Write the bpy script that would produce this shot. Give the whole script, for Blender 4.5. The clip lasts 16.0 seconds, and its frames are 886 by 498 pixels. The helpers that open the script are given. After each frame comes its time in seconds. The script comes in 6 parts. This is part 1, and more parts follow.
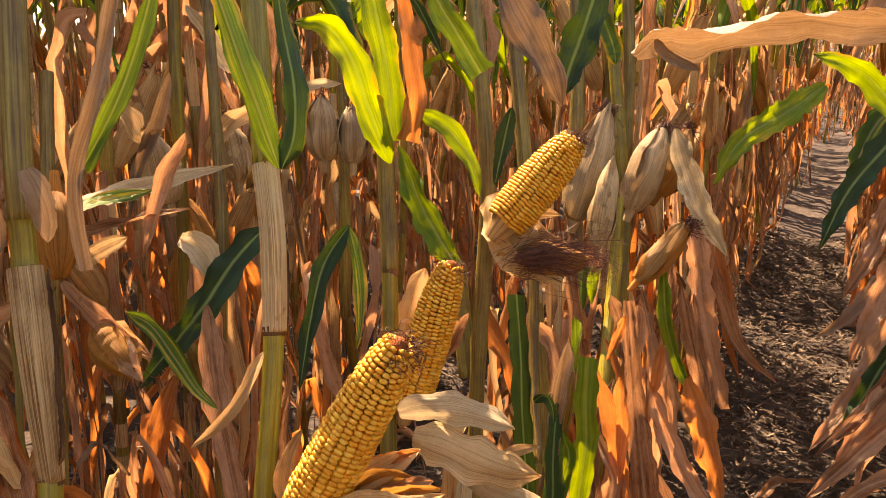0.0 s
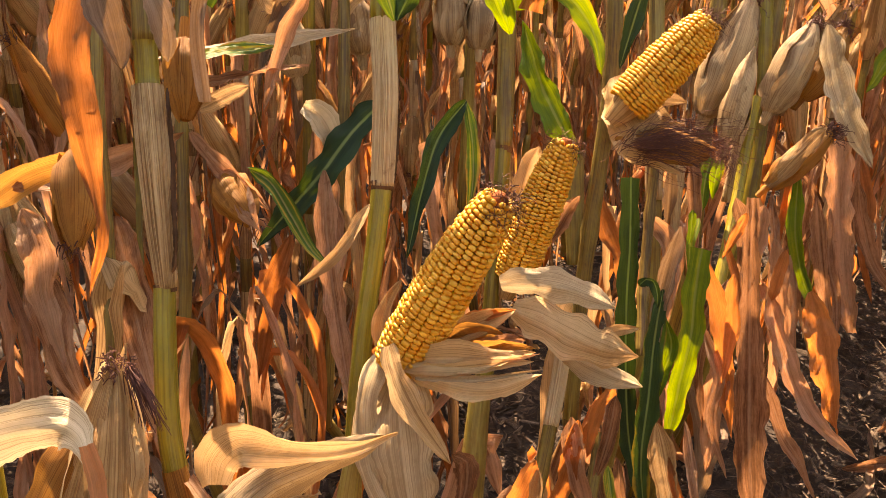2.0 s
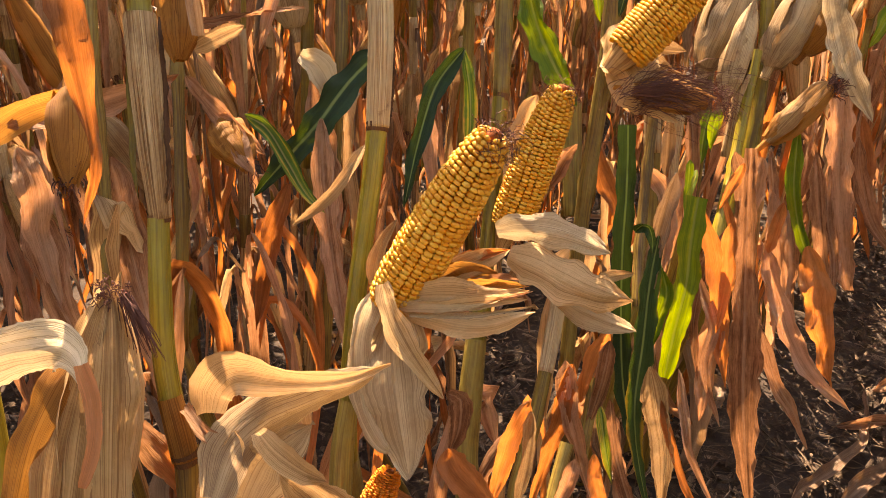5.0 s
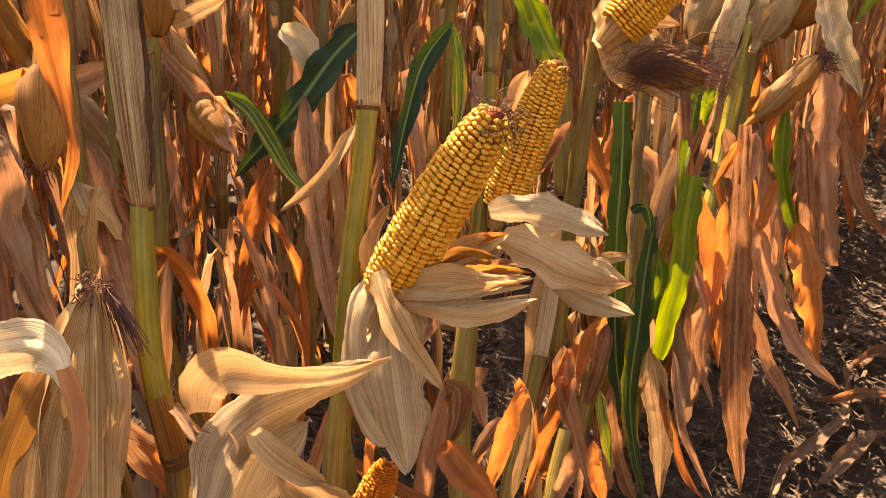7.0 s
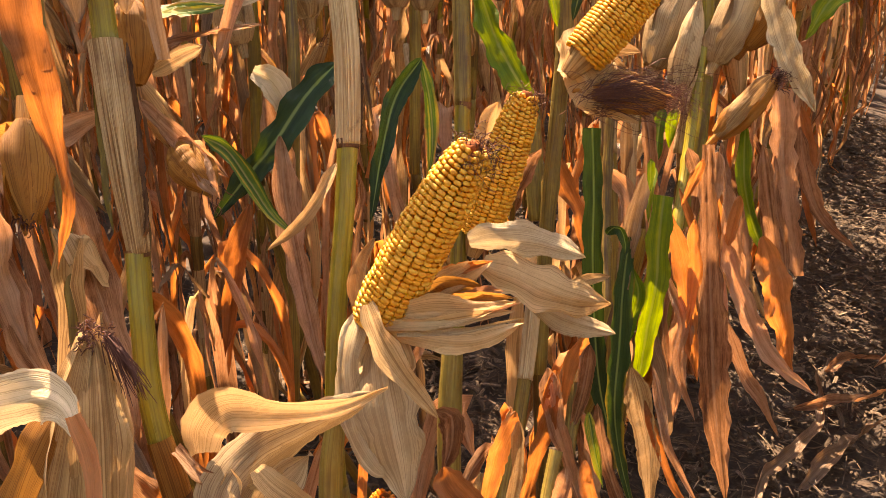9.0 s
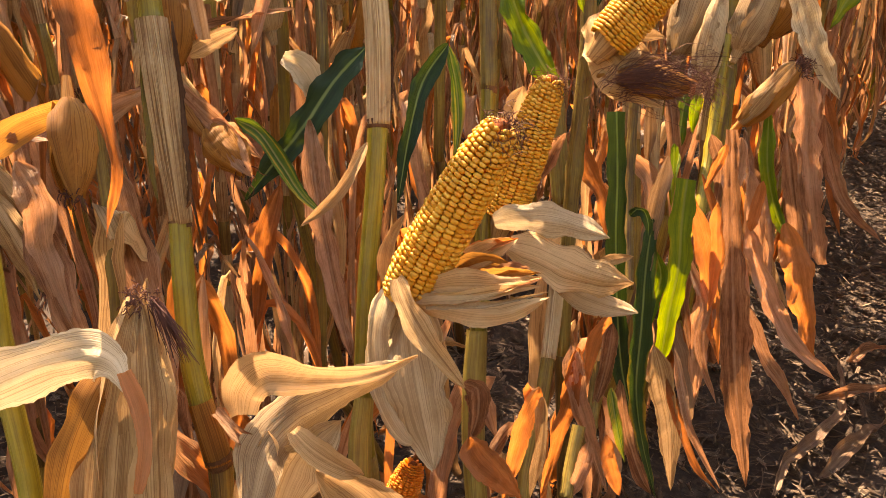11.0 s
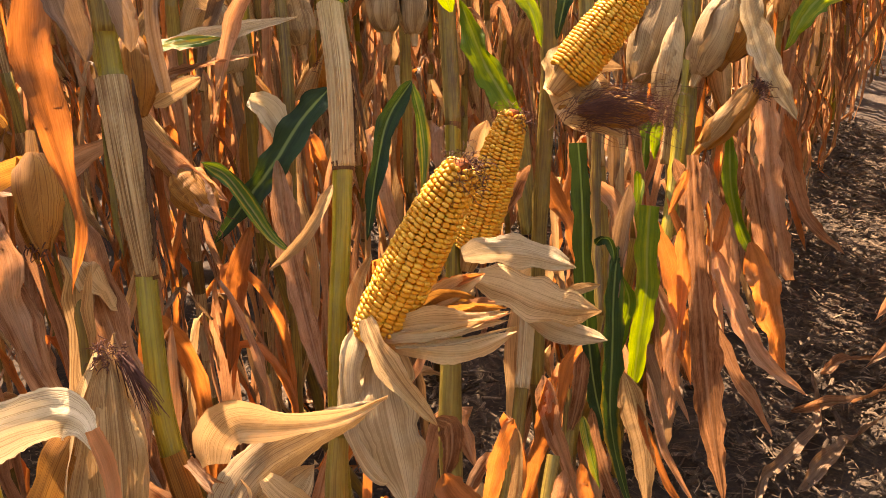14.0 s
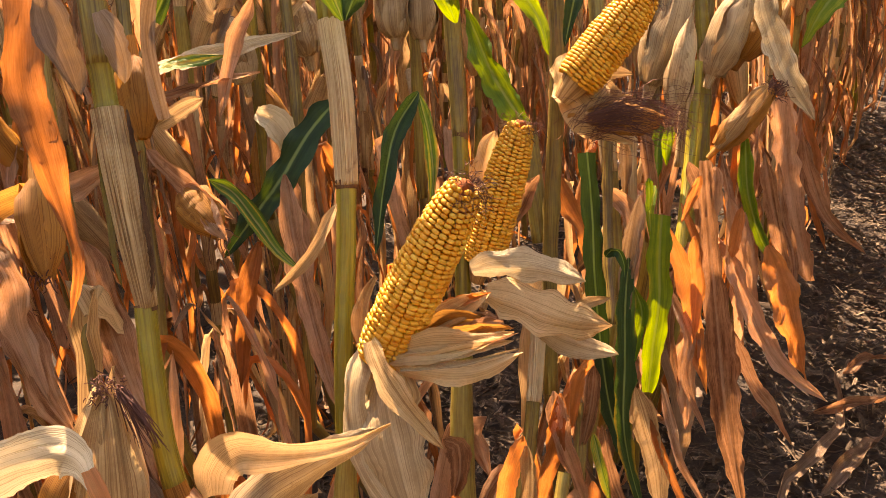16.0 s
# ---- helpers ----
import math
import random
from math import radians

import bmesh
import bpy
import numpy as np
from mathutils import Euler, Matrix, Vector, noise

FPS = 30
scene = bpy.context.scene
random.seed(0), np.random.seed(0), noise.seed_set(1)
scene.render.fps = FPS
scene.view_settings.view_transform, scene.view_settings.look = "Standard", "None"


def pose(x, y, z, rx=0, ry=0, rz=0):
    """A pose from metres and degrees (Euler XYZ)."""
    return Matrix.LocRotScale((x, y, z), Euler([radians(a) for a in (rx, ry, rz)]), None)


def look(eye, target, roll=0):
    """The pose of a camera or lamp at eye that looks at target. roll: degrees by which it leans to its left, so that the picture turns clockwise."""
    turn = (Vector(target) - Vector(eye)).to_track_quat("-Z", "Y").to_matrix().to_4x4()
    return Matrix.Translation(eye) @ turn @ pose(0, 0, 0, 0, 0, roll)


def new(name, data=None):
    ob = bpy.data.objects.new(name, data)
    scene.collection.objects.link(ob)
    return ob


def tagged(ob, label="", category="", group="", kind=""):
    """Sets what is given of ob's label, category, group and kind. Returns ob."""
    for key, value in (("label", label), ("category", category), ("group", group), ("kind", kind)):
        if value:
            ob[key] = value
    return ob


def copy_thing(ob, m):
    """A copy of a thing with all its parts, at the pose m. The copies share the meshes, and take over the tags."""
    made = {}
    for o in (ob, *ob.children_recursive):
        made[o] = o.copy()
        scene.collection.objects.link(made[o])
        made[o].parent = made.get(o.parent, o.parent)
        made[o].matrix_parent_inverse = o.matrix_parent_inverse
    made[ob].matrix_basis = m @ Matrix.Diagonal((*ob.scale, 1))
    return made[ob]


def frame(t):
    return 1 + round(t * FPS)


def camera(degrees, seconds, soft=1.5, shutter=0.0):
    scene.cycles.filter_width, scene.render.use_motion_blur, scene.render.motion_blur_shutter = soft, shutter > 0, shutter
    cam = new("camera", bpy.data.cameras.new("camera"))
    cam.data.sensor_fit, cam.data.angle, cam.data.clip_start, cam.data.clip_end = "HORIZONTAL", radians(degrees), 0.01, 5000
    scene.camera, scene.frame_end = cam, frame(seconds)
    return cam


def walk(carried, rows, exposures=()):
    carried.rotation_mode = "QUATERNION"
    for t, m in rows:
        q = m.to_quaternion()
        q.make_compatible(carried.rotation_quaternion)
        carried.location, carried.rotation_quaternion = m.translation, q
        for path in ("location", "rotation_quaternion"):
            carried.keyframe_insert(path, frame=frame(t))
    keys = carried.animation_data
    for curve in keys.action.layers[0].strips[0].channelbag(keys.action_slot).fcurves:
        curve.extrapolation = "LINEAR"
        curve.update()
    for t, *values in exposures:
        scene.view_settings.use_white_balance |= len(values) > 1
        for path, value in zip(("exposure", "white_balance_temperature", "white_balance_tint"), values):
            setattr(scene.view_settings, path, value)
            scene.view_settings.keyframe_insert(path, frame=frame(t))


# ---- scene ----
cam = camera(57.9, 16.0, soft=0.6)
METRES, EYE, TILT, LEAN, TURN = 0.45, 1.15, -15.0, 0.0, 26.0
ROWS = [
    (0.0, 0.0, 0.0, 0.0, 0.0, 0.0, -0.0),
    (0.5, 0.0736, -0.0263, -0.0587, 6.35, -2.95, -1.44),
    (1.0, 0.1026, -0.037, -0.1077, 9.12, -4.42, -2.77),
    (1.5, 0.0893, -0.0281, -0.1284, 9.77, -5.29, -3.59),
    (2.0, 0.048, 0.0031, -0.1152, 9.23, -6.12, -3.63),
    (2.5, 0.0393, 0.0123, -0.1226, 8.2, -6.49, -3.58),
    (3.0, 0.0463, 0.0215, -0.1391, 7.65, -6.81, -4.04),
    (3.5, 0.0629, 0.0004, -0.1448, 8.54, -6.84, -4.4),
    (4.0, 0.0733, -0.0212, -0.1643, 9.27, -7.47, -4.07),
    (6.5, 0.0278, 0.0424, -0.1657, 8.86, -9.28, -3.77),
    (7.0, 0.013, 0.0543, -0.1659, 7.44, -9.98, -3.59),
    (7.5, 0.019, 0.0294, -0.1576, 6.89, -9.48, -3.38),
    (8.0, 0.033, -0.0037, -0.1396, 7.09, -8.17, -2.39),
    (8.5, 0.0355, -0.0214, -0.1342, 6.3, -7.44, -1.04),
    (9.0, -0.0154, 0.0117, -0.1598, 4.74, -7.75, -1.05),
    (11.5, -0.0157, -0.0495, -0.191, 6.42, -8.38, -1.19),
    (12.0, -0.001, -0.056, -0.1937, 6.22, -8.46, -0.85),
    (12.5, -0.001, -0.0655, -0.1744, 6.02, -7.7, -0.12),
    (13.0, -0.019, -0.0845, -0.156, 5.47, -6.66, 0.4),
    (13.5, -0.0239, -0.0688, -0.1547, 4.48, -6.5, 0.55),
    (14.0, -0.0006, -0.056, -0.1566, 4.39, -6.5, 0.83),
    (14.5, 0.0279, -0.0452, -0.1511, 4.51, -6.26, 1.06),
    (15.0, 0.077, -0.0132, -0.1595, 4.55, -6.44, 1.27),
    (15.5, 0.0651, -0.0125, -0.1296, 5.41, -7.19, 1.52),
    (16.0, 0.0313, -0.0285, -0.1102, 5.77, -6.84, 1.87),
]
walk(cam, [(t, pose(0, 0, EYE, 0, 0, TURN) @ pose(0, 0, 0, TILT, LEAN, 0) @ pose(METRES * x, METRES * y, METRES * z, 90 + pitch, roll, yaw)) for t, x, y, z, yaw, pitch, roll in ROWS], exposures=((0.0, 2.45, 9700, 27), (0.8, 2.60, 9700, 27), (16.0, 2.62, 9700, 27)))

# ---- world, sun, exposure ----
SUN_AZ, SUN_EL = 50.0, 53.0        # azimuth counted from the row's direction towards the field, degrees
sun_dir = Vector((-math.sin(radians(SUN_AZ)) * math.cos(radians(SUN_EL)), math.cos(radians(SUN_AZ)) * math.cos(radians(SUN_EL)), math.sin(radians(SUN_EL))))
world = bpy.data.worlds.new("world")
scene.world = world
world.use_nodes = True
_n = world.node_tree.nodes
_sky = _n.new("ShaderNodeTexSky")
_sky.sky_type, _sky.sun_disc = "NISHITA", False
_sky.sun_elevation, _sky.sun_rotation = radians(SUN_EL), radians(-SUN_AZ)
world.node_tree.links.new(_sky.outputs[0], _n["Background"].inputs[0])
_n["Background"].inputs[1].default_value = 0.109
sun = new("sun", bpy.data.lights.new("sun", "SUN"))
sun.data.energy, sun.data.angle, sun.data.color = 3.8, radians(0.53), (1.0, 0.90, 0.76)
sun.matrix_world = look(sun_dir * 30, (0, 0, 0))


# ---- materials ----
def ramp(nt, src, stops):
    r = nt.nodes.new("ShaderNodeValToRGB")
    r.color_ramp.elements[0].position, r.color_ramp.elements[0].color = stops[0][0], (*stops[0][1], 1)
    r.color_ramp.elements[1].position, r.color_ramp.elements[1].color = stops[-1][0], (*stops[-1][1], 1)
    for p, c in stops[1:-1]:
        r.color_ramp.elements.new(p).color = (*c, 1)
    nt.links.new(src, r.inputs[0])
    return r.outputs[0]


def math_node(nt, op, a, b=0.0, c=0.0):
    m = nt.nodes.new("ShaderNodeMath")
    m.operation = op
    for i, v in enumerate((a, b, c)):
        if isinstance(v, (int, float)):
            m.inputs[i].default_value = v
        else:
            nt.links.new(v, m.inputs[i])
    return m.outputs[0]


def mix_col(nt, fac, a, b, mode="MIX"):
    m = nt.nodes.new("ShaderNodeMix")
    m.data_type, m.blend_type = "RGBA", mode
    for sock, v in ((m.inputs[0], fac), (m.inputs[6], a), (m.inputs[7], b)):
        if isinstance(v, (int, float)):
            sock.default_value = v
        elif isinstance(v, tuple):
            sock.default_value = (*v, 1)
        else:
            nt.links.new(v, sock)
    return m.outputs[2]


def noise_node(nt, vec, scale, detail=3.0, rough=0.55):
    n = nt.nodes.new("ShaderNodeTexNoise")
    n.inputs["Scale"].default_value, n.inputs["Detail"].default_value, n.inputs["Roughness"].default_value = scale, detail, rough
    if vec is not None:
        nt.links.new(vec, n.inputs["Vector"])
    return n.outputs[0]


def fibre(name, stops, through_col, thin=0.4, rough=0.6, across=60.0, along=7.0, blotch=9.0, vein=0.35, relief=0.35, midrib=None, spots=None, gloss=0.25, island=False, edge=None, bands=0.3, rib=0.75, sharp=0.3, lines=1.9):
    """Fibrous plant tissue: stripes run along the part's UV v, blotches and a shade of its own for every piece."""
    m = bpy.data.materials.new(name)
    m.use_nodes = True
    nt = m.node_tree
    nt.nodes.clear()
    out = nt.nodes.new("ShaderNodeOutputMaterial")
    uv = nt.nodes.new("ShaderNodeUVMap")
    sep = nt.nodes.new("ShaderNodeSeparateXYZ")
    nt.links.new(uv.outputs[0], sep.inputs[0])
    info = nt.nodes.new("ShaderNodeObjectInfo")
    geo = nt.nodes.new("ShaderNodeNewGeometry")
    own = geo.outputs["Random Per Island"] if island else math_node(nt, "FRACT", math_node(nt, "ADD", info.outputs["Random"], math_node(nt, "MULTIPLY", geo.outputs["Random Per Island"], 0.37)))
    comb = nt.nodes.new("ShaderNodeCombineXYZ")
    nt.links.new(math_node(nt, "MULTIPLY", sep.outputs[0], across), comb.inputs[0])
    nt.links.new(math_node(nt, "MULTIPLY", sep.outputs[1], along), comb.inputs[1])
    nt.links.new(math_node(nt, "MULTIPLY", own, 37.0), comb.inputs[2])
    stripes = math_node(nt, "ADD", math_node(nt, "MULTIPLY", math_node(nt, "SUBTRACT", noise_node(nt, comb.outputs[0], 1.0, 3.0, 0.6), 0.5), 2.0), 0.5)
    wide = nt.nodes.new("ShaderNodeCombineXYZ")
    nt.links.new(math_node(nt, "MULTIPLY", sep.outputs[0], 4.5), wide.inputs[0])
    nt.links.new(math_node(nt, "MULTIPLY", sep.outputs[1], 0.35), wide.inputs[1])
    nt.links.new(math_node(nt, "MULTIPLY", own, 91.0), wide.inputs[2])
    thread = nt.nodes.new("ShaderNodeCombineXYZ")
    nt.links.new(math_node(nt, "MULTIPLY", sep.outputs[0], across * lines), thread.inputs[0])
    nt.links.new(math_node(nt, "MULTIPLY", sep.outputs[1], along * 0.3), thread.inputs[1])
    nt.links.new(math_node(nt, "MULTIPLY", own, 53.0), thread.inputs[2])
    line = nt.nodes.new("ShaderNodeMapRange")
    line.inputs[1].default_value, line.inputs[2].default_value = 0.40, 0.46
    nt.links.new(noise_node(nt, thread.outputs[0], 1.0, 1.0, 0.4), line.inputs[0])
    band = math_node(nt, "MULTIPLY", math_node(nt, "SUBTRACT", noise_node(nt, wide.outputs[0], 1.0, 2.0, 0.5), 0.5), bands * 2.0)
    spot = noise_node(nt, geo.outputs["Position"], blotch, 5.0, 0.65)
    fine = noise_node(nt, geo.outputs["Position"], blotch * 9, 4.0, 0.6)
    v = math_node(nt, "ADD", math_node(nt, "MULTIPLY", stripes, vein), math_node(nt, "MULTIPLY", spot, 0.75))
    v = math_node(nt, "ADD", v, math_node(nt, "MULTIPLY", own, 0.42))
    v = math_node(nt, "ADD", v, math_node(nt, "MULTIPLY", fine, 0.22))
    v = math_node(nt, "SUBTRACT", v, 0.38 + vein * 0.5)
    v = math_node(nt, "ADD", math_node(nt, "ADD", v, band), math_node(nt, "MULTIPLY", math_node(nt, "SUBTRACT", line.outputs[0], 0.8), vein * sharp))
    col = ramp(nt, v, stops)
    if edge:
        # dried margin: the tissue yellows, then browns, towards both edges and the tip
        e = math_node(nt, "MULTIPLY", math_node(nt, "ABSOLUTE", math_node(nt, "SUBTRACT", sep.outputs[0], 0.5)), 2.0)
        e = math_node(nt, "ADD", e, math_node(nt, "MULTIPLY", math_node(nt, "SUBTRACT", spot, 0.5), 2.2))
        e = math_node(nt, "ADD", e, math_node(nt, "MULTIPLY", math_node(nt, "SUBTRACT", own, 0.5), 0.5))
        k = nt.nodes.new("ShaderNodeMapRange")
        k.inputs[1].default_value, k.inputs[2].default_value = edge[0], edge[0] + 0.4
        nt.links.new(e, k.inputs[0])
        col = mix_col(nt, k.outputs[0], col, edge[1])
        through_col = mix_col(nt, k.outputs[0], through_col, edge[2])
    if midrib:
        r = nt.nodes.new("ShaderNodeMapRange")
        r.inputs[1].default_value, r.inputs[2].default_value, r.inputs[3].default_value, r.inputs[4].default_value = 0.025, 0.07, rib, 0.0
        nt.links.new(math_node(nt, "ABSOLUTE", math_node(nt, "SUBTRACT", sep.outputs[0], 0.5)), r.inputs[0])
        col = mix_col(nt, r.outputs[0], col, midrib)
    if spots:
        s = nt.nodes.new("ShaderNodeMapRange")
        s.inputs[1].default_value, s.inputs[2].default_value = 0.62, 0.72
        nt.links.new(noise_node(nt, geo.outputs["Position"], 55.0, 6.0, 0.7), s.inputs[0])
        col = mix_col(nt, math_node(nt, "MULTIPLY", s.outputs[0], 0.7), col, spots)
    bsdf = nt.nodes.new("ShaderNodeBsdfPrincipled")
    nt.links.new(col, bsdf.inputs["Base Color"])
    bsdf.inputs["Roughness"].default_value, bsdf.inputs["Specular IOR Level"].default_value = rough, gloss
    bump = nt.nodes.new("ShaderNodeBump")
    bump.inputs["Strength"].default_value, bump.inputs["Distance"].default_value = relief, 0.0022
    crease = noise_node(nt, geo.outputs["Position"], 70.0, 3.0, 0.5)
    nt.links.new(math_node(nt, "ADD", math_node(nt, "ADD", math_node(nt, "ADD", stripes, math_node(nt, "MULTIPLY", crease, 1.6)), math_node(nt, "MULTIPLY", line.outputs[0], 0.7)), math_node(nt, "MULTIPLY", fine, 0.8)), bump.inputs["Height"])
    nt.links.new(bump.outputs[0], bsdf.inputs["Normal"])
    last = bsdf.outputs[0]
    if thin > 0:
        tr = nt.nodes.new("ShaderNodeBsdfTranslucent")
        tcol = mix_col(nt, 0.75, through_col, mix_col(nt, 1.0, through_col, math_node(nt, "ADD", math_node(nt, "MULTIPLY", v, 1.2), 0.25), "MULTIPLY"))
        nt.links.new(tcol, tr.inputs[0])
        ms = nt.nodes.new("ShaderNodeMixShader")
        ms.inputs[0].default_value = thin
        nt.links.new(last, ms.inputs[1])
        nt.links.new(tr.outputs[0], ms.inputs[2])
        last = ms.outputs[0]
    nt.links.new(last, out.inputs[0])
    return m


DRY = [(0.0, (0.09, 0.038, 0.018)), (0.16, (0.27, 0.135, 0.066)), (0.42, (0.52, 0.32, 0.19)), (0.7, (0.68, 0.475, 0.325)), (0.95, (0.78, 0.63, 0.47))]
MATS = [
    fibre("dry_leaf", DRY, (0.89, 0.40, 0.18), thin=0.31, sharp=0.6, lines=2.2, spots=(0.13, 0.055, 0.025), across=30, vein=0.22, relief=0.75, bands=0.45, midrib=(0.62, 0.44, 0.29), rib=0.45),
    fibre("stalk_dull", [(0.0, (0.09, 0.05, 0.014)), (0.35, (0.20, 0.14, 0.03)), (0.7, (0.30, 0.24, 0.055)), (1.0, (0.42, 0.29, 0.13))], (0, 0, 0), thin=0, rough=0.45, across=26, along=1.5, vein=0.5, spots=(0.10, 0.05, 0.02), gloss=0.4),
    fibre("husk", [(0.0, (0.30, 0.16, 0.06)), (0.3, (0.52, 0.335, 0.145)), (0.65, (0.66, 0.46, 0.235)), (1.0, (0.76, 0.59, 0.35))], (0.88, 0.52, 0.24), thin=0.24, across=110, along=0.5, vein=0.34, sharp=0.85, lines=0.42, blotch=14, rough=0.55, relief=0.4, spots=(0.46, 0.26, 0.12), bands=0.5),
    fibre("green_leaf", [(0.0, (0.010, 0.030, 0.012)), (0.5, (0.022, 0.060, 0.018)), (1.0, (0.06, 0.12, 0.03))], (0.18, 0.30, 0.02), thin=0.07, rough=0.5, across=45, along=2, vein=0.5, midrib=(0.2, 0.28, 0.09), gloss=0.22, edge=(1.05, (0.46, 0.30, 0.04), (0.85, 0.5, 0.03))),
    fibre("silk", [(0.0, (0.06, 0.022, 0.016)), (0.5, (0.17, 0.068, 0.046)), (1.0, (0.34, 0.17, 0.11))], (0, 0, 0), thin=0, rough=0.6, blotch=40),
    fibre("yellowing_leaf", [(0.0, (0.02, 0.07, 0.016)), (0.42, (0.05, 0.145, 0.02)), (0.58, (0.18, 0.23, 0.03)), (0.72, (0.46, 0.32, 0.05)), (1.0, (0.46, 0.20, 0.07))], (0.26, 0.36, 0.02), thin=0.2, rough=0.5, across=40, along=2, vein=0.35, bands=1.1, midrib=(0.32, 0.3, 0.12), edge=(0.95, (0.44, 0.20, 0.08), (0.9, 0.34, 0.05))),
    fibre("stalk_green", [(0.0, (0.10, 0.065, 0.008)), (0.4, (0.23, 0.185, 0.016)), (0.75, (0.36, 0.295, 0.035)), (1.0, (0.46, 0.34, 0.09))], (0, 0, 0), thin=0, rough=0.38, across=22, along=1.5, vein=0.4, gloss=0.45, relief=0.3),
    fibre("dry_sheath", [(0.0, (0.22, 0.115, 0.045)), (0.25, (0.45, 0.30, 0.15)), (0.55, (0.62, 0.47, 0.26)), (1.0, (0.76, 0.63, 0.40))], (0, 0, 0), thin=0, rough=0.6, across=44, along=1.2, vein=0.6, blotch=7, relief=0.8, spots=(0.2, 0.1, 0.05), bands=0.35),
    fibre("node_brown", [(0.0, (0.05, 0.022, 0.01)), (0.5, (0.15, 0.07, 0.03)), (1.0, (0.27, 0.15, 0.06))], (0, 0, 0), thin=0, rough=0.7, blotch=60),
    fibre("brown_husk", [(0.0, (0.22, 0.085, 0.016)), (0.5, (0.46, 0.22, 0.05)), (1.0, (0.62, 0.36, 0.12))], (0.85, 0.38, 0.08), thin=0.28, across=110, along=0.5, vein=0.34, sharp=0.85, lines=0.42, rough=0.6, relief=0.4, spots=(0.2, 0.1, 0.05)),
]
MATS.append(fibre("cob_core", [(0.0, (0.16, 0.035, 0.006)), (1.0, (0.32, 0.09, 0.012))], (0, 0, 0), thin=0, rough=0.8, blotch=80))
MATS.append(fibre("grey_dry_leaf", [(0.0, (0.12, 0.07, 0.04)), (0.4, (0.27, 0.18, 0.115)), (0.75, (0.42, 0.31, 0.21)), (1.0, (0.58, 0.47, 0.34))], (0.6, 0.32, 0.13), thin=0.14, across=36, along=1.2, vein=0.4, relief=0.6, bands=0.5, gloss=0.45, rough=0.45))
MATS.append(fibre("pale_husk", [(0.0, (0.40, 0.28, 0.15)), (0.35, (0.60, 0.48, 0.285)), (0.7, (0.72, 0.61, 0.40)), (1.0, (0.79, 0.71, 0.51))], (0.88, 0.66, 0.38), thin=0.24, across=110, along=0.5, vein=0.34, sharp=0.85, lines=0.42, blotch=14, rough=0.5, relief=0.4, bands=0.5, spots=(0.5, 0.36, 0.18)))
# More orange copy of dry_leaf; backlit sun glow is built into colour and translucency.
MATS.append(fibre("glow_tinted_dry_leaf", [(0.0, (0.22, 0.09, 0.03)), (0.3, (0.42, 0.20, 0.08)), (0.7, (0.60, 0.34, 0.16)), (1.0, (0.70, 0.48, 0.28))], (0.98, 0.30, 0.065), thin=0.48, across=30, vein=0.25, relief=0.6, bands=0.4, spots=(0.2, 0.08, 0.03)))
MATS.append(fibre("grey_husk", [(0.0, (0.24, 0.15, 0.075)), (0.35, (0.43, 0.31, 0.165)), (0.7, (0.58, 0.45, 0.26)), (1.0, (0.70, 0.58, 0.38))], (0.7, 0.42, 0.18), thin=0.12, across=110, along=0.5, vein=0.34, sharp=0.85, lines=0.42, blotch=14, relief=0.4, bands=0.5, spots=(0.16, 0.09, 0.05)))
# Brighter, yellower copy of green_leaf: sun shining through is partly put into its colour.
MATS.append(fibre("sun_tinted_green_leaf", [(0.0, (0.04, 0.12, 0.016)), (0.4, (0.10, 0.20, 0.02)), (0.65, (0.28, 0.29, 0.03)), (1.0, (0.46, 0.33, 0.05))], (0.42, 0.55, 0.015), thin=0.30, rough=0.55, across=40, along=2, vein=0.35, bands=0.7, midrib=(0.25, 0.32, 0.1), gloss=0.18, edge=(1.0, (0.5, 0.34, 0.04), (0.95, 0.6, 0.03))))
DRYLEAF, STALK, HUSK, GREEN, SILK, YELLOW, STALKG, SHEATH, NODE, BHUSK, CORE, GREYLEAF, PALE, GLOWDRY, GREYHUSK, GLOW = range(16)


def kernel_material(name="kernel", tones=((0.45, 0.15, 0.009), (0.65, 0.28, 0.024), (0.75, 0.40, 0.055), (0.81, 0.52, 0.115))):
    m = bpy.data.materials.new(name)
    m.use_nodes = True
    nt = m.node_tree
    b = nt.nodes["Principled BSDF"]
    info = nt.nodes.new("ShaderNodeObjectInfo")
    geo = nt.nodes.new("ShaderNodeNewGeometry")
    own = math_node(nt, "FRACT", math_node(nt, "ADD", info.outputs["Random"], math_node(nt, "MULTIPLY", geo.outputs["Random Per Island"], 0.71)))
    n = noise_node(nt, geo.outputs["Position"], 190.0, 3.0)
    big = noise_node(nt, geo.outputs["Position"], 26.0, 2.0)
    v = math_node(nt, "ADD", math_node(nt, "MULTIPLY", own, 0.4), math_node(nt, "ADD", math_node(nt, "MULTIPLY", n, 0.5), math_node(nt, "MULTIPLY", big, 0.35)))
    v = math_node(nt, "SUBTRACT", v, 0.12)
    col = ramp(nt, v, list(zip((0.0, 0.35, 0.7, 1.0), tones)))
    nt.links.new(col, b.inputs["Base Color"])
    b.inputs["Roughness"].default_value = 0.5
    b.inputs["Specular IOR Level"].default_value = 0.35
    b.inputs["Subsurface Weight"].default_value = 0.12
    b.inputs["Subsurface Radius"].default_value = (0.004, 0.002, 0.0006)
    return m


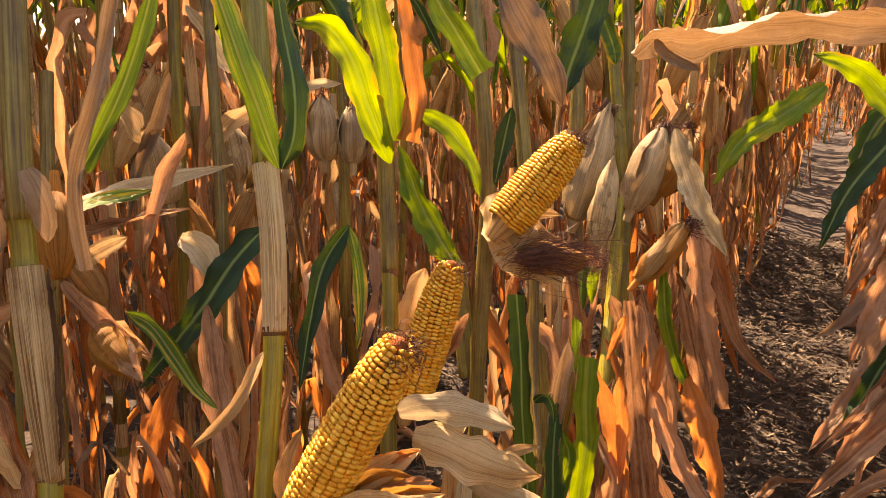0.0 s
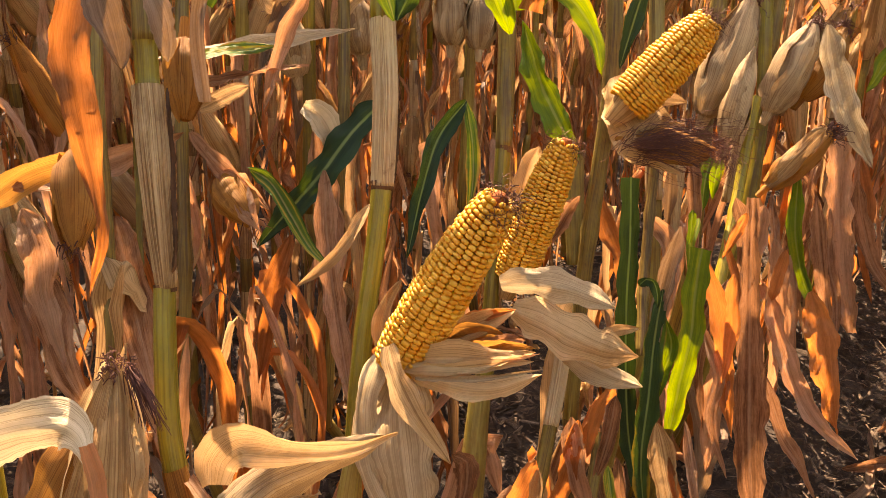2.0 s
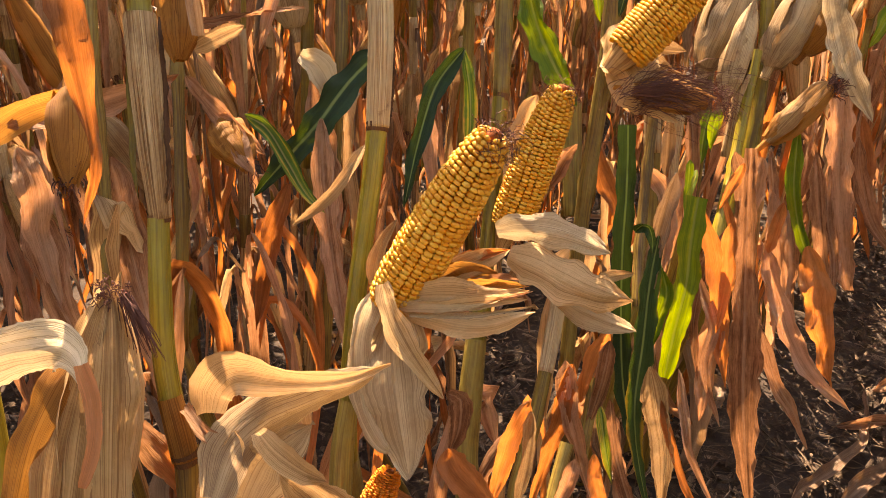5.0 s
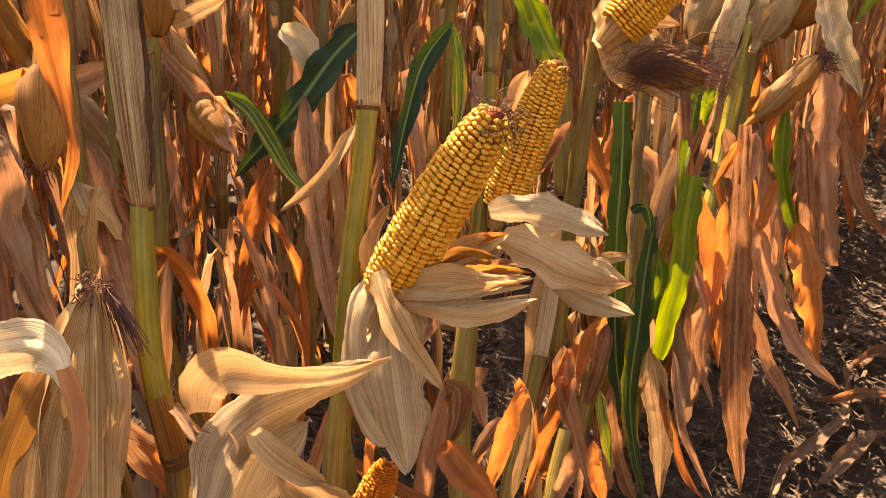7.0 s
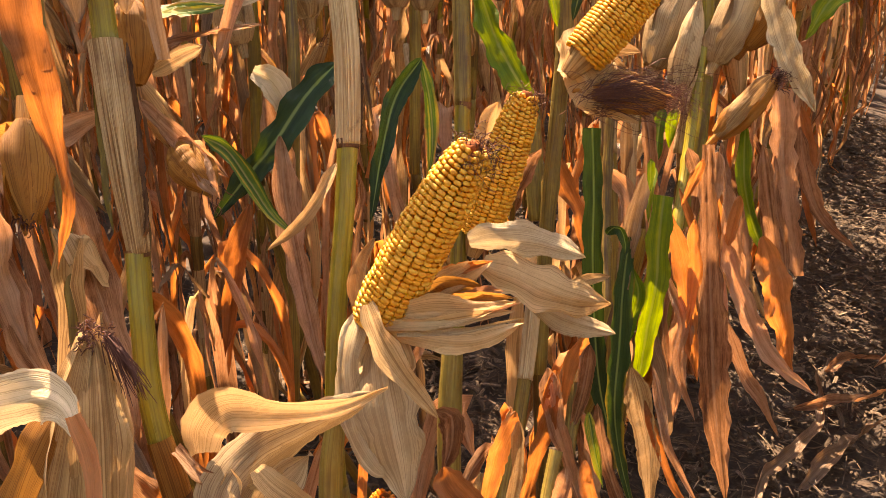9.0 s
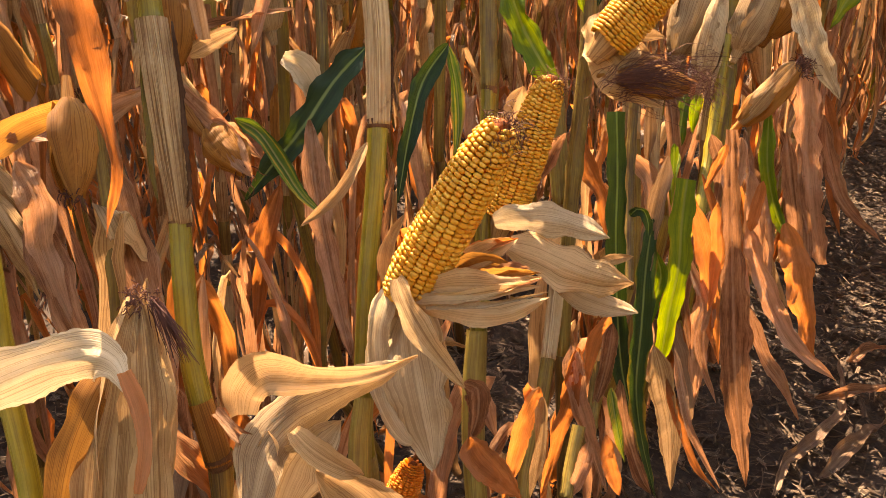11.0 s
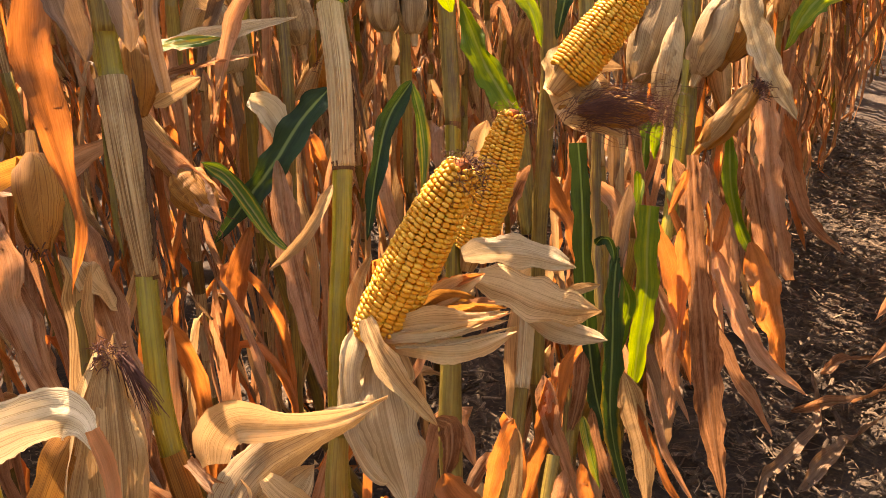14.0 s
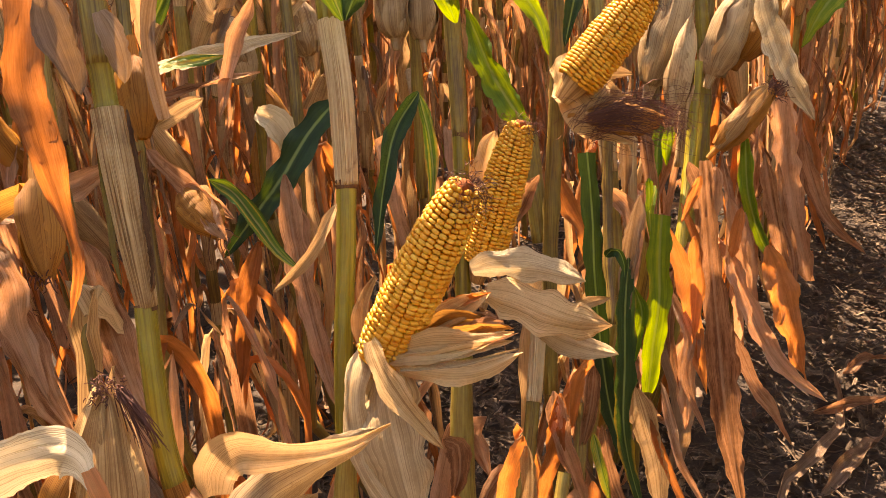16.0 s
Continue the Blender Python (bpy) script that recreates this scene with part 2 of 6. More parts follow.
def soil_material():
    m = bpy.data.materials.new("soil")
    m.use_nodes = True
    nt = m.node_tree
    b = nt.nodes["Principled BSDF"]
    geo = nt.nodes.new("ShaderNodeNewGeometry")
    a = noise_node(nt, geo.outputs["Position"], 6.0, 6.0, 0.65)
    c = noise_node(nt, geo.outputs["Position"], 60.0, 6.0, 0.7)
    v = math_node(nt, "ADD", math_node(nt, "MULTIPLY", a, 0.5), math_node(nt, "MULTIPLY", c, 0.5))
    nt.links.new(ramp(nt, v, [(0.3, (0.016, 0.011, 0.008)), (0.5, (0.038, 0.026, 0.018)), (0.70, (0.12, 0.085, 0.058))]), b.inputs["Base Color"])
    b.inputs["Roughness"].default_value = 0.95
    bump = nt.nodes.new("ShaderNodeBump")
    bump.inputs["Strength"].default_value, bump.inputs["Distance"].default_value = 0.9, 0.012
    nt.links.new(v, bump.inputs["Height"])
    nt.links.new(bump.outputs[0], b.inputs["Normal"])
    return m


KERNEL, SOIL = kernel_material(), soil_material()
RUST = kernel_material("rust_kernel", ((0.36, 0.08, 0.008), (0.56, 0.15, 0.012), (0.68, 0.22, 0.02), (0.76, 0.32, 0.05)))
# Pale end of the ramp also paints sun dapples onto the straw pieces.
STRAW = fibre("straw", [(0.0, (0.03, 0.019, 0.012)), (0.42, (0.10, 0.07, 0.046)), (0.72, (0.34, 0.26, 0.18)), (0.95, (0.76, 0.67, 0.54))], (0, 0, 0), thin=0, rough=0.8, across=9, along=20, blotch=12, island=True)


# ---- mesh building ----
class Geo:
    """Vertices, faces, UVs and material slots of one mesh in the making."""

    def __init__(self):
        self.v, self.f, self.uv, self.m, self.n = [], [], [], [], 0

    def add(self, verts, faces, uvs, mat):
        self.v.append(np.asarray(verts, float))
        self.uv.append(np.asarray(uvs, float))
        self.f.extend(tuple(i + self.n for i in q) for q in faces)
        self.m.extend([mat] * len(faces))
        self.n += len(verts)

    def join(self, other, m=None):
        for v in other.v:
            if m is not None:
                r = np.array(m)
                v = v @ r[:3, :3].T + r[:3, 3]
            self.v.append(v)
        self.uv.extend(other.uv)
        self.f.extend(tuple(i + self.n for i in q) for q in other.f)
        self.m.extend(other.m)
        self.n += other.n

    def mesh(self, name, mats=None):
        me = bpy.data.meshes.new(name)
        me.from_pydata(np.concatenate(self.v).tolist(), [], self.f)
        used = sorted(set(self.m)) if mats is None else None
        if mats is None:
            for k in used:
                me.materials.append(MATS[k])
            slot = {k: i for i, k in enumerate(used)}
            me.polygons.foreach_set("material_index", [slot[k] for k in self.m])
        else:
            for k in mats:
                me.materials.append(k)
        layer = me.uv_layers.new(name="UVMap")
        idx = np.empty(len(me.loops), int)
        me.loops.foreach_get("vertex_index", idx)
        layer.data.foreach_set("uv", np.concatenate(self.uv)[idx].ravel())
        me.polygons.foreach_set("use_smooth", [True] * len(me.polygons))
        return me


def spline(pts, n):
    """n points along a smooth curve through pts."""
    p = np.asarray(pts, float)
    if len(p) == 2:
        return p[0] + (p[1] - p[0]) * np.linspace(0, 1, n)[:, None]
    p = np.vstack([2 * p[0] - p[1], p, 2 * p[-1] - p[-2]])
    seg = len(p) - 3
    u = np.linspace(0, seg - 1e-6, n)
    i = u.astype(int)
    t = (u - i)[:, None]
    a, b, c, d = p[i], p[i + 1], p[i + 2], p[i + 3]
    return 0.5 * (2 * b + (c - a) * t + (2 * a - 5 * b + 4 * c - d) * t ** 2 + (3 * b - a - 3 * c + d) * t ** 3)


def unit(a):
    return a / np.maximum(np.linalg.norm(a, axis=-1, keepdims=True), 1e-9)


PROFILES = {
    "leaf": ((0.0, 0.12), (0.05, 0.5), (0.14, 0.85), (0.4, 1.0), (0.75, 0.72), (0.92, 0.34), (1.0, 0.02)),
    "husk": ((0.0, 0.5), (0.15, 0.85), (0.45, 1.0), (0.75, 0.74), (0.92, 0.34), (1.0, 0.03)),
    "ribbon": ((0.0, 0.5), (0.12, 0.9), (0.5, 1.0), (0.66, 0.6), (0.78, 0.34), (0.92, 0.2), (1.0, 0.03)),
    "late": ((0.0, 0.35), (0.3, 0.55), (0.6, 1.0), (0.8, 0.8), (0.94, 0.36), (1.0, 0.02)),
    "strap": ((0.0, 0.9), (0.3, 1.0), (0.8, 0.95), (0.95, 0.7), (1.0, 0.45)),
    "taper": ((0.0, 0.55), (0.15, 0.92), (0.35, 1.0), (0.6, 0.68), (0.82, 0.36), (1.0, 0.08)),
    "flag": ((0.0, 1.0), (0.5, 0.9), (0.8, 0.55), (1.0, 0.05)),
}


def ribbon(geo, pts, width, mat, facing=(0.7, -0.6, 0.4), shape="leaf", twist=0.0, turn=0.0, fold=0.3, wave=0.12, seed=0, n=28, k=9, crinkle=0.06, pleat=0.0, ragged=0.022, corr=0.03):
    """A blade of tissue along a curve: folded along its rib, rippled at its edges, its face turned to 'facing'."""
    rng = np.random.RandomState(seed)
    c = spline(pts, n)
    tan = unit(np.gradient(c, axis=0))
    nrm = np.asarray(facing, float)
    nrm = unit(nrm - (tan @ nrm)[:, None] * tan)
    side = np.cross(tan, nrm)
    s = np.linspace(0, 1, n)
    ang = np.radians(turn + twist * (s - 0.3) + 14 * np.sin(s * 5.1 + rng.rand() * 6))[:, None]
    side, nrm = side * np.cos(ang) + nrm * np.sin(ang), nrm * np.cos(ang) - side * np.sin(ang)
    prof = np.interp(s, *zip(*PROFILES[shape])) * width * 0.5
    x = np.linspace(-1, 1, k)
    length = np.concatenate([[0], np.cumsum(np.linalg.norm(np.diff(c, axis=0), axis=1))])
    ph, fr = rng.rand(4) * 6.28, 2 * np.pi * (1.2 + rng.rand(2) * 1.3) / 0.1
    verts, uvs = [], []
    for j, xx in enumerate(x):
        edge = abs(xx) ** 1.5
        rip = wave * width * edge * (np.sin(length * fr[0] * 0.6 + ph[0] + (1.6 if xx > 0 else 0)) + 0.5 * np.sin(length * fr[1] + ph[1] * (2 if xx > 0 else 1)))
        lift = fold * prof * abs(xx) ** 1.3 + rip + crinkle * width * rng.randn(n) * 0.5 + corr * width * np.sin(xx * 7 + ph[3] + length * 25) + pleat * width * np.sin(xx * 10 + ph[2]) * np.minimum(1, 4 * s)
        wide = prof * xx * (1 + 0.13 * edge * np.sin(length * fr[1] * 0.9 + ph[2] * (1 if xx > 0 else 2.3)) + (0.015 + ragged * edge) * rng.randn(n))
        verts.append(c + side * wide[:, None] + nrm * lift[:, None])
        uvs.append(np.stack([np.full(n, j / (k - 1)), length * 10], 1))
    verts, uvs = np.stack(verts, 1).reshape(-1, 3), np.stack(uvs, 1).reshape(-1, 2)
    faces = [(i * k + j, i * k + j + 1, (i + 1) * k + j + 1, (i + 1) * k + j) for i in range(n - 1) for j in range(k - 1)]
    geo.add(verts, faces, uvs, mat)
    return geo


def tube(geo, pts, radii, mat, n=12, k=10, groove=0.0, swell=(), flute=0.0, seed=0):
    """A round stem along a curve; swell: (place along, extra radius) of its rings."""
    rng = np.random.RandomState(seed)
    c = spline(pts, n)
    tan = unit(np.gradient(c, axis=0))
    ref = np.array([0.9, 0.1, 0.05]) if abs(tan[0, 0]) < 0.8 else np.array([0, 1, 0])
    a = unit(np.cross(tan, ref))
    b = np.cross(tan, a)
    s = np.linspace(0, 1, n)
    r = np.interp(s, np.linspace(0, 1, len(radii)), radii)
    for at, more in swell:
        r = r + more * np.exp(-((s - at) / (0.7 / n)) ** 2)
    th = np.linspace(0, 2 * np.pi, k + 1)
    length = np.concatenate([[0], np.cumsum(np.linalg.norm(np.diff(c, axis=0), axis=1))])
    ring = 1 - groove * np.exp(-((th - 2.2) / 0.5) ** 2) + flute * np.where(np.arange(k + 1) % 2, 1, -1)
    ring[-1] = ring[0]
    verts = c[:, None] + (a[:, None] * np.cos(th)[None, :, None] + b[:, None] * np.sin(th)[None, :, None]) * (r[:, None] * ring[None])[..., None]
    uvs = np.stack(np.broadcast_arrays(th[None] / 6.283, length[:, None] * 10), -1).reshape(-1, 2)
    w = k + 1
    faces = [(i * w + j, i * w + j + 1, (i + 1) * w + j + 1, (i + 1) * w + j) for i in range(n - 1) for j in range(k)]
    cap = tuple(range((n - 1) * w, (n - 1) * w + k))
    geo.add(verts.reshape(-1, 3), faces + [cap], uvs, mat)
    return geo


def strands(geo, base, axis, count, length, spread, mat, seed=0, r=0.0006, droop=0.3, n=6, jit=1.0):
    """A tuft of fine threads."""
    rng = np.random.RandomState(seed)
    base, axis = np.asarray(base, float), unit(np.asarray(axis, float))
    for i in range(count):
        d = unit(axis + rng.randn(3) * spread)
        ln = length * (0.4 + 0.7 * rng.rand())
        p0 = base + rng.randn(3) * 0.004 * jit
        p1 = p0 + d * ln * 0.4 + rng.randn(3) * 0.12 * ln * jit
        p2 = p1 + unit(d + rng.randn(3) * spread) * ln * 0.35 + np.array([0, 0, -droop * ln * 0.3]) + rng.randn(3) * 0.1 * ln * jit
        p3 = p2 + unit(d + rng.randn(3) * spread * 1.3) * ln * 0.3 + np.array([0, 0, -droop * ln * 0.5])
        tube(geo, [p0, p1, p2, p3], [r, r, r * 0.6], mat, n=n, k=3)
    return geo


def part(name, geo, parent, label="", mats=None):
    ob = new(name, geo.mesh(name, mats) if isinstance(geo, Geo) else geo)
    ob.parent = parent
    if parent is not None:
        ob.matrix_parent_inverse = Matrix.Translation(-parent.location)
        if parent.parent is not None:
            ob.matrix_parent_inverse = Matrix.Identity(4)
    if label:
        ob["label"] = label
    return ob


def husk_body(geo, base, tip, radius, mat, seed=0, n=16, k=16):
    """A closed ear in its husk: a spindle of overlapping leaves with ridges that run into the tip."""
    rng = np.random.RandomState(seed)
    base, tip = np.asarray(base, float), np.asarray(tip, float)
    ax = unit(tip - base)
    a = unit(np.cross(ax, [0.31, 0.2, 0.93] if abs(ax[2]) < 0.9 else [1, 0.1, 0]))
    b = np.cross(ax, a)
    ln = np.linalg.norm(tip - base)
    s = np.linspace(0, 1, n)
    r = radius * np.interp(s, [0, 0.06, 0.22, 0.48, 0.74, 0.9, 1.0], [0.36, 0.66, 0.96, 1.0, 0.86, 0.55, 0.24])
    th = np.linspace(0, 2 * np.pi, k + 1)
    ph = rng.rand(3) * 6.28
    step = ((th * 3 / 6.283 + rng.rand()) % 1.0)
    ring = 1 + 0.09 * (step - 0.5) + 0.025 * np.sin(7 * th + ph[0])
    ring[-1] = ring[0]
    bend = np.sin(s * np.pi) * ln * 0.025 * rng.randn()
    verts = base + ax * (s * ln)[:, None, None] + (a * bend[:, None])[:, None] + (a * np.cos(th)[None, :, None] + b * np.sin(th)[None, :, None]) * (r[:, None] * ring[None] * (1 + 0.03 * rng.randn(n, 1)))[..., None]
    uvs = np.stack(np.broadcast_arrays(th[None] / 3.14, (s * ln)[:, None] * 10), -1).reshape(-1, 2)
    w = k + 1
    geo.add(verts.reshape(-1, 3), [(i * w + j, i * w + j + 1, (i + 1) * w + j + 1, (i + 1) * w + j) for i in range(n - 1) for j in range(k)], uvs, mat)
    return geo


def wrap_leaf(geo, base, tip, radius, az, mat, over=1.15, width=1.5, seed=0, n=14, flare=0.0):
    """One husk leaf that lies on the ear's body and runs to a point past its tip."""
    base, tip = np.asarray(base, float), np.asarray(tip, float)
    ax = unit(tip - base)
    a = unit(np.cross(ax, [0.31, 0.2, 0.93] if abs(ax[2]) < 0.9 else [1, 0.1, 0]))
    b = np.cross(ax, a)
    out = a * math.cos(az) + b * math.sin(az)
    ln = np.linalg.norm(tip - base)
    prof = [(0.02, 0.55), (0.25, 1.03), (0.5, 1.08), (0.75, 0.86), (over, 0.3 + flare)]
    pts = [base + ax * ln * s + out * radius * r for s, r in prof]
    ribbon(geo, pts, radius * width, mat, facing=out, shape="husk", fold=-0.5, wave=0.03, seed=seed, n=n, k=7, turn=0, crinkle=0.02, ragged=0.01)
    return geo


# ---- the cobs ----
def kernel_mesh():
    """One kernel: a rounded, slightly dented tooth; x across the row, y along the cob, z outwards."""
    rows = [(-0.3, 0.86), (0.4, 1.0), (0.76, 0.97), (0.93, 0.86), (0.99, 0.58)]
    k, verts, faces = 10, [], []
    for z, s in rows:
        for j in range(k):
            t = 2 * math.pi * j / k
            c, d = math.cos(t), math.sin(t)
            verts.append((0.5 * s * math.copysign(abs(c) ** 0.72, c), 0.5 * s * math.copysign(abs(d) ** 0.72, d), z))
    verts.append((0, 0, 0.985))
    for i in range(len(rows) - 1):
        for j in range(k):
            faces.append((i * k + j, i * k + (j + 1) % k, (i + 1) * k + (j + 1) % k, (i + 1) * k + j))
    for j in range(k):
        faces.append(((len(rows) - 1) * k + j, (len(rows) - 1) * k + (j + 1) % k, len(verts) - 1))
    return np.array(verts), faces


KV, KF = kernel_mesh()
_kg = Geo()
_kg.add(KV, KF, np.zeros((len(KV), 2)), 0)
KERNEL_MESH = _kg.mesh("kernel", [KERNEL])
RUST_MESH = _kg.mesh("kernel", [RUST])


def cob(ear, base, tip, radius, rows=16, seed=1, front=(0.75, -0.6, 0.2), bare=0.04, rust=False):
    """Kernels in rows round a cob. Those that face the furrow are single pieces, those behind are joined."""
    rng = np.random.RandomState(seed)
    base, tip = Vector(base), Vector(tip)
    ax = (tip - base).normalized()
    ln = (tip - base).length
    f = Vector(front)
    f = (f - ax * f.dot(ax)).normalized()
    g = ax.cross(f)
    pitch = ln / 39 if rust else max(ln / 39, 0.0047)
    rest = Geo()
    for i in range(rows):
        th0 = 2 * math.pi * (i + 0.5) / rows
        sway, jit = rng.rand() * 6.28, rng.rand() * 0.6
        along = pitch * (0.4 + jit)
        while along < ln * (1 - bare):
            s = along / ln
            r = radius * np.interp(s, [0, 0.05, 0.14, 0.45, 0.7, 0.86, 0.95, 1.0], [0.84, 0.93, 0.99, 1.0, 0.92, 0.78, 0.6, 0.42])
            th = th0 + 0.10 * math.sin(s * 4.2 + 0.7) + 0.012 * math.sin(s * 9 + sway) + rng.randn() * 0.010
            size = np.interp(s, [0, 0.1, 0.75, 0.93, 1], [0.95, 1.0, 0.98, 1.0, 0.8]) * (1 + rng.randn() * 0.05)
            out = (f * math.cos(th) + g * math.sin(th))
            slope = np.interp(s, [0, 0.1, 0.5, 0.8, 1], [-0.5, -0.15, 0.0, 0.28, 0.75])
            z = (out + ax * (slope + rng.randn() * 0.03)).normalized()
            x = ax.cross(z).normalized()
            y = z.cross(x)
            w = 2 * math.pi * r / rows * 1.0 * (1 + rng.randn() * 0.035)
            h, d = pitch * size * 1.0, 0.0085 * (0.9 + 0.2 * rng.rand())
            c = base + ax * along + out * (r - 0.0075)
            m = Matrix.Translation(c) @ Matrix((x, y, z)).transposed().to_4x4() @ Matrix.Diagonal((w * 0.985, h * 1.02, d, 1))
            if not (s > 0.93 and rng.rand() < 0.35):
                if math.cos(th) > 0.05:
                    ob = new("kernel", RUST_MESH if rust else KERNEL_MESH)
                    ob.parent = ear
                    ob.matrix_parent_inverse = Matrix.Identity(4)
                    ob.matrix_basis = ear_local(ear, m)
                else:
                    _g = Geo()
                    _g.add(KV, KF, np.zeros((len(KV), 2)), 0)
                    rest.join(_g, m)
            along += pitch * size
    part_world("kernel_mass", rest, ear, "small rust-orange kernels" if rust else "ripe golden kernels", [RUST if rust else KERNEL])["kind"] = "stuff"


def ear_local(ear, m):
    """The pose in the ear's own space of a piece that stands at m."""
    root = ear.parent
    return Matrix.Translation(-root.location) @ m if root is not None else m


def part_world(name, geo, parent, label="", mats=None):
    """A part whose mesh is given in world places, under a plant's root or one of its parts."""
    ob = new(name, geo.mesh(name, mats))
    root = parent
    while root.parent is not None:
        root = root.parent
    ob.data.transform(Matrix.Translation(-root.location))
    ob.parent = parent
    if label:
        ob["label"] = label
    return ob


# ---- the kinds of things ----
def corn_plant_root(x, y, label):
    root = new("corn_plant")
    root.location = (x, y, 0)
    root.empty_display_size = 0.05
    return tagged(root, label, "corn plant", "corn plants in the row")


def blade(parent, name, pts, width, mat, label="", **shape):
    return part_world(name, ribbon(Geo(), pts, width, mat, **shape), parent, label)


def stem(parent, name, pts, radii, mat, label="", **shape):
    return part_world(name, tube(Geo(), pts, radii, mat, **dict(dict(k=14, groove=0.08), **shape)), parent, label)


def silk_tuft(parent, base, axis, count, length, spread, seed=0, spread_base=0.004, jit=1.0, r=0.00035):
    g = Geo()
    rng = np.random.RandomState(seed)
    for i in range(max(1, count // 10)):
        strands(g, np.asarray(base) + rng.randn(3) * spread_base, axis, 10, length, spread, SILK, seed=seed * 50 + i, r=r, jit=jit)
    return part_world("silk", g, parent, "dark brown dried silk")


def open_ear(plant, base, tip, radius, label, rows=16, seed=1, front=(0.7, -0.6, 0.3), rust=False):
    """A peeled ear: the cob's core is the part, its kernels, husk leaves and silk are pieces of it."""
    base, tip = np.asarray(base), np.asarray(tip)
    g = Geo()
    ax = unit(tip - base)
    tube(g, [base, base * 0.8 + tip * 0.2, base * 0.5 + tip * 0.5, base * 0.14 + tip * 0.86, tip], [radius * 0.6, radius * 0.8, radius * 0.82, radius * 0.5, radius * 0.22], CORE, n=16, k=14)
    ear = part_world("ear", g, plant, label)
    part_world("shank", tube(Geo(), [base - ax * 0.03, base - ax * 0.012, base + ax * 0.008], [radius * 0.35, radius * 0.55, radius * 0.72], HUSK, n=6, k=12), ear, "pale husk stub at the base")
    cob(ear, base, tip, radius, rows, seed, front, rust=rust)
    if not rust:
        silk_tuft(ear, tip - ax * 0.006, ax * 0.3 + np.array([0.25, -0.2, 0.0]), 170, 0.02, 0.9, seed=seed + 60, spread_base=0.008, r=0.0003)
    return ear


def closed_ear(plant, base, tip, radius, mat, label="", seed=1, silk=20, blunt=False):
    base, tip = np.asarray(base), np.asarray(tip)
    ear = part_world("ear", husk_body(Geo(), base, tip, radius * 0.95, mat, seed), plant, label)
    rng = np.random.RandomState(seed)
    for i in range(4):
        az = i * 1.57 + rng.rand()
        part_world("husk_leaf", wrap_leaf(Geo(), base, tip, radius, az, mat, over=0.95 + 0.18 * rng.rand(), width=1.5 + 0.3 * rng.rand(), seed=seed * 7 + i, flare=0.0), ear)
    ax = unit(tip - base)
    part_world("shank", tube(Geo(), [base - ax * 0.022, base + ax * 0.01], [radius * 0.2, radius * 0.36], mat, n=5, k=8), ear)
    if silk:
        silk_tuft(ear, tip - ax * 0.004, ax, silk, 0.012 if blunt else 0.028, 0.6, seed=seed + 30, r=0.0007)
    return ear


# ---- the plants beside the furrow ----
near_plant = corn_plant_root(-0.440, 0.400, "mature corn plant with a pale dry sheath and peeled husks")
stem(near_plant, "sheath", [(-0.577, 0.456, 1.406), (-0.532, 0.406, 1.251), (-0.487, 0.355, 1.093), (-0.471, 0.338, 1.032)], [0.0088, 0.0095, 0.0095, 0.0088], STALK, flute=0.01, k=20, n=26, label="olive tan leaf sheath")
stem(near_plant, "internode", [(-0.472, 0.338, 1.032), (-0.464, 0.331, 1.002)], [0.0079, 0.0082], STALKG, swell=((0.0, 0.0012), (1.0, 0.0012)), n=10, label="green internode")
stem(near_plant, "sheath", [(-0.462, 0.329, 1.004), (-0.450, 0.320, 0.963), (-0.441, 0.313, 0.915), (-0.433, 0.307, 0.869)], [0.0109, 0.0113, 0.0102, 0.0076], SHEATH, flute=0.012, k=22, n=26, label="pale dry leaf sheath with dark streaks")
stem(near_plant, "node", [(-0.435, 0.307, 0.871), (-0.433, 0.306, 0.865)], [0.0082, 0.0077], NODE, n=4)
stem(near_plant, "stalk", [(-0.434, 0.306, 0.869), (-0.425, 0.295, 0.828), (-0.412, 0.282, 0.777), (-0.398, 0.275, 0.737), (-0.386, 0.272, 0.704)], [0.0076, 0.0080, 0.0084, 0.0088, 0.0103], STALKG, n=32, label="smooth yellow-green internode")
stem(near_plant, "lower_stalk", [(-0.388, 0.275, 0.711), (-0.379, 0.265, 0.670), (-0.370, 0.255, 0.631)], [0.0098, 0.0078, 0.0078], STALK, n=8)
stem(near_plant, "sheath", [(-0.401, 0.275, 0.749), (-0.392, 0.273, 0.727), (-0.384, 0.271, 0.705)], [0.0088, 0.0100, 0.0096], BHUSK, n=10, label="dark brown sheath base")
stem(near_plant, "node", [(-0.386, 0.271, 0.712), (-0.384, 0.272, 0.702)], [0.0101, 0.0096], NODE, n=5)
stem(near_plant, "lower_stalk", [(-0.440, 0.400, -0.02), (-0.405, 0.328, 0.317), (-0.371, 0.257, 0.635)], [0.0087, 0.0079], STALK, n=14, swell=((0.1, 0.002), (0.5, 0.002)))
blade(near_plant, "leaf", [(-0.556, 0.372, 1.215), (-0.530, 0.345, 1.140), (-0.510, 0.318, 1.072), (-0.499, 0.300, 1.032), (-0.484, 0.291, 0.997), (-0.475, 0.287, 0.968), (-0.463, 0.282, 0.932), (-0.452, 0.273, 0.904), (-0.453, 0.260, 0.870)], 0.0262, GLOWDRY, facing=(0.85, -0.51, 0.15), shape="ribbon", seed=101, fold=0.45, n=40, label="orange dry leaf hanging down")
blade(near_plant, "leaf", [(-0.438, 0.309, 0.810), (-0.436, 0.315, 0.817), (-0.433, 0.322, 0.826)], 0.0024, DRYLEAF, facing=(0.74, -0.54, 0.40), shape="leaf", seed=102)
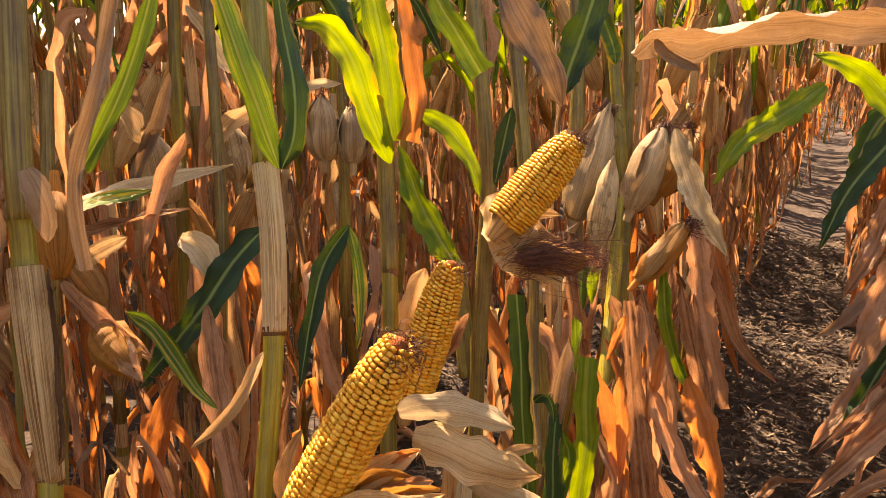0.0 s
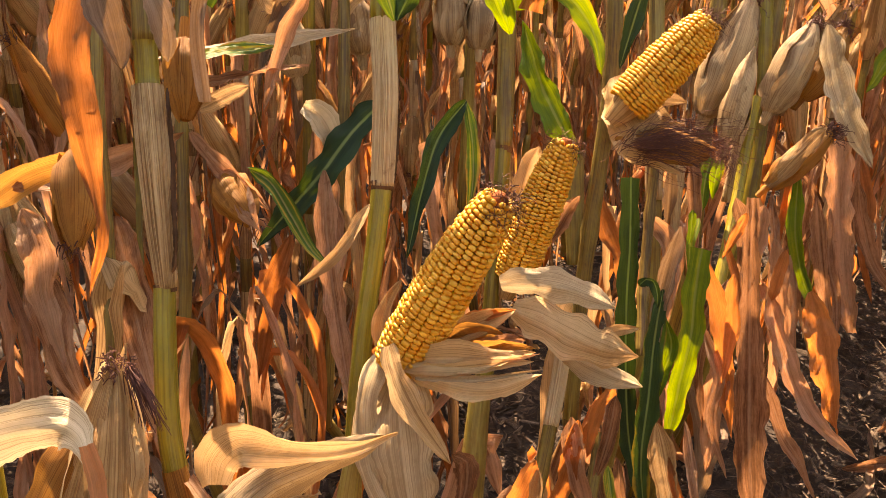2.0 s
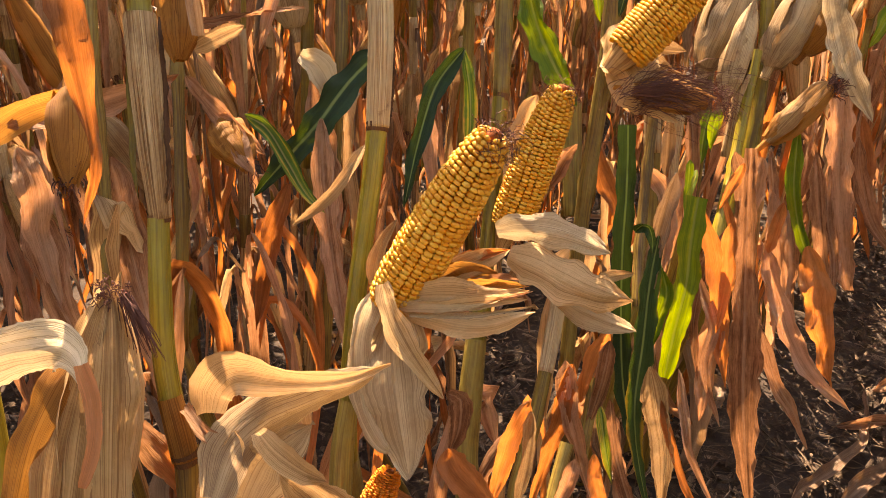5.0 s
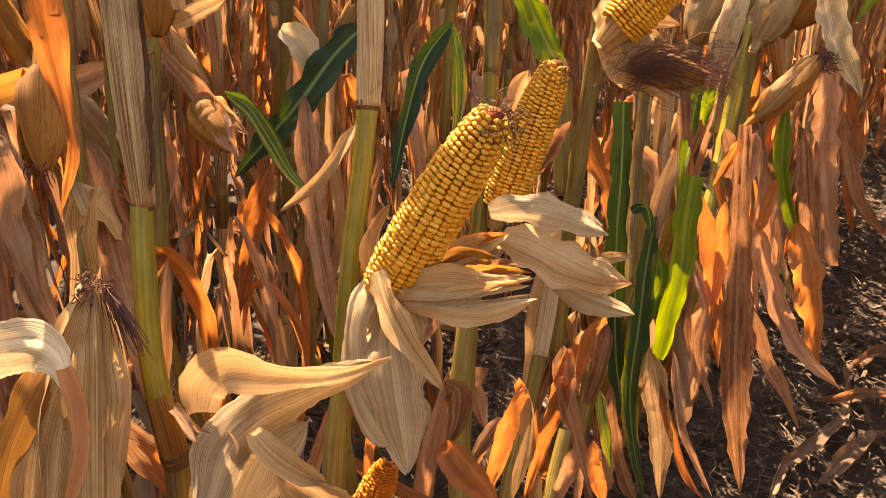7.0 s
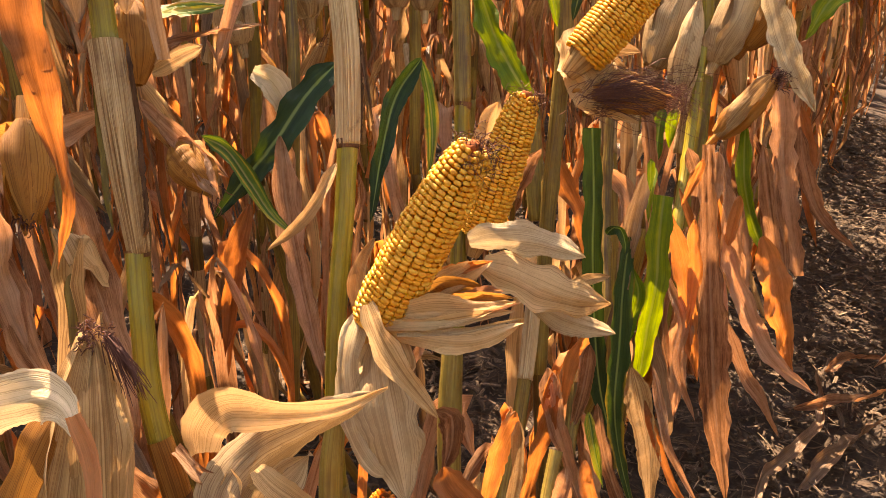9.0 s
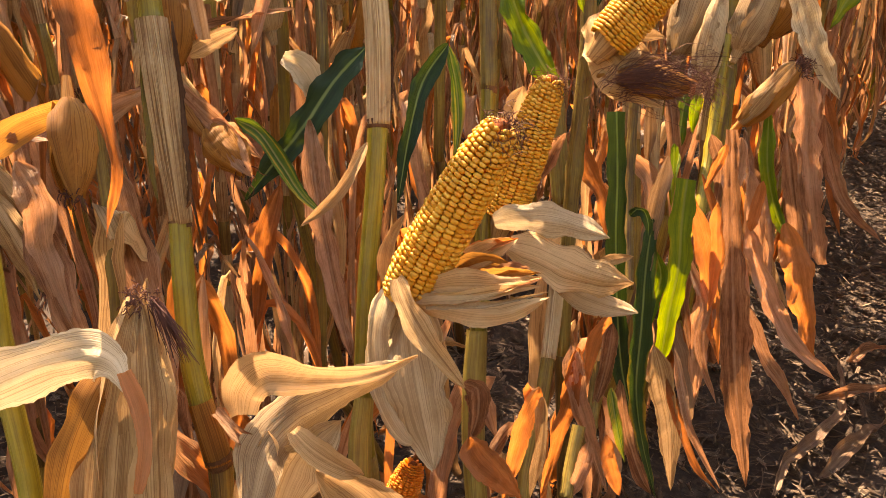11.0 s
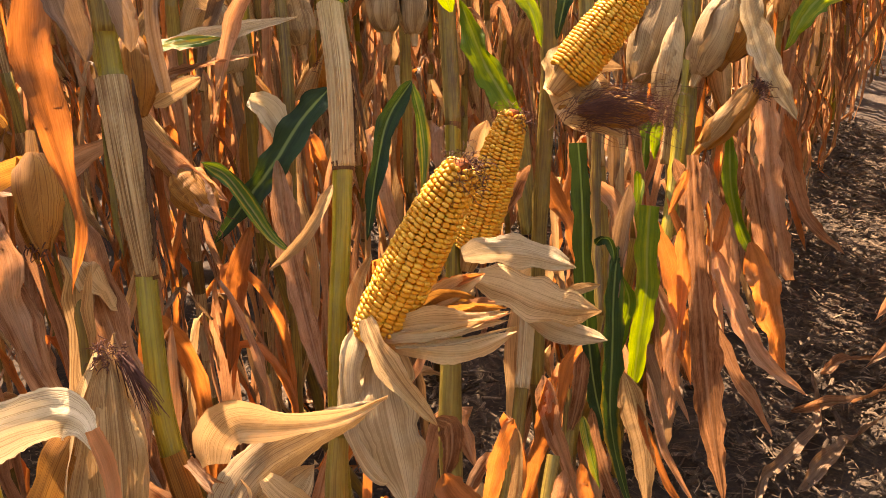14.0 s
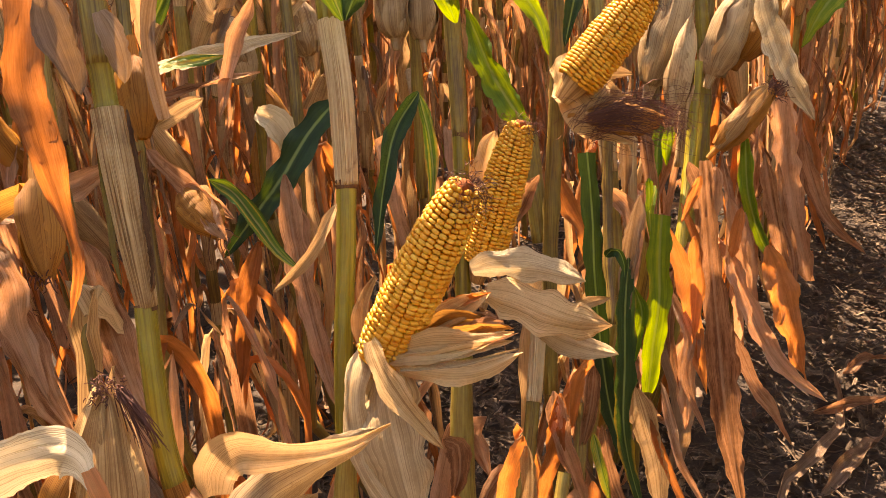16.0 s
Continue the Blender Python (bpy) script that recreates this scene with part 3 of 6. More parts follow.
blade(near_plant, "leaf", [(-0.402, 0.274, 0.702), (-0.414, 0.286, 0.738), (-0.425, 0.306, 0.788), (-0.438, 0.324, 0.824)], 0.0103, DRYLEAF, facing=(0.71, -0.50, 0.49), shape="leaf", seed=103, fold=0.9, label="shrivelled upright dry leaf")
blade(near_plant, "leaf", [(-0.474, 0.308, 1.081), (-0.470, 0.310, 1.059), (-0.466, 0.311, 1.038), (-0.462, 0.311, 1.017)], 0.0237, GREYLEAF, facing=(0.84, -0.52, 0.13), shape="husk", seed=802, n=26, fold=0.5, crinkle=0.03, label="dusky flap of torn sheath")
blade(near_plant, "leaf", [(-0.456, 0.334, 1.068), (-0.451, 0.337, 1.051), (-0.448, 0.338, 1.036), (-0.446, 0.336, 1.021)], 0.0186, GREYLEAF, facing=(0.81, -0.56, 0.14), shape="husk", seed=803, n=26, fold=0.6, crinkle=0.03)
blade(near_plant, "husk_leaf", [(-0.373, 0.285, 0.742), (-0.374, 0.291, 0.759), (-0.359, 0.302, 0.775), (-0.332, 0.328, 0.766), (-0.309, 0.355, 0.761), (-0.287, 0.385, 0.767)], 0.0350, HUSK, facing=(0.62, -0.58, 0.53), shape="taper", seed=104, fold=0.5, turn=-30, twist=10, n=30, k=15, wave=0.04, pleat=0.004, crinkle=0.012, ragged=0.012, corr=0.012, label="pale curled husk leaf in the sun")
# Greyer, darker husk material puts this leaf's shade into its colour.
blade(near_plant, "husk_leaf", [(-0.338, 0.258, 0.702), (-0.349, 0.285, 0.721), (-0.347, 0.314, 0.731), (-0.333, 0.346, 0.737), (-0.320, 0.374, 0.741), (-0.310, 0.399, 0.747)], 0.0435, GREYHUSK, facing=(0.68, -0.66, -0.15), shape="husk", seed=440, n=34, k=15, fold=-0.3, wave=0.04, turn=15, pleat=0.004, crinkle=0.012, ragged=0.012, corr=0.012, label="shade-toned tan husk leaf folded under")
blade(near_plant, "husk_leaf", [(-0.353, 0.266, 0.653), (-0.359, 0.277, 0.692), (-0.354, 0.287, 0.717), (-0.356, 0.293, 0.730)], 0.023, HUSK, facing=(0.75, -0.60, 0.15), shape="flag", seed=106, fold=0.6, pleat=0.004, crinkle=0.012, ragged=0.012, corr=0.012)
blade(near_plant, "husk_leaf", [(-0.334, 0.297, 0.736), (-0.318, 0.297, 0.727), (-0.299, 0.303, 0.716), (-0.286, 0.313, 0.707)], 0.0205, HUSK, facing=(0.57, -0.56, 0.60), shape="husk", seed=107, fold=0.6, pleat=0.004, crinkle=0.012, ragged=0.012, corr=0.012, label="small twisted husk tip")
# Shade on this broad husk leaf is put in with the darker grey husk.
blade(near_plant, "husk_leaf", [(-0.349, 0.277, 0.646), (-0.349, 0.296, 0.679), (-0.343, 0.314, 0.704), (-0.328, 0.345, 0.720)], 0.0516, GREYHUSK, facing=(0.70, -0.66, 0.05), shape="husk", seed=108, fold=0.3, n=30, k=13, pleat=0.004, crinkle=0.012, ragged=0.012, corr=0.012)
blade(near_plant, "husk_leaf", [(-0.261, 0.319, 0.664), (-0.294, 0.312, 0.691), (-0.320, 0.302, 0.704)], 0.0419, HUSK, facing=(0.66, -0.70, 0.15), shape="husk", seed=109, fold=0.4, pleat=0.004, crinkle=0.012, ragged=0.012, corr=0.012)
blade(near_plant, "husk_leaf", [(-0.390, 0.278, 0.743), (-0.376, 0.277, 0.736), (-0.368, 0.279, 0.731), (-0.363, 0.285, 0.724)], 0.0099, DRYLEAF, facing=(0.66, -0.50, 0.56), shape="strap", seed=110, fold=0.8, pleat=0.004, crinkle=0.012, ragged=0.012, corr=0.012, label="crumpled torn husk stub")

left_plant = corn_plant_root(-0.520, 0.200, "corn plant with a husked ear and curling husk leaves")
stem(left_plant, "stalk", [(-0.613, 0.306, 1.153), (-0.577, 0.267, 1.042), (-0.566, 0.245, 0.941), (-0.538, 0.220, 0.815), (-0.524, 0.207, 0.764), (-0.495, 0.191, 0.688), (-0.469, 0.167, 0.592)], [0.0086, 0.0086, 0.0082, 0.0082, 0.0082, 0.0082, 0.0082], STALKG, n=32, swell=((0.3, 0.002), (0.6, 0.002)))
stem(left_plant, "lower_stalk", [(-0.520, 0.200, -0.02), (-0.496, 0.185, 0.298), (-0.470, 0.169, 0.596)], [0.0096, 0.0087], STALK, n=14, swell=((0.1, 0.002), (0.5, 0.002)))
closed_ear(left_plant, (-0.393, 0.186, 0.676), (-0.421, 0.253, 0.830), 0.0255, HUSK, "closed husked ear with dark dried silk", seed=5, silk=0)
blade(left_plant, "husk_leaf", [(-0.391, 0.169, 0.692), (-0.398, 0.191, 0.750), (-0.405, 0.215, 0.790), (-0.415, 0.239, 0.822), (-0.420, 0.252, 0.839)], 0.0307, HUSK, facing=(0.76, -0.40, 0.51), shape="husk", seed=111, fold=-0.5, n=32, k=13, pleat=0.004, crinkle=0.012, ragged=0.012, corr=0.012)
blade(left_plant, "husk_leaf", [(-0.359, 0.191, 0.693), (-0.373, 0.211, 0.757), (-0.386, 0.226, 0.792), (-0.401, 0.240, 0.819), (-0.418, 0.253, 0.839)], 0.0327, HUSK, facing=(0.74, -0.43, 0.52), shape="husk", seed=112, fold=-0.5, n=32, k=13, pleat=0.004, crinkle=0.012, ragged=0.012, corr=0.012)
blade(left_plant, "husk_leaf", [(-0.405, 0.151, 0.699), (-0.412, 0.177, 0.753), (-0.412, 0.201, 0.787), (-0.417, 0.231, 0.810), (-0.420, 0.248, 0.833)], 0.0237, BHUSK, facing=(0.77, -0.38, 0.51), shape="husk", seed=113, fold=-0.3, n=30, pleat=0.004, crinkle=0.012, ragged=0.012, corr=0.012)
blade(left_plant, "husk_leaf", [(-0.459, 0.127, 0.801), (-0.442, 0.156, 0.810), (-0.424, 0.178, 0.819), (-0.408, 0.189, 0.824), (-0.392, 0.198, 0.828), (-0.375, 0.199, 0.826), (-0.357, 0.192, 0.818)], 0.0385, PALE, facing=(0.80, -0.34, 0.50), shape="flag", seed=801, n=44, k=15, fold=-0.3, wave=0.03, turn=-8, pleat=0.004, crinkle=0.012, ragged=0.012, corr=0.012, label="pale sunlit husk leaf curling over")
blade(left_plant, "husk_leaf", [(-0.362, 0.196, 0.828), (-0.346, 0.191, 0.813), (-0.331, 0.180, 0.799), (-0.318, 0.162, 0.784)], 0.0091, GLOWDRY, facing=(0.73, -0.38, 0.57), shape="strap", seed=439, n=30, k=9, fold=0.4, crinkle=0.02, label="orange strip of husk hanging down")
blade(left_plant, "leaf", [(-0.440, 0.260, 0.723), (-0.416, 0.266, 0.705), (-0.389, 0.270, 0.681), (-0.371, 0.266, 0.653)], 0.0237, GLOWDRY, facing=(0.67, -0.44, 0.60), shape="leaf", seed=115, fold=0.3)
silk_tuft(left_plant, (-0.414, 0.249, 0.838), (0.0, 0.0, 1.0), 100, 0.007, 1.0, seed=3, spread_base=0.0032, r=0.00045)
silk_tuft(left_plant, (-0.404, 0.254, 0.836), (0.50, 0.05, -0.86), 50, 0.034, 0.10, seed=4, spread_base=0.0016, jit=0.5, r=0.0004)

hanging_plant = corn_plant_root(-0.620, 0.420, "corn plant with an ear hanging tip down")
stem(hanging_plant, "stalk", [(-0.722, 0.468, 1.100), (-0.686, 0.430, 0.988), (-0.671, 0.414, 0.919), (-0.654, 0.400, 0.848), (-0.634, 0.380, 0.766), (-0.609, 0.344, 0.623)], [0.0061, 0.0061, 0.0061, 0.0056, 0.0056, 0.0056], STALK, n=26, swell=((0.5, 0.002), (0.8, 0.002)))
stem(hanging_plant, "lower_stalk", [(-0.620, 0.420, -0.02), (-0.615, 0.383, 0.314), (-0.611, 0.345, 0.628)], [0.0064, 0.0058], STALK, n=14, swell=((0.1, 0.002), (0.5, 0.002)))
closed_ear(hanging_plant, (-0.640, 0.370, 0.921), (-0.600, 0.335, 0.850), 0.0190, BHUSK, "brown husked ear hanging tip down", seed=8, silk=30, blunt=True)
blade(hanging_plant, "husk_leaf", [(-0.700, 0.310, 0.872), (-0.670, 0.340, 0.900), (-0.642, 0.364, 0.910), (-0.619, 0.374, 0.900)], 0.0279, BHUSK, facing=(0.87, -0.46, 0.18), shape="husk", seed=116, crinkle=0.03, ragged=0.01)
blade(hanging_plant, "leaf", [(-0.672, 0.327, 0.891), (-0.675, 0.369, 0.893), (-0.677, 0.407, 0.894), (-0.676, 0.449, 0.899), (-0.666, 0.504, 0.912)], 0.0301, DRYLEAF, facing=(0.84, -0.50, 0.22), shape="leaf", seed=701, n=28, fold=0.3, label="straw-coloured leaf arching sideways")
blade(hanging_plant, "leaf", [(-0.666, 0.416, 0.844), (-0.646, 0.407, 0.805), (-0.617, 0.395, 0.748), (-0.581, 0.382, 0.682), (-0.566, 0.373, 0.625)], 0.0366, DRYLEAF, facing=(0.78, -0.50, 0.39), shape="leaf", seed=118, n=32)
blade(hanging_plant, "leaf", [(-0.681, 0.338, 0.817), (-0.657, 0.331, 0.777), (-0.632, 0.323, 0.732), (-0.610, 0.328, 0.692)], 0.0347, DRYLEAF, facing=(0.82, -0.42, 0.38), shape="leaf", seed=119, n=30)
blade(hanging_plant, "leaf", [(-0.685, 0.337, 0.867), (-0.663, 0.335, 0.837), (-0.654, 0.327, 0.790), (-0.626, 0.323, 0.724)], 0.0291, DRYLEAF, facing=(0.85, -0.43, 0.32), shape="leaf", seed=120, n=30)

thin_plant = corn_plant_root(-0.720, 0.620, "slender corn plant with a drooping husked ear")
stem(thin_plant, "stalk", [(-0.803, 0.631, 1.109), (-0.763, 0.578, 0.943), (-0.744, 0.556, 0.857), (-0.713, 0.522, 0.735), (-0.695, 0.489, 0.583)], [0.0078, 0.0075, 0.0069, 0.0075, 0.0075], STALK, n=26, swell=((0.4, 0.002), (0.72, 0.0025)))
stem(thin_plant, "lower_stalk", [(-0.700, 0.620, -0.02), (-0.698, 0.556, 0.294), (-0.697, 0.491, 0.589)], [0.0086, 0.0078], STALK, n=14, swell=((0.1, 0.002), (0.5, 0.002)))
closed_ear(thin_plant, (-0.646, 0.501, 1.007), (-0.620, 0.474, 0.935), 0.0195, BHUSK, "brown husked ear drooping beside its stalk", seed=9, silk=0)
blade(thin_plant, "husk_leaf", [(-0.620, 0.491, 0.944), (-0.600, 0.512, 0.958), (-0.586, 0.526, 0.966)], 0.0192, HUSK, facing=(0.76, -0.64, 0.12), shape="husk", seed=121, crinkle=0.03, ragged=0.01)
# Pale husk colour stands in for the white sun sheen on this leaf.
blade(thin_plant, "leaf", [(-0.642, 0.507, 0.993), (-0.652, 0.571, 0.992), (-0.647, 0.648, 0.997), (-0.631, 0.731, 1.002)], 0.0223, PALE, facing=(0.54, -0.48, 0.69), shape="leaf", seed=804, n=34, fold=0.2, wave=0.04, corr=0.01, label="long pale leaf bent sideways in the sun")
blade(thin_plant, "leaf", [(-0.636, 0.498, 0.991), (-0.637, 0.536, 0.993), (-0.636, 0.574, 0.993), (-0.635, 0.611, 0.993)], 0.0162, YELLOW, facing=(0.64, -0.53, 0.55), shape="leaf", seed=805, n=26, fold=0.2, wave=0.04)
blade(thin_plant, "leaf", [(-0.678, 0.533, 0.955), (-0.638, 0.566, 0.965), (-0.594, 0.616, 0.976)], 0.0180, DRYLEAF, facing=(0.74, -0.67, 0.10), shape="leaf", seed=123, turn=60, fold=0.5, n=30)
blade(thin_plant, "leaf", [(-0.604, 0.630, 1.051), (-0.613, 0.608, 1.017), (-0.614, 0.589, 0.977), (-0.615, 0.568, 0.931)], 0.0182, DRYLEAF, facing=(0.71, -0.70, 0.07), shape="leaf", seed=124, fold=0.9)
blade(thin_plant, "leaf", [(-0.728, 0.560, 0.893), (-0.686, 0.559, 0.866), (-0.654, 0.567, 0.842), (-0.630, 0.582, 0.815)], 0.0205, DRYLEAF, facing=(0.75, -0.63, 0.22), shape="leaf", seed=125, fold=0.5)
closed_ear(thin_plant, (-0.685, 0.563, 0.847), (-0.626, 0.553, 0.807), 0.0210, BHUSK, "small shrivelled husk", seed=12, silk=8)
blade(thin_plant, "leaf", [(-0.678, 0.559, 0.855), (-0.651, 0.556, 0.842), (-0.627, 0.549, 0.823), (-0.612, 0.548, 0.805)], 0.0236, DRYLEAF, facing=(0.73, -0.63, 0.25), shape="leaf", seed=126, fold=0.6)

cob_plant = corn_plant_root(-0.455, 0.600, "corn plant bearing a peeled golden cob")
stem(cob_plant, "upper_stalk", [(-0.547, 0.681, 1.228), (-0.511, 0.638, 1.109), (-0.486, 0.610, 1.028)], [0.0127, 0.0127, 0.0127], STALKG, n=14)
stem(cob_plant, "sheath", [(-0.487, 0.610, 1.029), (-0.467, 0.590, 0.970), (-0.458, 0.577, 0.923), (-0.451, 0.565, 0.881)], [0.0128, 0.0123, 0.0120, 0.0112], SHEATH, flute=0.012, k=22, n=30, label="pale dry leaf sheath with dark streaks")
stem(cob_plant, "node", [(-0.452, 0.566, 0.885), (-0.450, 0.563, 0.877)], [0.0113, 0.0103], NODE, n=4)
stem(cob_plant, "stalk", [(-0.451, 0.564, 0.880), (-0.439, 0.538, 0.819), (-0.432, 0.515, 0.756), (-0.425, 0.496, 0.702), (-0.415, 0.475, 0.630), (-0.406, 0.464, 0.575)], [0.0099, 0.0094, 0.0094, 0.0089, 0.0089, 0.0089], STALKG, n=26, label="smooth yellow-green internode")
stem(cob_plant, "sheath", [(-0.413, 0.475, 0.637), (-0.408, 0.458, 0.591), (-0.394, 0.435, 0.520)], [0.0095, 0.0116, 0.0116], STALK, n=16, k=18, flute=0.01, label="olive brown lower sheath")
stem(cob_plant, "lower_stalk", [(-0.455, 0.600, -0.02), (-0.431, 0.533, 0.290), (-0.407, 0.466, 0.580)], [0.0100, 0.0091], STALK, n=14, swell=((0.1, 0.002), (0.5, 0.002)))
ear_one = open_ear(cob_plant, (-0.373, 0.490, 0.749), (-0.296, 0.532, 0.911), 0.0252, "ear of ripe golden corn with its husk peeled back", rows=18, seed=3, front=(0.51, -0.79, 0.34))
blade(ear_one, "husk_leaf", [(-0.383, 0.491, 0.763), (-0.377, 0.462, 0.750), (-0.369, 0.440, 0.725), (-0.350, 0.424, 0.686), (-0.329, 0.422, 0.657), (-0.319, 0.429, 0.646)], 0.0235, PALE, facing=(0.53, -0.67, 0.52), shape="husk", seed=127, fold=-0.6, n=32, k=13, pleat=0.006, crinkle=0.022, ragged=0.014, corr=0.014)
blade(ear_one, "husk_leaf", [(-0.361, 0.480, 0.742), (-0.344, 0.457, 0.726), (-0.324, 0.439, 0.694), (-0.310, 0.430, 0.661), (-0.301, 0.426, 0.630)], 0.0674, PALE, facing=(0.50, -0.68, 0.54), shape="husk", seed=128, fold=-0.7, n=32, k=15, pleat=0.006, crinkle=0.022, ragged=0.014, corr=0.014, label="whitish husk leaf hanging down")
blade(ear_one, "husk_leaf", [(-0.366, 0.470, 0.776), (-0.342, 0.455, 0.756), (-0.316, 0.451, 0.729), (-0.287, 0.454, 0.700)], 0.0219, HUSK, facing=(0.51, -0.71, 0.48), shape="husk", seed=129, fold=0.4, n=30, k=13, pleat=0.006, crinkle=0.022, ragged=0.014, corr=0.014)
blade(ear_one, "husk_leaf", [(-0.372, 0.502, 0.745), (-0.342, 0.519, 0.764), (-0.316, 0.541, 0.773), (-0.288, 0.556, 0.767)], 0.0303, BHUSK, facing=(0.48, -0.77, 0.42), shape="husk", seed=130, fold=0.7, n=30, k=13, pleat=0.006, crinkle=0.022, ragged=0.014, corr=0.014, label="reddish brown inner husk")
blade(ear_one, "husk_leaf", [(-0.361, 0.482, 0.756), (-0.328, 0.490, 0.767), (-0.291, 0.510, 0.770), (-0.261, 0.539, 0.775)], 0.028, HUSK, facing=(0.47, -0.77, 0.43), shape="husk", seed=131, fold=0.6, n=32, k=13, turn=20, pleat=0.006, crinkle=0.022, ragged=0.014, corr=0.014)
blade(ear_one, "husk_leaf", [(-0.359, 0.477, 0.756), (-0.314, 0.479, 0.755), (-0.277, 0.497, 0.754), (-0.247, 0.528, 0.764)], 0.0221, HUSK, facing=(0.46, -0.76, 0.45), shape="husk", seed=132, fold=-0.4, n=32, k=13, pleat=0.006, crinkle=0.022, ragged=0.014, corr=0.014)
blade(ear_one, "husk_leaf", [(-0.357, 0.495, 0.756), (-0.324, 0.510, 0.769), (-0.296, 0.526, 0.774), (-0.269, 0.549, 0.774)], 0.0162, BHUSK, facing=(0.47, -0.78, 0.42), shape="husk", seed=133, fold=0.8, n=30, k=13, crinkle=0.05, ragged=0.05, label="reddish brown inner husk")
blade(ear_one, "husk_leaf", [(-0.354, 0.478, 0.757), (-0.316, 0.489, 0.762), (-0.284, 0.507, 0.769), (-0.258, 0.532, 0.771)], 0.0121, HUSK, facing=(0.46, -0.77, 0.44), shape="husk", seed=134, fold=0.8, n=30, k=13, crinkle=0.05, ragged=0.05)
blade(ear_one, "husk_leaf", [(-0.352, 0.508, 0.755), (-0.327, 0.523, 0.762), (-0.295, 0.544, 0.772), (-0.280, 0.555, 0.774)], 0.0155, DRYLEAF, facing=(0.46, -0.78, 0.42), shape="husk", seed=135, fold=0.6, n=30, k=9, ragged=0.06)
blade(ear_one, "husk_leaf", [(-0.366, 0.511, 0.755), (-0.336, 0.528, 0.773), (-0.316, 0.549, 0.787), (-0.303, 0.573, 0.791)], 0.0226, HUSK, facing=(0.48, -0.78, 0.40), shape="husk", seed=136, fold=0.5, n=28, pleat=0.006, crinkle=0.022, ragged=0.014, corr=0.014)
blade(ear_one, "husk_leaf", [(-0.391, 0.491, 0.749), (-0.399, 0.499, 0.772), (-0.400, 0.511, 0.794), (-0.395, 0.524, 0.812)], 0.0148, HUSK, facing=(0.57, -0.73, 0.38), shape="husk", seed=137, fold=0.4, pleat=0.006, crinkle=0.022, ragged=0.014, corr=0.014)
blade(ear_one, "husk_leaf", [(-0.349, 0.504, 0.753), (-0.317, 0.520, 0.766), (-0.285, 0.532, 0.777), (-0.259, 0.536, 0.781)], 0.0072, BHUSK, facing=(0.46, -0.77, 0.45), shape="husk", seed=601, n=30, k=9, fold=0.8, crinkle=0.06, ragged=0.08, corr=0.04, label="reddish brown inner husk")
blade(ear_one, "husk_leaf", [(-0.357, 0.522, 0.769), (-0.334, 0.542, 0.785), (-0.312, 0.554, 0.791), (-0.295, 0.562, 0.797)], 0.0109, GLOWDRY, facing=(0.48, -0.78, 0.42), shape="husk", seed=602, n=30, k=9, fold=0.8, crinkle=0.06, ragged=0.08, corr=0.04, label="orange torn husk tip")
blade(ear_one, "husk_leaf", [(-0.347, 0.480, 0.757), (-0.313, 0.498, 0.763), (-0.280, 0.515, 0.771), (-0.251, 0.528, 0.782)], 0.0066, DRYLEAF, facing=(0.46, -0.76, 0.46), shape="husk", seed=603, n=30, k=9, fold=0.8, crinkle=0.06, ragged=0.08, corr=0.04)
blade(ear_one, "husk_leaf", [(-0.332, 0.464, 0.759), (-0.298, 0.483, 0.762), (-0.269, 0.497, 0.769), (-0.240, 0.512, 0.778)], 0.0051, GREYHUSK, facing=(0.45, -0.75, 0.48), shape="husk", seed=604, n=30, k=9, fold=0.8, crinkle=0.06, ragged=0.08, corr=0.04)
blade(cob_plant, "leaf", [(-0.450, 0.545, 0.868), (-0.445, 0.509, 0.845), (-0.451, 0.481, 0.825), (-0.466, 0.461, 0.807)], 0.0119, HUSK, facing=(0.64, -0.71, 0.30), shape="leaf", seed=138, fold=0.8, n=30, label="narrow twisted dry leaf")
blade(cob_plant, "leaf", [(-0.441, 0.557, 0.808), (-0.442, 0.570, 0.832), (-0.449, 0.576, 0.851)], 0.0074, DRYLEAF, facing=(0.59, -0.75, 0.29), shape="leaf", seed=139, fold=0.7)
blade(cob_plant, "leaf", [(-0.419, 0.523, 0.745), (-0.428, 0.541, 0.788), (-0.433, 0.559, 0.826)], 0.0084, DRYLEAF, facing=(0.58, -0.73, 0.36), shape="leaf", seed=140, fold=0.7)
blade(cob_plant, "leaf", [(-0.442, 0.573, 1.034), (-0.454, 0.565, 1.084), (-0.471, 0.561, 1.136), (-0.501, 0.567, 1.207), (-0.526, 0.575, 1.273)], 0.0266, YELLOW, facing=(0.64, -0.76, -0.13), shape="leaf", seed=141, fold=-0.6, n=30, label="green leaf with a broad yellow stripe")
blade(cob_plant, "leaf", [(-0.440, 0.574, 1.034), (-0.431, 0.582, 1.063), (-0.436, 0.592, 1.107), (-0.458, 0.609, 1.160), (-0.475, 0.621, 1.229)], 0.0222, GREEN, facing=(0.60, -0.80, -0.09), shape="leaf", seed=142, fold=-0.6, n=30)
blade(cob_plant, "leaf", [(-0.493, 0.399, 0.979), (-0.509, 0.411, 1.044), (-0.502, 0.432, 1.101), (-0.507, 0.456, 1.151), (-0.505, 0.476, 1.217)], 0.0115, GREYLEAF, facing=(0.75, -0.65, -0.07), shape="strap", seed=143, fold=0.8, n=32)
blade(cob_plant, "leaf", [(-0.512, 0.423, 1.051), (-0.496, 0.445, 1.096), (-0.486, 0.462, 1.138), (-0.479, 0.482, 1.192)], 0.0146, YELLOW, facing=(0.73, -0.67, -0.10), shape="strap", seed=144, fold=0.5, n=32)

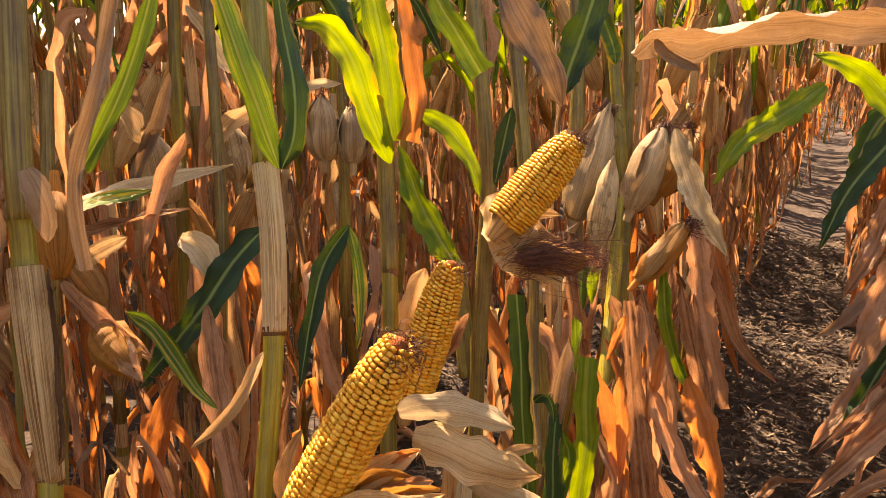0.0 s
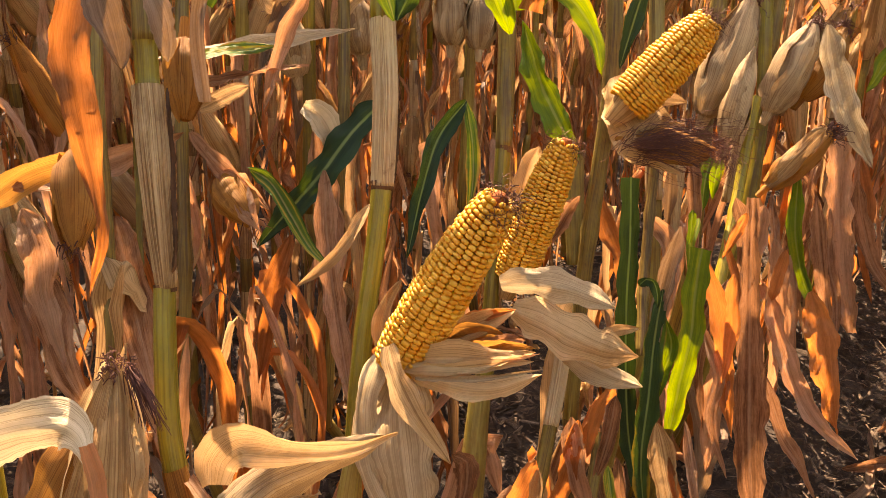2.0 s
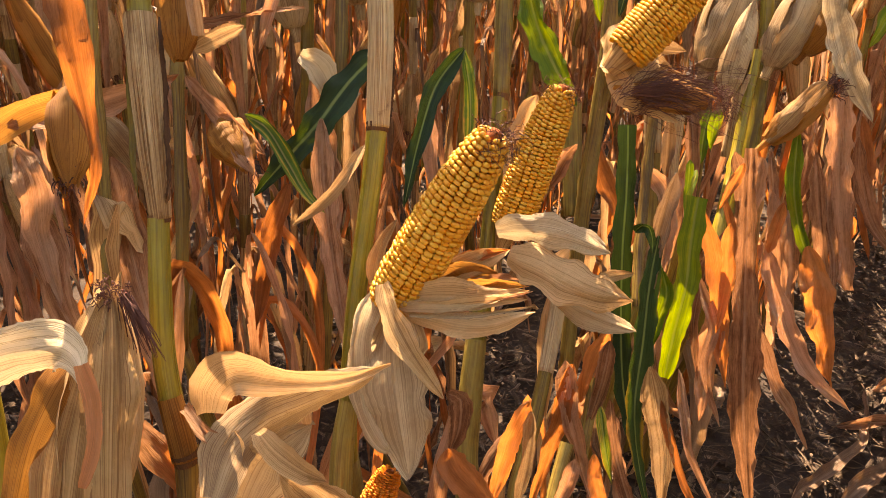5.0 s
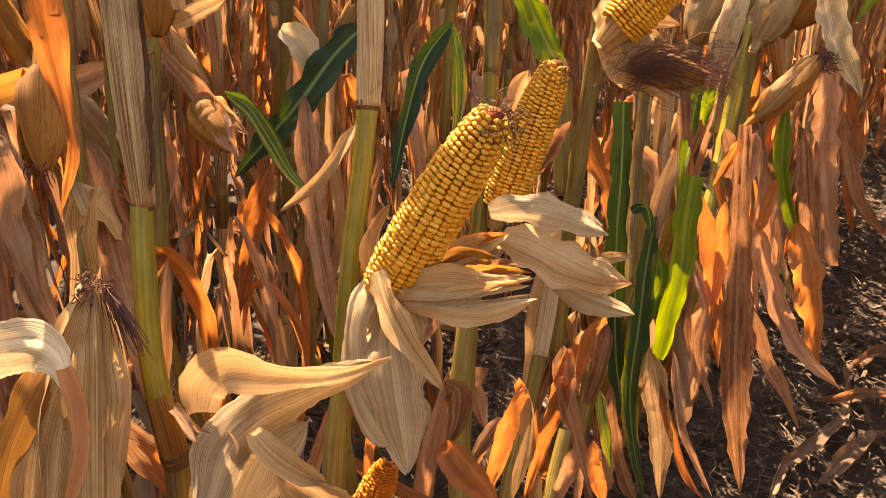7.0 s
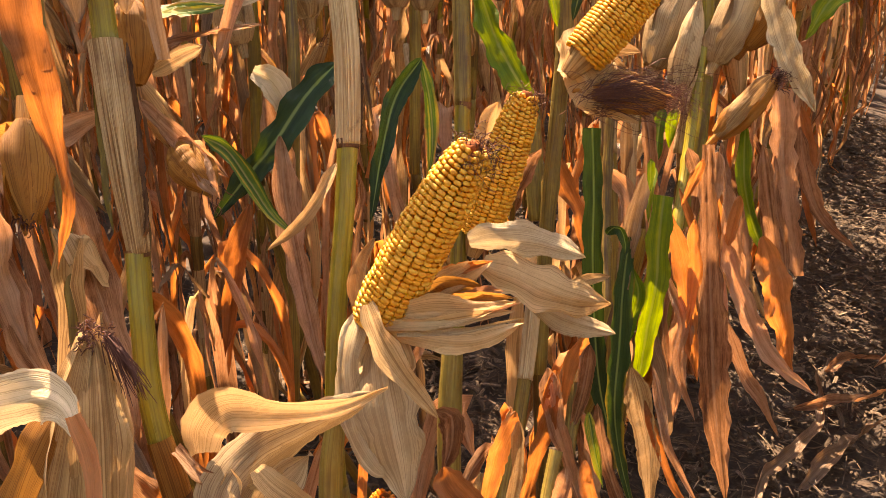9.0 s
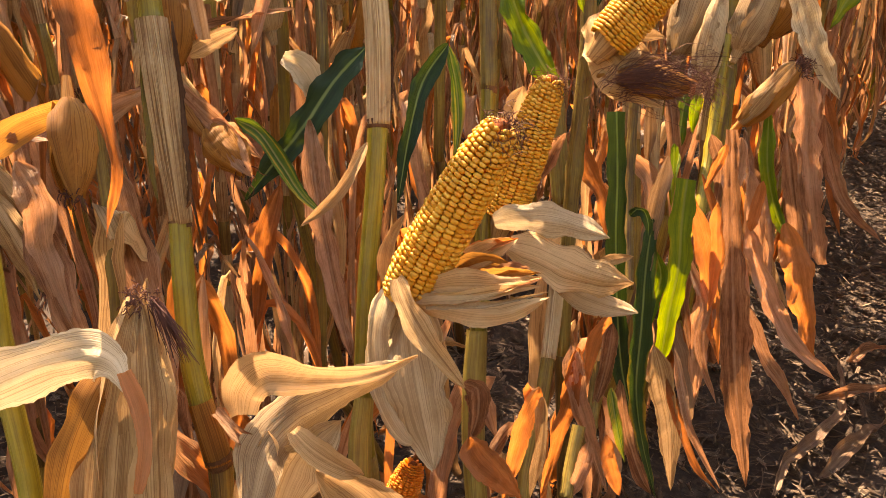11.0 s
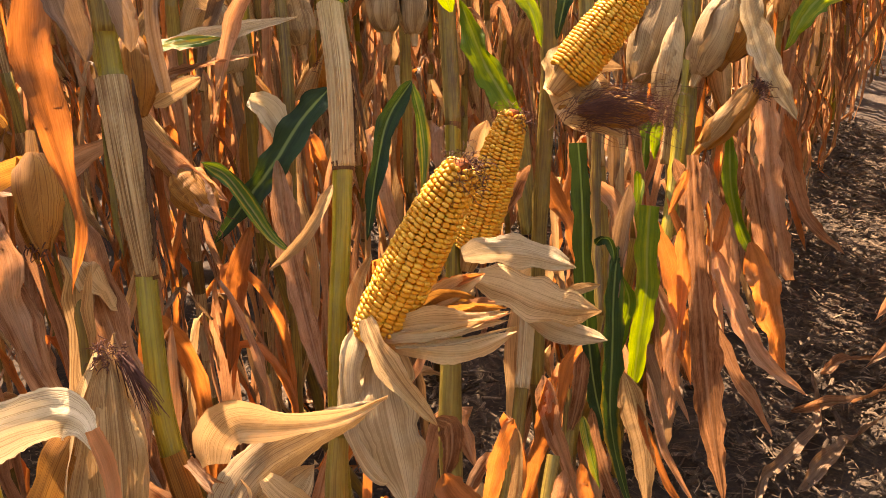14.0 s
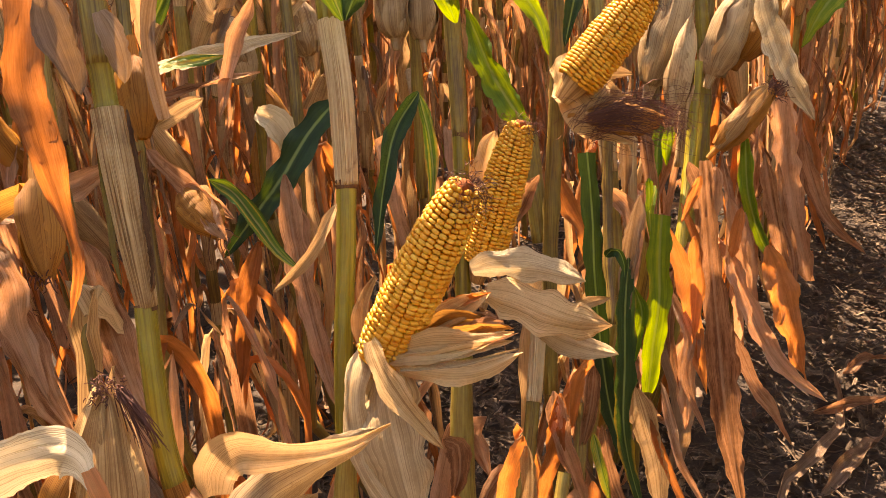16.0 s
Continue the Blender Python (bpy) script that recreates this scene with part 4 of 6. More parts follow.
second_cob_plant = corn_plant_root(-0.470, 0.870, "corn plant bearing a second peeled cob")
stem(second_cob_plant, "sheath", [(-0.578, 0.967, 1.256), (-0.523, 0.896, 1.064), (-0.494, 0.855, 0.943), (-0.477, 0.829, 0.864)], [0.0113, 0.0113, 0.0110, 0.0103], STALK, n=28, flute=0.01, k=18, label="olive tan leaf sheath")
stem(second_cob_plant, "node", [(-0.477, 0.830, 0.867), (-0.476, 0.827, 0.859)], [0.0104, 0.0097], NODE, n=4)
stem(second_cob_plant, "stalk", [(-0.477, 0.828, 0.863), (-0.463, 0.802, 0.788), (-0.450, 0.773, 0.707), (-0.437, 0.744, 0.616), (-0.429, 0.718, 0.536), (-0.418, 0.695, 0.435)], [0.0099, 0.0099, 0.0103, 0.0103, 0.0106, 0.0109], STALKG, n=26, swell=((0.62, 0.002),))
stem(second_cob_plant, "sheath", [(-0.431, 0.725, 0.587), (-0.420, 0.700, 0.516), (-0.408, 0.679, 0.441), (-0.387, 0.657, 0.353)], [0.0131, 0.0152, 0.0145, 0.0138], STALK, n=16, k=18, flute=0.01, label="olive brown lower sheath")
stem(second_cob_plant, "lower_stalk", [(-0.470, 0.870, -0.02), (-0.445, 0.784, 0.221), (-0.420, 0.698, 0.441)], [0.0124, 0.0113], STALK, n=14, swell=((0.1, 0.002), (0.5, 0.002)))
ear_two = open_ear(second_cob_plant, (-0.427, 0.783, 0.722), (-0.390, 0.826, 0.890), 0.0262, "ear of ripe golden corn with pale husk folded down", rows=18, seed=7, front=(0.44, -0.86, 0.26))
blade(ear_two, "husk_leaf", [(-0.407, 0.720, 0.737), (-0.376, 0.728, 0.746), (-0.338, 0.736, 0.748), (-0.305, 0.738, 0.745), (-0.273, 0.737, 0.740)], 0.0373, PALE, facing=(0.40, -0.83, 0.38), shape="husk", seed=901, fold=-0.3, turn=-10, n=32, k=13, wave=0.03, pleat=0.006, crinkle=0.02, ragged=0.014, corr=0.014, label="pale straw husk leaf with a pointed tip")
blade(ear_two, "husk_leaf", [(-0.384, 0.711, 0.718), (-0.349, 0.715, 0.714), (-0.307, 0.717, 0.703), (-0.271, 0.718, 0.699), (-0.236, 0.720, 0.702)], 0.0516, HUSK, facing=(0.37, -0.83, 0.43), shape="husk", seed=902, fold=-0.35, n=32, k=13, wave=0.03, pleat=0.006, crinkle=0.02, ragged=0.014, corr=0.014, label="greyish straw husk leaf with a pointed tip")
blade(ear_two, "husk_leaf", [(-0.354, 0.727, 0.695), (-0.309, 0.725, 0.674), (-0.268, 0.725, 0.666), (-0.230, 0.726, 0.665)], 0.0325, GREYHUSK, facing=(0.34, -0.82, 0.46), shape="husk", seed=903, fold=-0.3, n=32, k=13, wave=0.03, pleat=0.006, crinkle=0.02, ragged=0.014, corr=0.014)
blade(ear_two, "husk_leaf", [(-0.287, 0.738, 0.704), (-0.268, 0.744, 0.714), (-0.248, 0.748, 0.720)], 0.0123, HUSK, facing=(0.32, -0.85, 0.42), shape="husk", seed=904, fold=0.3, n=32, k=13, wave=0.03, pleat=0.006, crinkle=0.02, ragged=0.014, corr=0.014)
blade(ear_two, "husk_leaf", [(-0.450, 0.813, 0.731), (-0.455, 0.840, 0.788), (-0.454, 0.854, 0.835), (-0.446, 0.863, 0.865)], 0.0412, HUSK, facing=(0.46, -0.85, 0.25), shape="husk", seed=149, fold=-0.3, n=26, pleat=0.006, crinkle=0.022, ragged=0.014, corr=0.014)
blade(ear_two, "husk_leaf", [(-0.436, 0.821, 0.732), (-0.414, 0.854, 0.764), (-0.402, 0.864, 0.792), (-0.389, 0.871, 0.811)], 0.0274, DRYLEAF, facing=(0.42, -0.87, 0.28), shape="husk", seed=150, fold=0.3, pleat=0.006, crinkle=0.022, ragged=0.014, corr=0.014)
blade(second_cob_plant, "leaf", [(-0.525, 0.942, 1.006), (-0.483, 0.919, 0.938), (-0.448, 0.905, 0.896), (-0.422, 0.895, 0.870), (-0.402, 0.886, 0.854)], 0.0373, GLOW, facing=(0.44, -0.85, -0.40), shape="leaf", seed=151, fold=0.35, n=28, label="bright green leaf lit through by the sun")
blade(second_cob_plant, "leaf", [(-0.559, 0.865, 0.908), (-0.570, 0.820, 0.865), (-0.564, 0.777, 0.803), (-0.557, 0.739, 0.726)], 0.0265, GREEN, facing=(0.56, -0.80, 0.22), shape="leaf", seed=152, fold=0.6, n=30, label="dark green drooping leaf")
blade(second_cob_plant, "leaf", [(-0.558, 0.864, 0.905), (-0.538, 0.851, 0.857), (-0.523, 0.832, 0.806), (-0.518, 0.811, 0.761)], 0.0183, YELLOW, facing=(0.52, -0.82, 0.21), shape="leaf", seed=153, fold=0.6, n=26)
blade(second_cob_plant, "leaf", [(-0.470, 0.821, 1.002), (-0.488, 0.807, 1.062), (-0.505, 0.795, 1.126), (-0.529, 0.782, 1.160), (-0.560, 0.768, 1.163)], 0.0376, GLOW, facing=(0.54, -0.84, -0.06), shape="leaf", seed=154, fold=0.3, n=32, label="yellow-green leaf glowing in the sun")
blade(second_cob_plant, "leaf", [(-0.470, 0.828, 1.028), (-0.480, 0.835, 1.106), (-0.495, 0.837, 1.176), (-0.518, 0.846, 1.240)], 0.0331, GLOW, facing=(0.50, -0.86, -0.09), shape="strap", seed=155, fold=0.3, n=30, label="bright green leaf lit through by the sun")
blade(second_cob_plant, "leaf", [(-0.449, 0.828, 1.029), (-0.442, 0.833, 1.075), (-0.452, 0.843, 1.125), (-0.474, 0.863, 1.189), (-0.488, 0.874, 1.247)], 0.0251, GLOWDRY, facing=(0.48, -0.88, -0.09), shape="flag", seed=156, fold=0.6, n=30, label="orange dry leaf glowing in the sun")
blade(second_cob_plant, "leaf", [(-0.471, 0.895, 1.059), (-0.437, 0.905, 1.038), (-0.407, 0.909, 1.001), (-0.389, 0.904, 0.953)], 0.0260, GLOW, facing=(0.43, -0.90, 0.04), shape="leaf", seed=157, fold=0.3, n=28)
blade(second_cob_plant, "leaf", [(-0.406, 0.940, 1.103), (-0.429, 0.920, 1.151), (-0.451, 0.910, 1.190), (-0.473, 0.902, 1.242)], 0.0345, YELLOW, facing=(0.43, -0.90, -0.12), shape="flag", seed=159, fold=0.3, n=28)

third_cob_plant = corn_plant_root(-0.440, 1.080, "corn plant bearing a third peeled cob")
stem(third_cob_plant, "stalk", [(-0.525, 1.147, 1.328), (-0.455, 1.061, 1.067), (-0.428, 1.019, 0.934), (-0.417, 0.985, 0.838), (-0.411, 0.956, 0.730), (-0.404, 0.933, 0.633), (-0.388, 0.897, 0.477)], [0.0112, 0.0112, 0.0112, 0.0112, 0.0112, 0.0105, 0.0105], STALK, n=36, swell=((0.33, 0.002), (0.66, 0.002)))
stem(third_cob_plant, "lower_stalk", [(-0.450, 1.100, -0.02), (-0.420, 1.000, 0.242), (-0.390, 0.899, 0.484)], [0.0122, 0.0111], STALK, n=14, swell=((0.1, 0.002), (0.5, 0.002)))
stem(third_cob_plant, "sheath", [(-0.470, 1.010, 0.826), (-0.450, 0.984, 0.755), (-0.428, 0.957, 0.681)], [0.0132, 0.0140, 0.0124], STALK, n=12)
ear_three = open_ear(third_cob_plant, (-0.373, 0.950, 0.914), (-0.300, 1.009, 1.020), 0.0305, "ear of ripe golden corn", rows=18, seed=11, front=(0.32, -0.94, 0.07))
blade(ear_three, "husk_leaf", [(-0.398, 0.974, 0.914), (-0.380, 0.956, 0.884), (-0.349, 0.951, 0.861), (-0.301, 0.968, 0.834)], 0.0432, HUSK, facing=(0.34, -0.92, 0.17), shape="husk", seed=160, fold=-0.4, n=30, k=13, pleat=0.006, crinkle=0.022, ragged=0.014, corr=0.014)
blade(ear_three, "husk_leaf", [(-0.398, 0.983, 0.906), (-0.362, 0.990, 0.899), (-0.334, 1.000, 0.883), (-0.305, 1.014, 0.875)], 0.0311, HUSK, facing=(0.33, -0.93, 0.15), shape="husk", seed=161, fold=0.4, n=28, pleat=0.006, crinkle=0.022, ragged=0.014, corr=0.014)
blade(ear_three, "husk_leaf", [(-0.382, 1.014, 0.918), (-0.353, 1.019, 0.917), (-0.322, 1.024, 0.913)], 0.0214, HUSK, facing=(0.32, -0.94, 0.12), shape="husk", seed=162, fold=0.4, pleat=0.006, crinkle=0.022, ragged=0.014, corr=0.014)
blade(ear_three, "husk_leaf", [(-0.408, 0.983, 0.942), (-0.390, 0.961, 0.916), (-0.368, 0.954, 0.889), (-0.334, 0.952, 0.856)], 0.0486, HUSK, facing=(0.36, -0.92, 0.14), shape="strap", seed=163, fold=-0.5, n=28, k=13, crinkle=0.03, ragged=0.01)
blade(ear_three, "husk_leaf", [(-0.376, 0.996, 0.927), (-0.360, 0.974, 0.904), (-0.348, 0.962, 0.880), (-0.321, 0.957, 0.850)], 0.0347, HUSK, facing=(0.34, -0.93, 0.15), shape="husk", seed=164, fold=-0.5, n=28, k=13, crinkle=0.03, ragged=0.01)
closed_ear(third_cob_plant, (-0.364, 0.958, 0.868), (-0.276, 0.997, 0.857), 0.0215, BHUSK, "husk wrapped in dry brown silk", seed=15, silk=0)
silk_tuft(third_cob_plant, (-0.344, 0.938, 0.867), (0.09, 0.06, 0.02), 260, 0.1, 0.12, seed=6, spread_base=0.009)
silk_tuft(third_cob_plant, (-0.258, 0.993, 0.864), (0.1, 0.0, -0.6), 80, 0.03, 0.7, seed=7, spread_base=0.009)
silk_tuft(third_cob_plant, (-0.338, 0.938, 0.872), (-0.5, -0.3, -0.5), 30, 0.04, 0.4, seed=8, spread_base=0.008)
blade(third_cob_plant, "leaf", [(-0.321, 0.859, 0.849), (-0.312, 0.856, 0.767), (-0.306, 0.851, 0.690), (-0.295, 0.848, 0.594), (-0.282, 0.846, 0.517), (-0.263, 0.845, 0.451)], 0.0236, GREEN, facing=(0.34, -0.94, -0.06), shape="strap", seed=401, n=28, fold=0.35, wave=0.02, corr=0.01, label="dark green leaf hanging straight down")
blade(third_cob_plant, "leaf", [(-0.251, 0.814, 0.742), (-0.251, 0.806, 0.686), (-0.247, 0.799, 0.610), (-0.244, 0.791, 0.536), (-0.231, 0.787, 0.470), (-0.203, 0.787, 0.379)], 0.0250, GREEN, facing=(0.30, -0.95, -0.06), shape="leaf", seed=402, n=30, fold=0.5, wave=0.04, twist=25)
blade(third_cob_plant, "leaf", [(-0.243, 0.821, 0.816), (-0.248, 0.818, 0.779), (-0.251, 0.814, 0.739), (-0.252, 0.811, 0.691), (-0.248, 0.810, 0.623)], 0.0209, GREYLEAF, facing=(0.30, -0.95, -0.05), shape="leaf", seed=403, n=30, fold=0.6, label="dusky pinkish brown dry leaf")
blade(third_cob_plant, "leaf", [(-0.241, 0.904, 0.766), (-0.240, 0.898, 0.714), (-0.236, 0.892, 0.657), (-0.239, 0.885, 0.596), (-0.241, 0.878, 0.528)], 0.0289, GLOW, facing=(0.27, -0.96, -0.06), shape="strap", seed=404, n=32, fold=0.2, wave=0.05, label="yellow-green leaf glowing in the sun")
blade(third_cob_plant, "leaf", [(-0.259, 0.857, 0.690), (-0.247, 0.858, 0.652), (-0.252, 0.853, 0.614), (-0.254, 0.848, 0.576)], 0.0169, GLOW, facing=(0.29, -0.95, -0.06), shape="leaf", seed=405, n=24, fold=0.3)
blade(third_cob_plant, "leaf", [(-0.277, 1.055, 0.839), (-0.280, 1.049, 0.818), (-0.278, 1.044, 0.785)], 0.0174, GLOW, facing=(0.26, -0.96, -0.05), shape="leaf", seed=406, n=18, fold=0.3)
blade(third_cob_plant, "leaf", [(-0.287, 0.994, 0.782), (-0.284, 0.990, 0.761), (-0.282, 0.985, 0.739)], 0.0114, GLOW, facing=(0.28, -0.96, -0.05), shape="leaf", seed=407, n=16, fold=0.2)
blade(third_cob_plant, "leaf", [(-0.270, 0.789, 0.750), (-0.263, 0.788, 0.759), (-0.254, 0.789, 0.758), (-0.248, 0.788, 0.745), (-0.246, 0.786, 0.730)], 0.0126, GREEN, facing=(0.32, -0.95, -0.05), shape="leaf", seed=408, n=18, fold=0.7)
blade(third_cob_plant, "leaf", [(-0.204, 0.707, 0.641), (-0.188, 0.704, 0.593), (-0.173, 0.699, 0.545), (-0.164, 0.693, 0.477)], 0.0290, HUSK, facing=(0.26, -0.96, -0.06), shape="leaf", seed=409, n=32, fold=0.4, wave=0.06, label="pale straw leaf hanging down")
blade(third_cob_plant, "leaf", [(-0.186, 0.704, 0.608), (-0.167, 0.700, 0.565), (-0.143, 0.696, 0.520), (-0.114, 0.692, 0.496)], 0.0101, GLOWDRY, facing=(0.23, -0.97, -0.06), shape="leaf", seed=410, n=30, fold=0.4)
blade(third_cob_plant, "leaf", [(-0.370, 0.882, 1.237), (-0.330, 0.881, 1.169), (-0.302, 0.881, 1.120), (-0.282, 0.887, 1.070)], 0.0446, GREYLEAF, facing=(0.34, -0.93, -0.10), shape="leaf", seed=169, fold=0.4, n=30, label="dusky pinkish brown dry leaf")
blade(third_cob_plant, "leaf", [(-0.282, 1.039, 1.233), (-0.298, 1.007, 1.151), (-0.308, 0.988, 1.103), (-0.308, 0.979, 1.076)], 0.0452, GREEN, facing=(0.28, -0.95, -0.09), shape="leaf", seed=170, fold=0.3, n=30)
blade(third_cob_plant, "leaf", [(-0.311, 1.127, 1.188), (-0.288, 1.123, 1.136), (-0.281, 1.118, 1.110)], 0.0279, GREEN, facing=(0.25, -0.96, -0.08), shape="leaf", seed=171, fold=0.3)
blade(third_cob_plant, "leaf", [(-0.403, 1.041, 1.053), (-0.408, 1.024, 1.001), (-0.412, 1.006, 0.949)], 0.0233, GREEN, facing=(0.37, -0.93, 0.04), shape="leaf", seed=172, fold=0.4)

husked_plant = corn_plant_root(-0.470, 1.360, "corn plant with pale closed ears")
stem(husked_plant, "stalk", [(-0.467, 1.467, 1.401), (-0.418, 1.391, 1.125), (-0.396, 1.333, 0.933), (-0.377, 1.300, 0.770), (-0.364, 1.275, 0.577)], [0.0122, 0.0122, 0.0122, 0.0113, 0.0113], STALK, n=30, swell=((0.4, 0.002), (0.75, 0.002)))
stem(husked_plant, "lower_stalk", [(-0.460, 1.360, -0.02), (-0.413, 1.319, 0.293), (-0.366, 1.278, 0.586)], [0.0129, 0.0117], STALK, n=14, swell=((0.1, 0.002), (0.5, 0.002)))
closed_ear(husked_plant, (-0.378, 1.281, 0.847), (-0.345, 1.333, 1.028), 0.0360, GREYHUSK, "pale grey-tan closed ear pointing up", seed=21, silk=90)
closed_ear(husked_plant, (-0.323, 1.230, 0.820), (-0.316, 1.270, 0.954), 0.0208, GREYHUSK, "narrow pale closed ear", seed=22, silk=0)

paired_ear_plant = corn_plant_root(-0.450, 1.560, "corn plant with two closed ears")
stem(paired_ear_plant, "stalk", [(-0.459, 1.786, 1.454), (-0.398, 1.685, 1.132), (-0.373, 1.609, 0.866), (-0.359, 1.577, 0.684), (-0.338, 1.537, 0.475)], [0.0120, 0.0120, 0.0120, 0.0120, 0.0120], STALK, n=30, swell=((0.4, 0.002), (0.75, 0.002)))
stem(paired_ear_plant, "lower_stalk", [(-0.450, 1.560, -0.02), (-0.395, 1.550, 0.243), (-0.341, 1.540, 0.485)], [0.0137, 0.0124], STALK, n=14, swell=((0.1, 0.002), (0.5, 0.002)))
closed_ear(paired_ear_plant, (-0.327, 1.470, 0.832), (-0.290, 1.536, 0.980), 0.0340, GREYHUSK, "pale closed ear with dark silk at its tip", seed=23, silk=110)
closed_ear(paired_ear_plant, (-0.297, 1.553, 0.850), (-0.258, 1.622, 0.970), 0.0339, BHUSK, "tan closed ear with black silk", seed=24, silk=110)
closed_ear(paired_ear_plant, (-0.286, 1.373, 0.726), (-0.215, 1.440, 0.818), 0.0219, BHUSK, "loosely opened brown ear with black silk", seed=25, silk=150)
blade(paired_ear_plant, "husk_leaf", [(-0.283, 1.363, 0.729), (-0.257, 1.376, 0.775), (-0.233, 1.398, 0.813), (-0.218, 1.417, 0.831)], 0.0319, HUSK, facing=(0.17, -0.97, 0.18), shape="husk", seed=173, fold=-0.4, crinkle=0.03, ragged=0.01)
blade(paired_ear_plant, "leaf", [(-0.261, 1.499, 0.984), (-0.229, 1.479, 0.909), (-0.191, 1.463, 0.835), (-0.146, 1.466, 0.763)], 0.046, PALE, facing=(0.14, -0.98, 0.12), shape="leaf", seed=174, fold=0.4, n=30, label="pale grey leaf hanging beside the ears")
blade(husked_plant, "leaf", [(-0.229, 1.056, 0.795), (-0.211, 1.044, 0.672), (-0.189, 1.033, 0.545), (-0.168, 1.022, 0.429), (-0.130, 1.013, 0.271)], 0.0472, DRYLEAF, facing=(0.19, -0.98, -0.06), shape="late", seed=411, n=40, fold=0.25, wave=0.04, label="long tan dry leaf hanging to the ground")
blade(husked_plant, "leaf", [(-0.257, 0.983, 0.724), (-0.228, 0.981, 0.649), (-0.207, 0.975, 0.566), (-0.186, 0.970, 0.488)], 0.0267, GLOWDRY, facing=(0.23, -0.97, -0.06), shape="leaf", seed=412, n=32, fold=0.5)
blade(husked_plant, "leaf", [(-0.218, 1.194, 0.620), (-0.177, 1.189, 0.529), (-0.122, 1.185, 0.440), (-0.050, 1.179, 0.394)], 0.0320, DRYLEAF, facing=(0.13, -0.99, -0.06), shape="leaf", seed=413, n=34, fold=0.5)
blade(husked_plant, "leaf", [(-0.176, 1.059, 0.547), (-0.143, 1.056, 0.477), (-0.108, 1.053, 0.436), (-0.081, 1.049, 0.387)], 0.0209, DRYLEAF, facing=(0.13, -0.99, -0.06), shape="leaf", seed=414, n=32, fold=0.6)
blade(husked_plant, "leaf", [(-0.232, 1.652, 0.764), (-0.212, 1.639, 0.650), (-0.182, 1.627, 0.532), (-0.140, 1.615, 0.402)], 0.0462, DRYLEAF, facing=(0.12, -0.99, -0.05), shape="strap", seed=415, n=32, fold=0.3, label="pinkish tan dry leaf hanging straight")
blade(husked_plant, "leaf", [(-0.253, 1.436, 0.740), (-0.240, 1.427, 0.644), (-0.214, 1.419, 0.567), (-0.183, 1.412, 0.513)], 0.0279, GLOW, facing=(0.16, -0.99, -0.05), shape="leaf", seed=416, n=30, fold=0.3, label="green leaf with light shining through")
blade(husked_plant, "leaf", [(-0.180, 1.316, 0.584), (-0.152, 1.311, 0.517), (-0.127, 1.304, 0.444), (-0.095, 1.298, 0.354)], 0.0471, GLOWDRY, facing=(0.11, -0.99, -0.05), shape="leaf", seed=417, n=30, fold=0.3, label="glowing orange dry leaf")
blade(husked_plant, "leaf", [(-0.228, 1.113, 0.771), (-0.228, 1.108, 0.707), (-0.229, 1.102, 0.622)], 0.0287, DRYLEAF, facing=(0.21, -0.98, -0.05), shape="leaf", seed=418, n=28, fold=0.6)
blade(husked_plant, "leaf", [(-0.228, 1.217, 0.693), (-0.203, 1.217, 0.607), (-0.181, 1.216, 0.517)], 0.0281, DRYLEAF, facing=(0.17, -0.98, -0.05), shape="leaf", seed=419, n=28, fold=0.7)
blade(husked_plant, "leaf", [(-0.220, 0.992, 0.614), (-0.216, 0.978, 0.526), (-0.211, 0.965, 0.425)], 0.0325, DRYLEAF, facing=(0.22, -0.97, -0.06), shape="leaf", seed=420, n=30, fold=0.6)
blade(husked_plant, "leaf", [(-0.214, 0.961, 0.722), (-0.205, 0.958, 0.648), (-0.206, 0.952, 0.572)], 0.0182, GLOWDRY, facing=(0.22, -0.97, -0.05), shape="leaf", seed=421, n=30, fold=0.5)
blade(husked_plant, "leaf", [(-0.228, 1.031, 0.781), (-0.236, 1.024, 0.751), (-0.246, 1.016, 0.717)], 0.0140, GLOWDRY, facing=(0.23, -0.97, -0.05), shape="leaf", seed=422, n=20, fold=0.4)
blade(husked_plant, "leaf", [(-0.226, 1.482, 0.694), (-0.204, 1.482, 0.604), (-0.178, 1.482, 0.512), (-0.160, 1.481, 0.460)], 0.0291, DRYLEAF, facing=(0.13, -0.99, -0.05), shape="leaf", seed=423, n=30, fold=0.6)
blade(husked_plant, "leaf", [(-0.199, 1.170, 0.695), (-0.204, 1.164, 0.643), (-0.205, 1.159, 0.617)], 0.0196, GLOWDRY, facing=(0.18, -0.98, -0.05), shape="leaf", seed=424, n=20, fold=0.5)
blade(husked_plant, "leaf", [(-0.194, 1.692, 0.686), (-0.168, 1.692, 0.599), (-0.127, 1.692, 0.513), (-0.050, 1.693, 0.447)], 0.0326, DRYLEAF, facing=(0.09, -0.99, -0.05), shape="leaf", seed=425, n=30, fold=0.6)

low_plant = corn_plant_root(-0.410, 0.800, "short dry corn plant with rust-coloured leaves")
stem(low_plant, "sheath", [(-0.357, 0.799, 0.668), (-0.345, 0.761, 0.608), (-0.336, 0.732, 0.571)], [0.0093, 0.0099, 0.0093], SHEATH, n=14, flute=0.01, k=16)
stem(low_plant, "stalk", [(-0.337, 0.734, 0.574), (-0.330, 0.702, 0.520), (-0.326, 0.663, 0.458), (-0.318, 0.636, 0.399)], [0.0085, 0.0088, 0.0091, 0.0091], STALK, n=26, swell=((0.3, 0.001),))
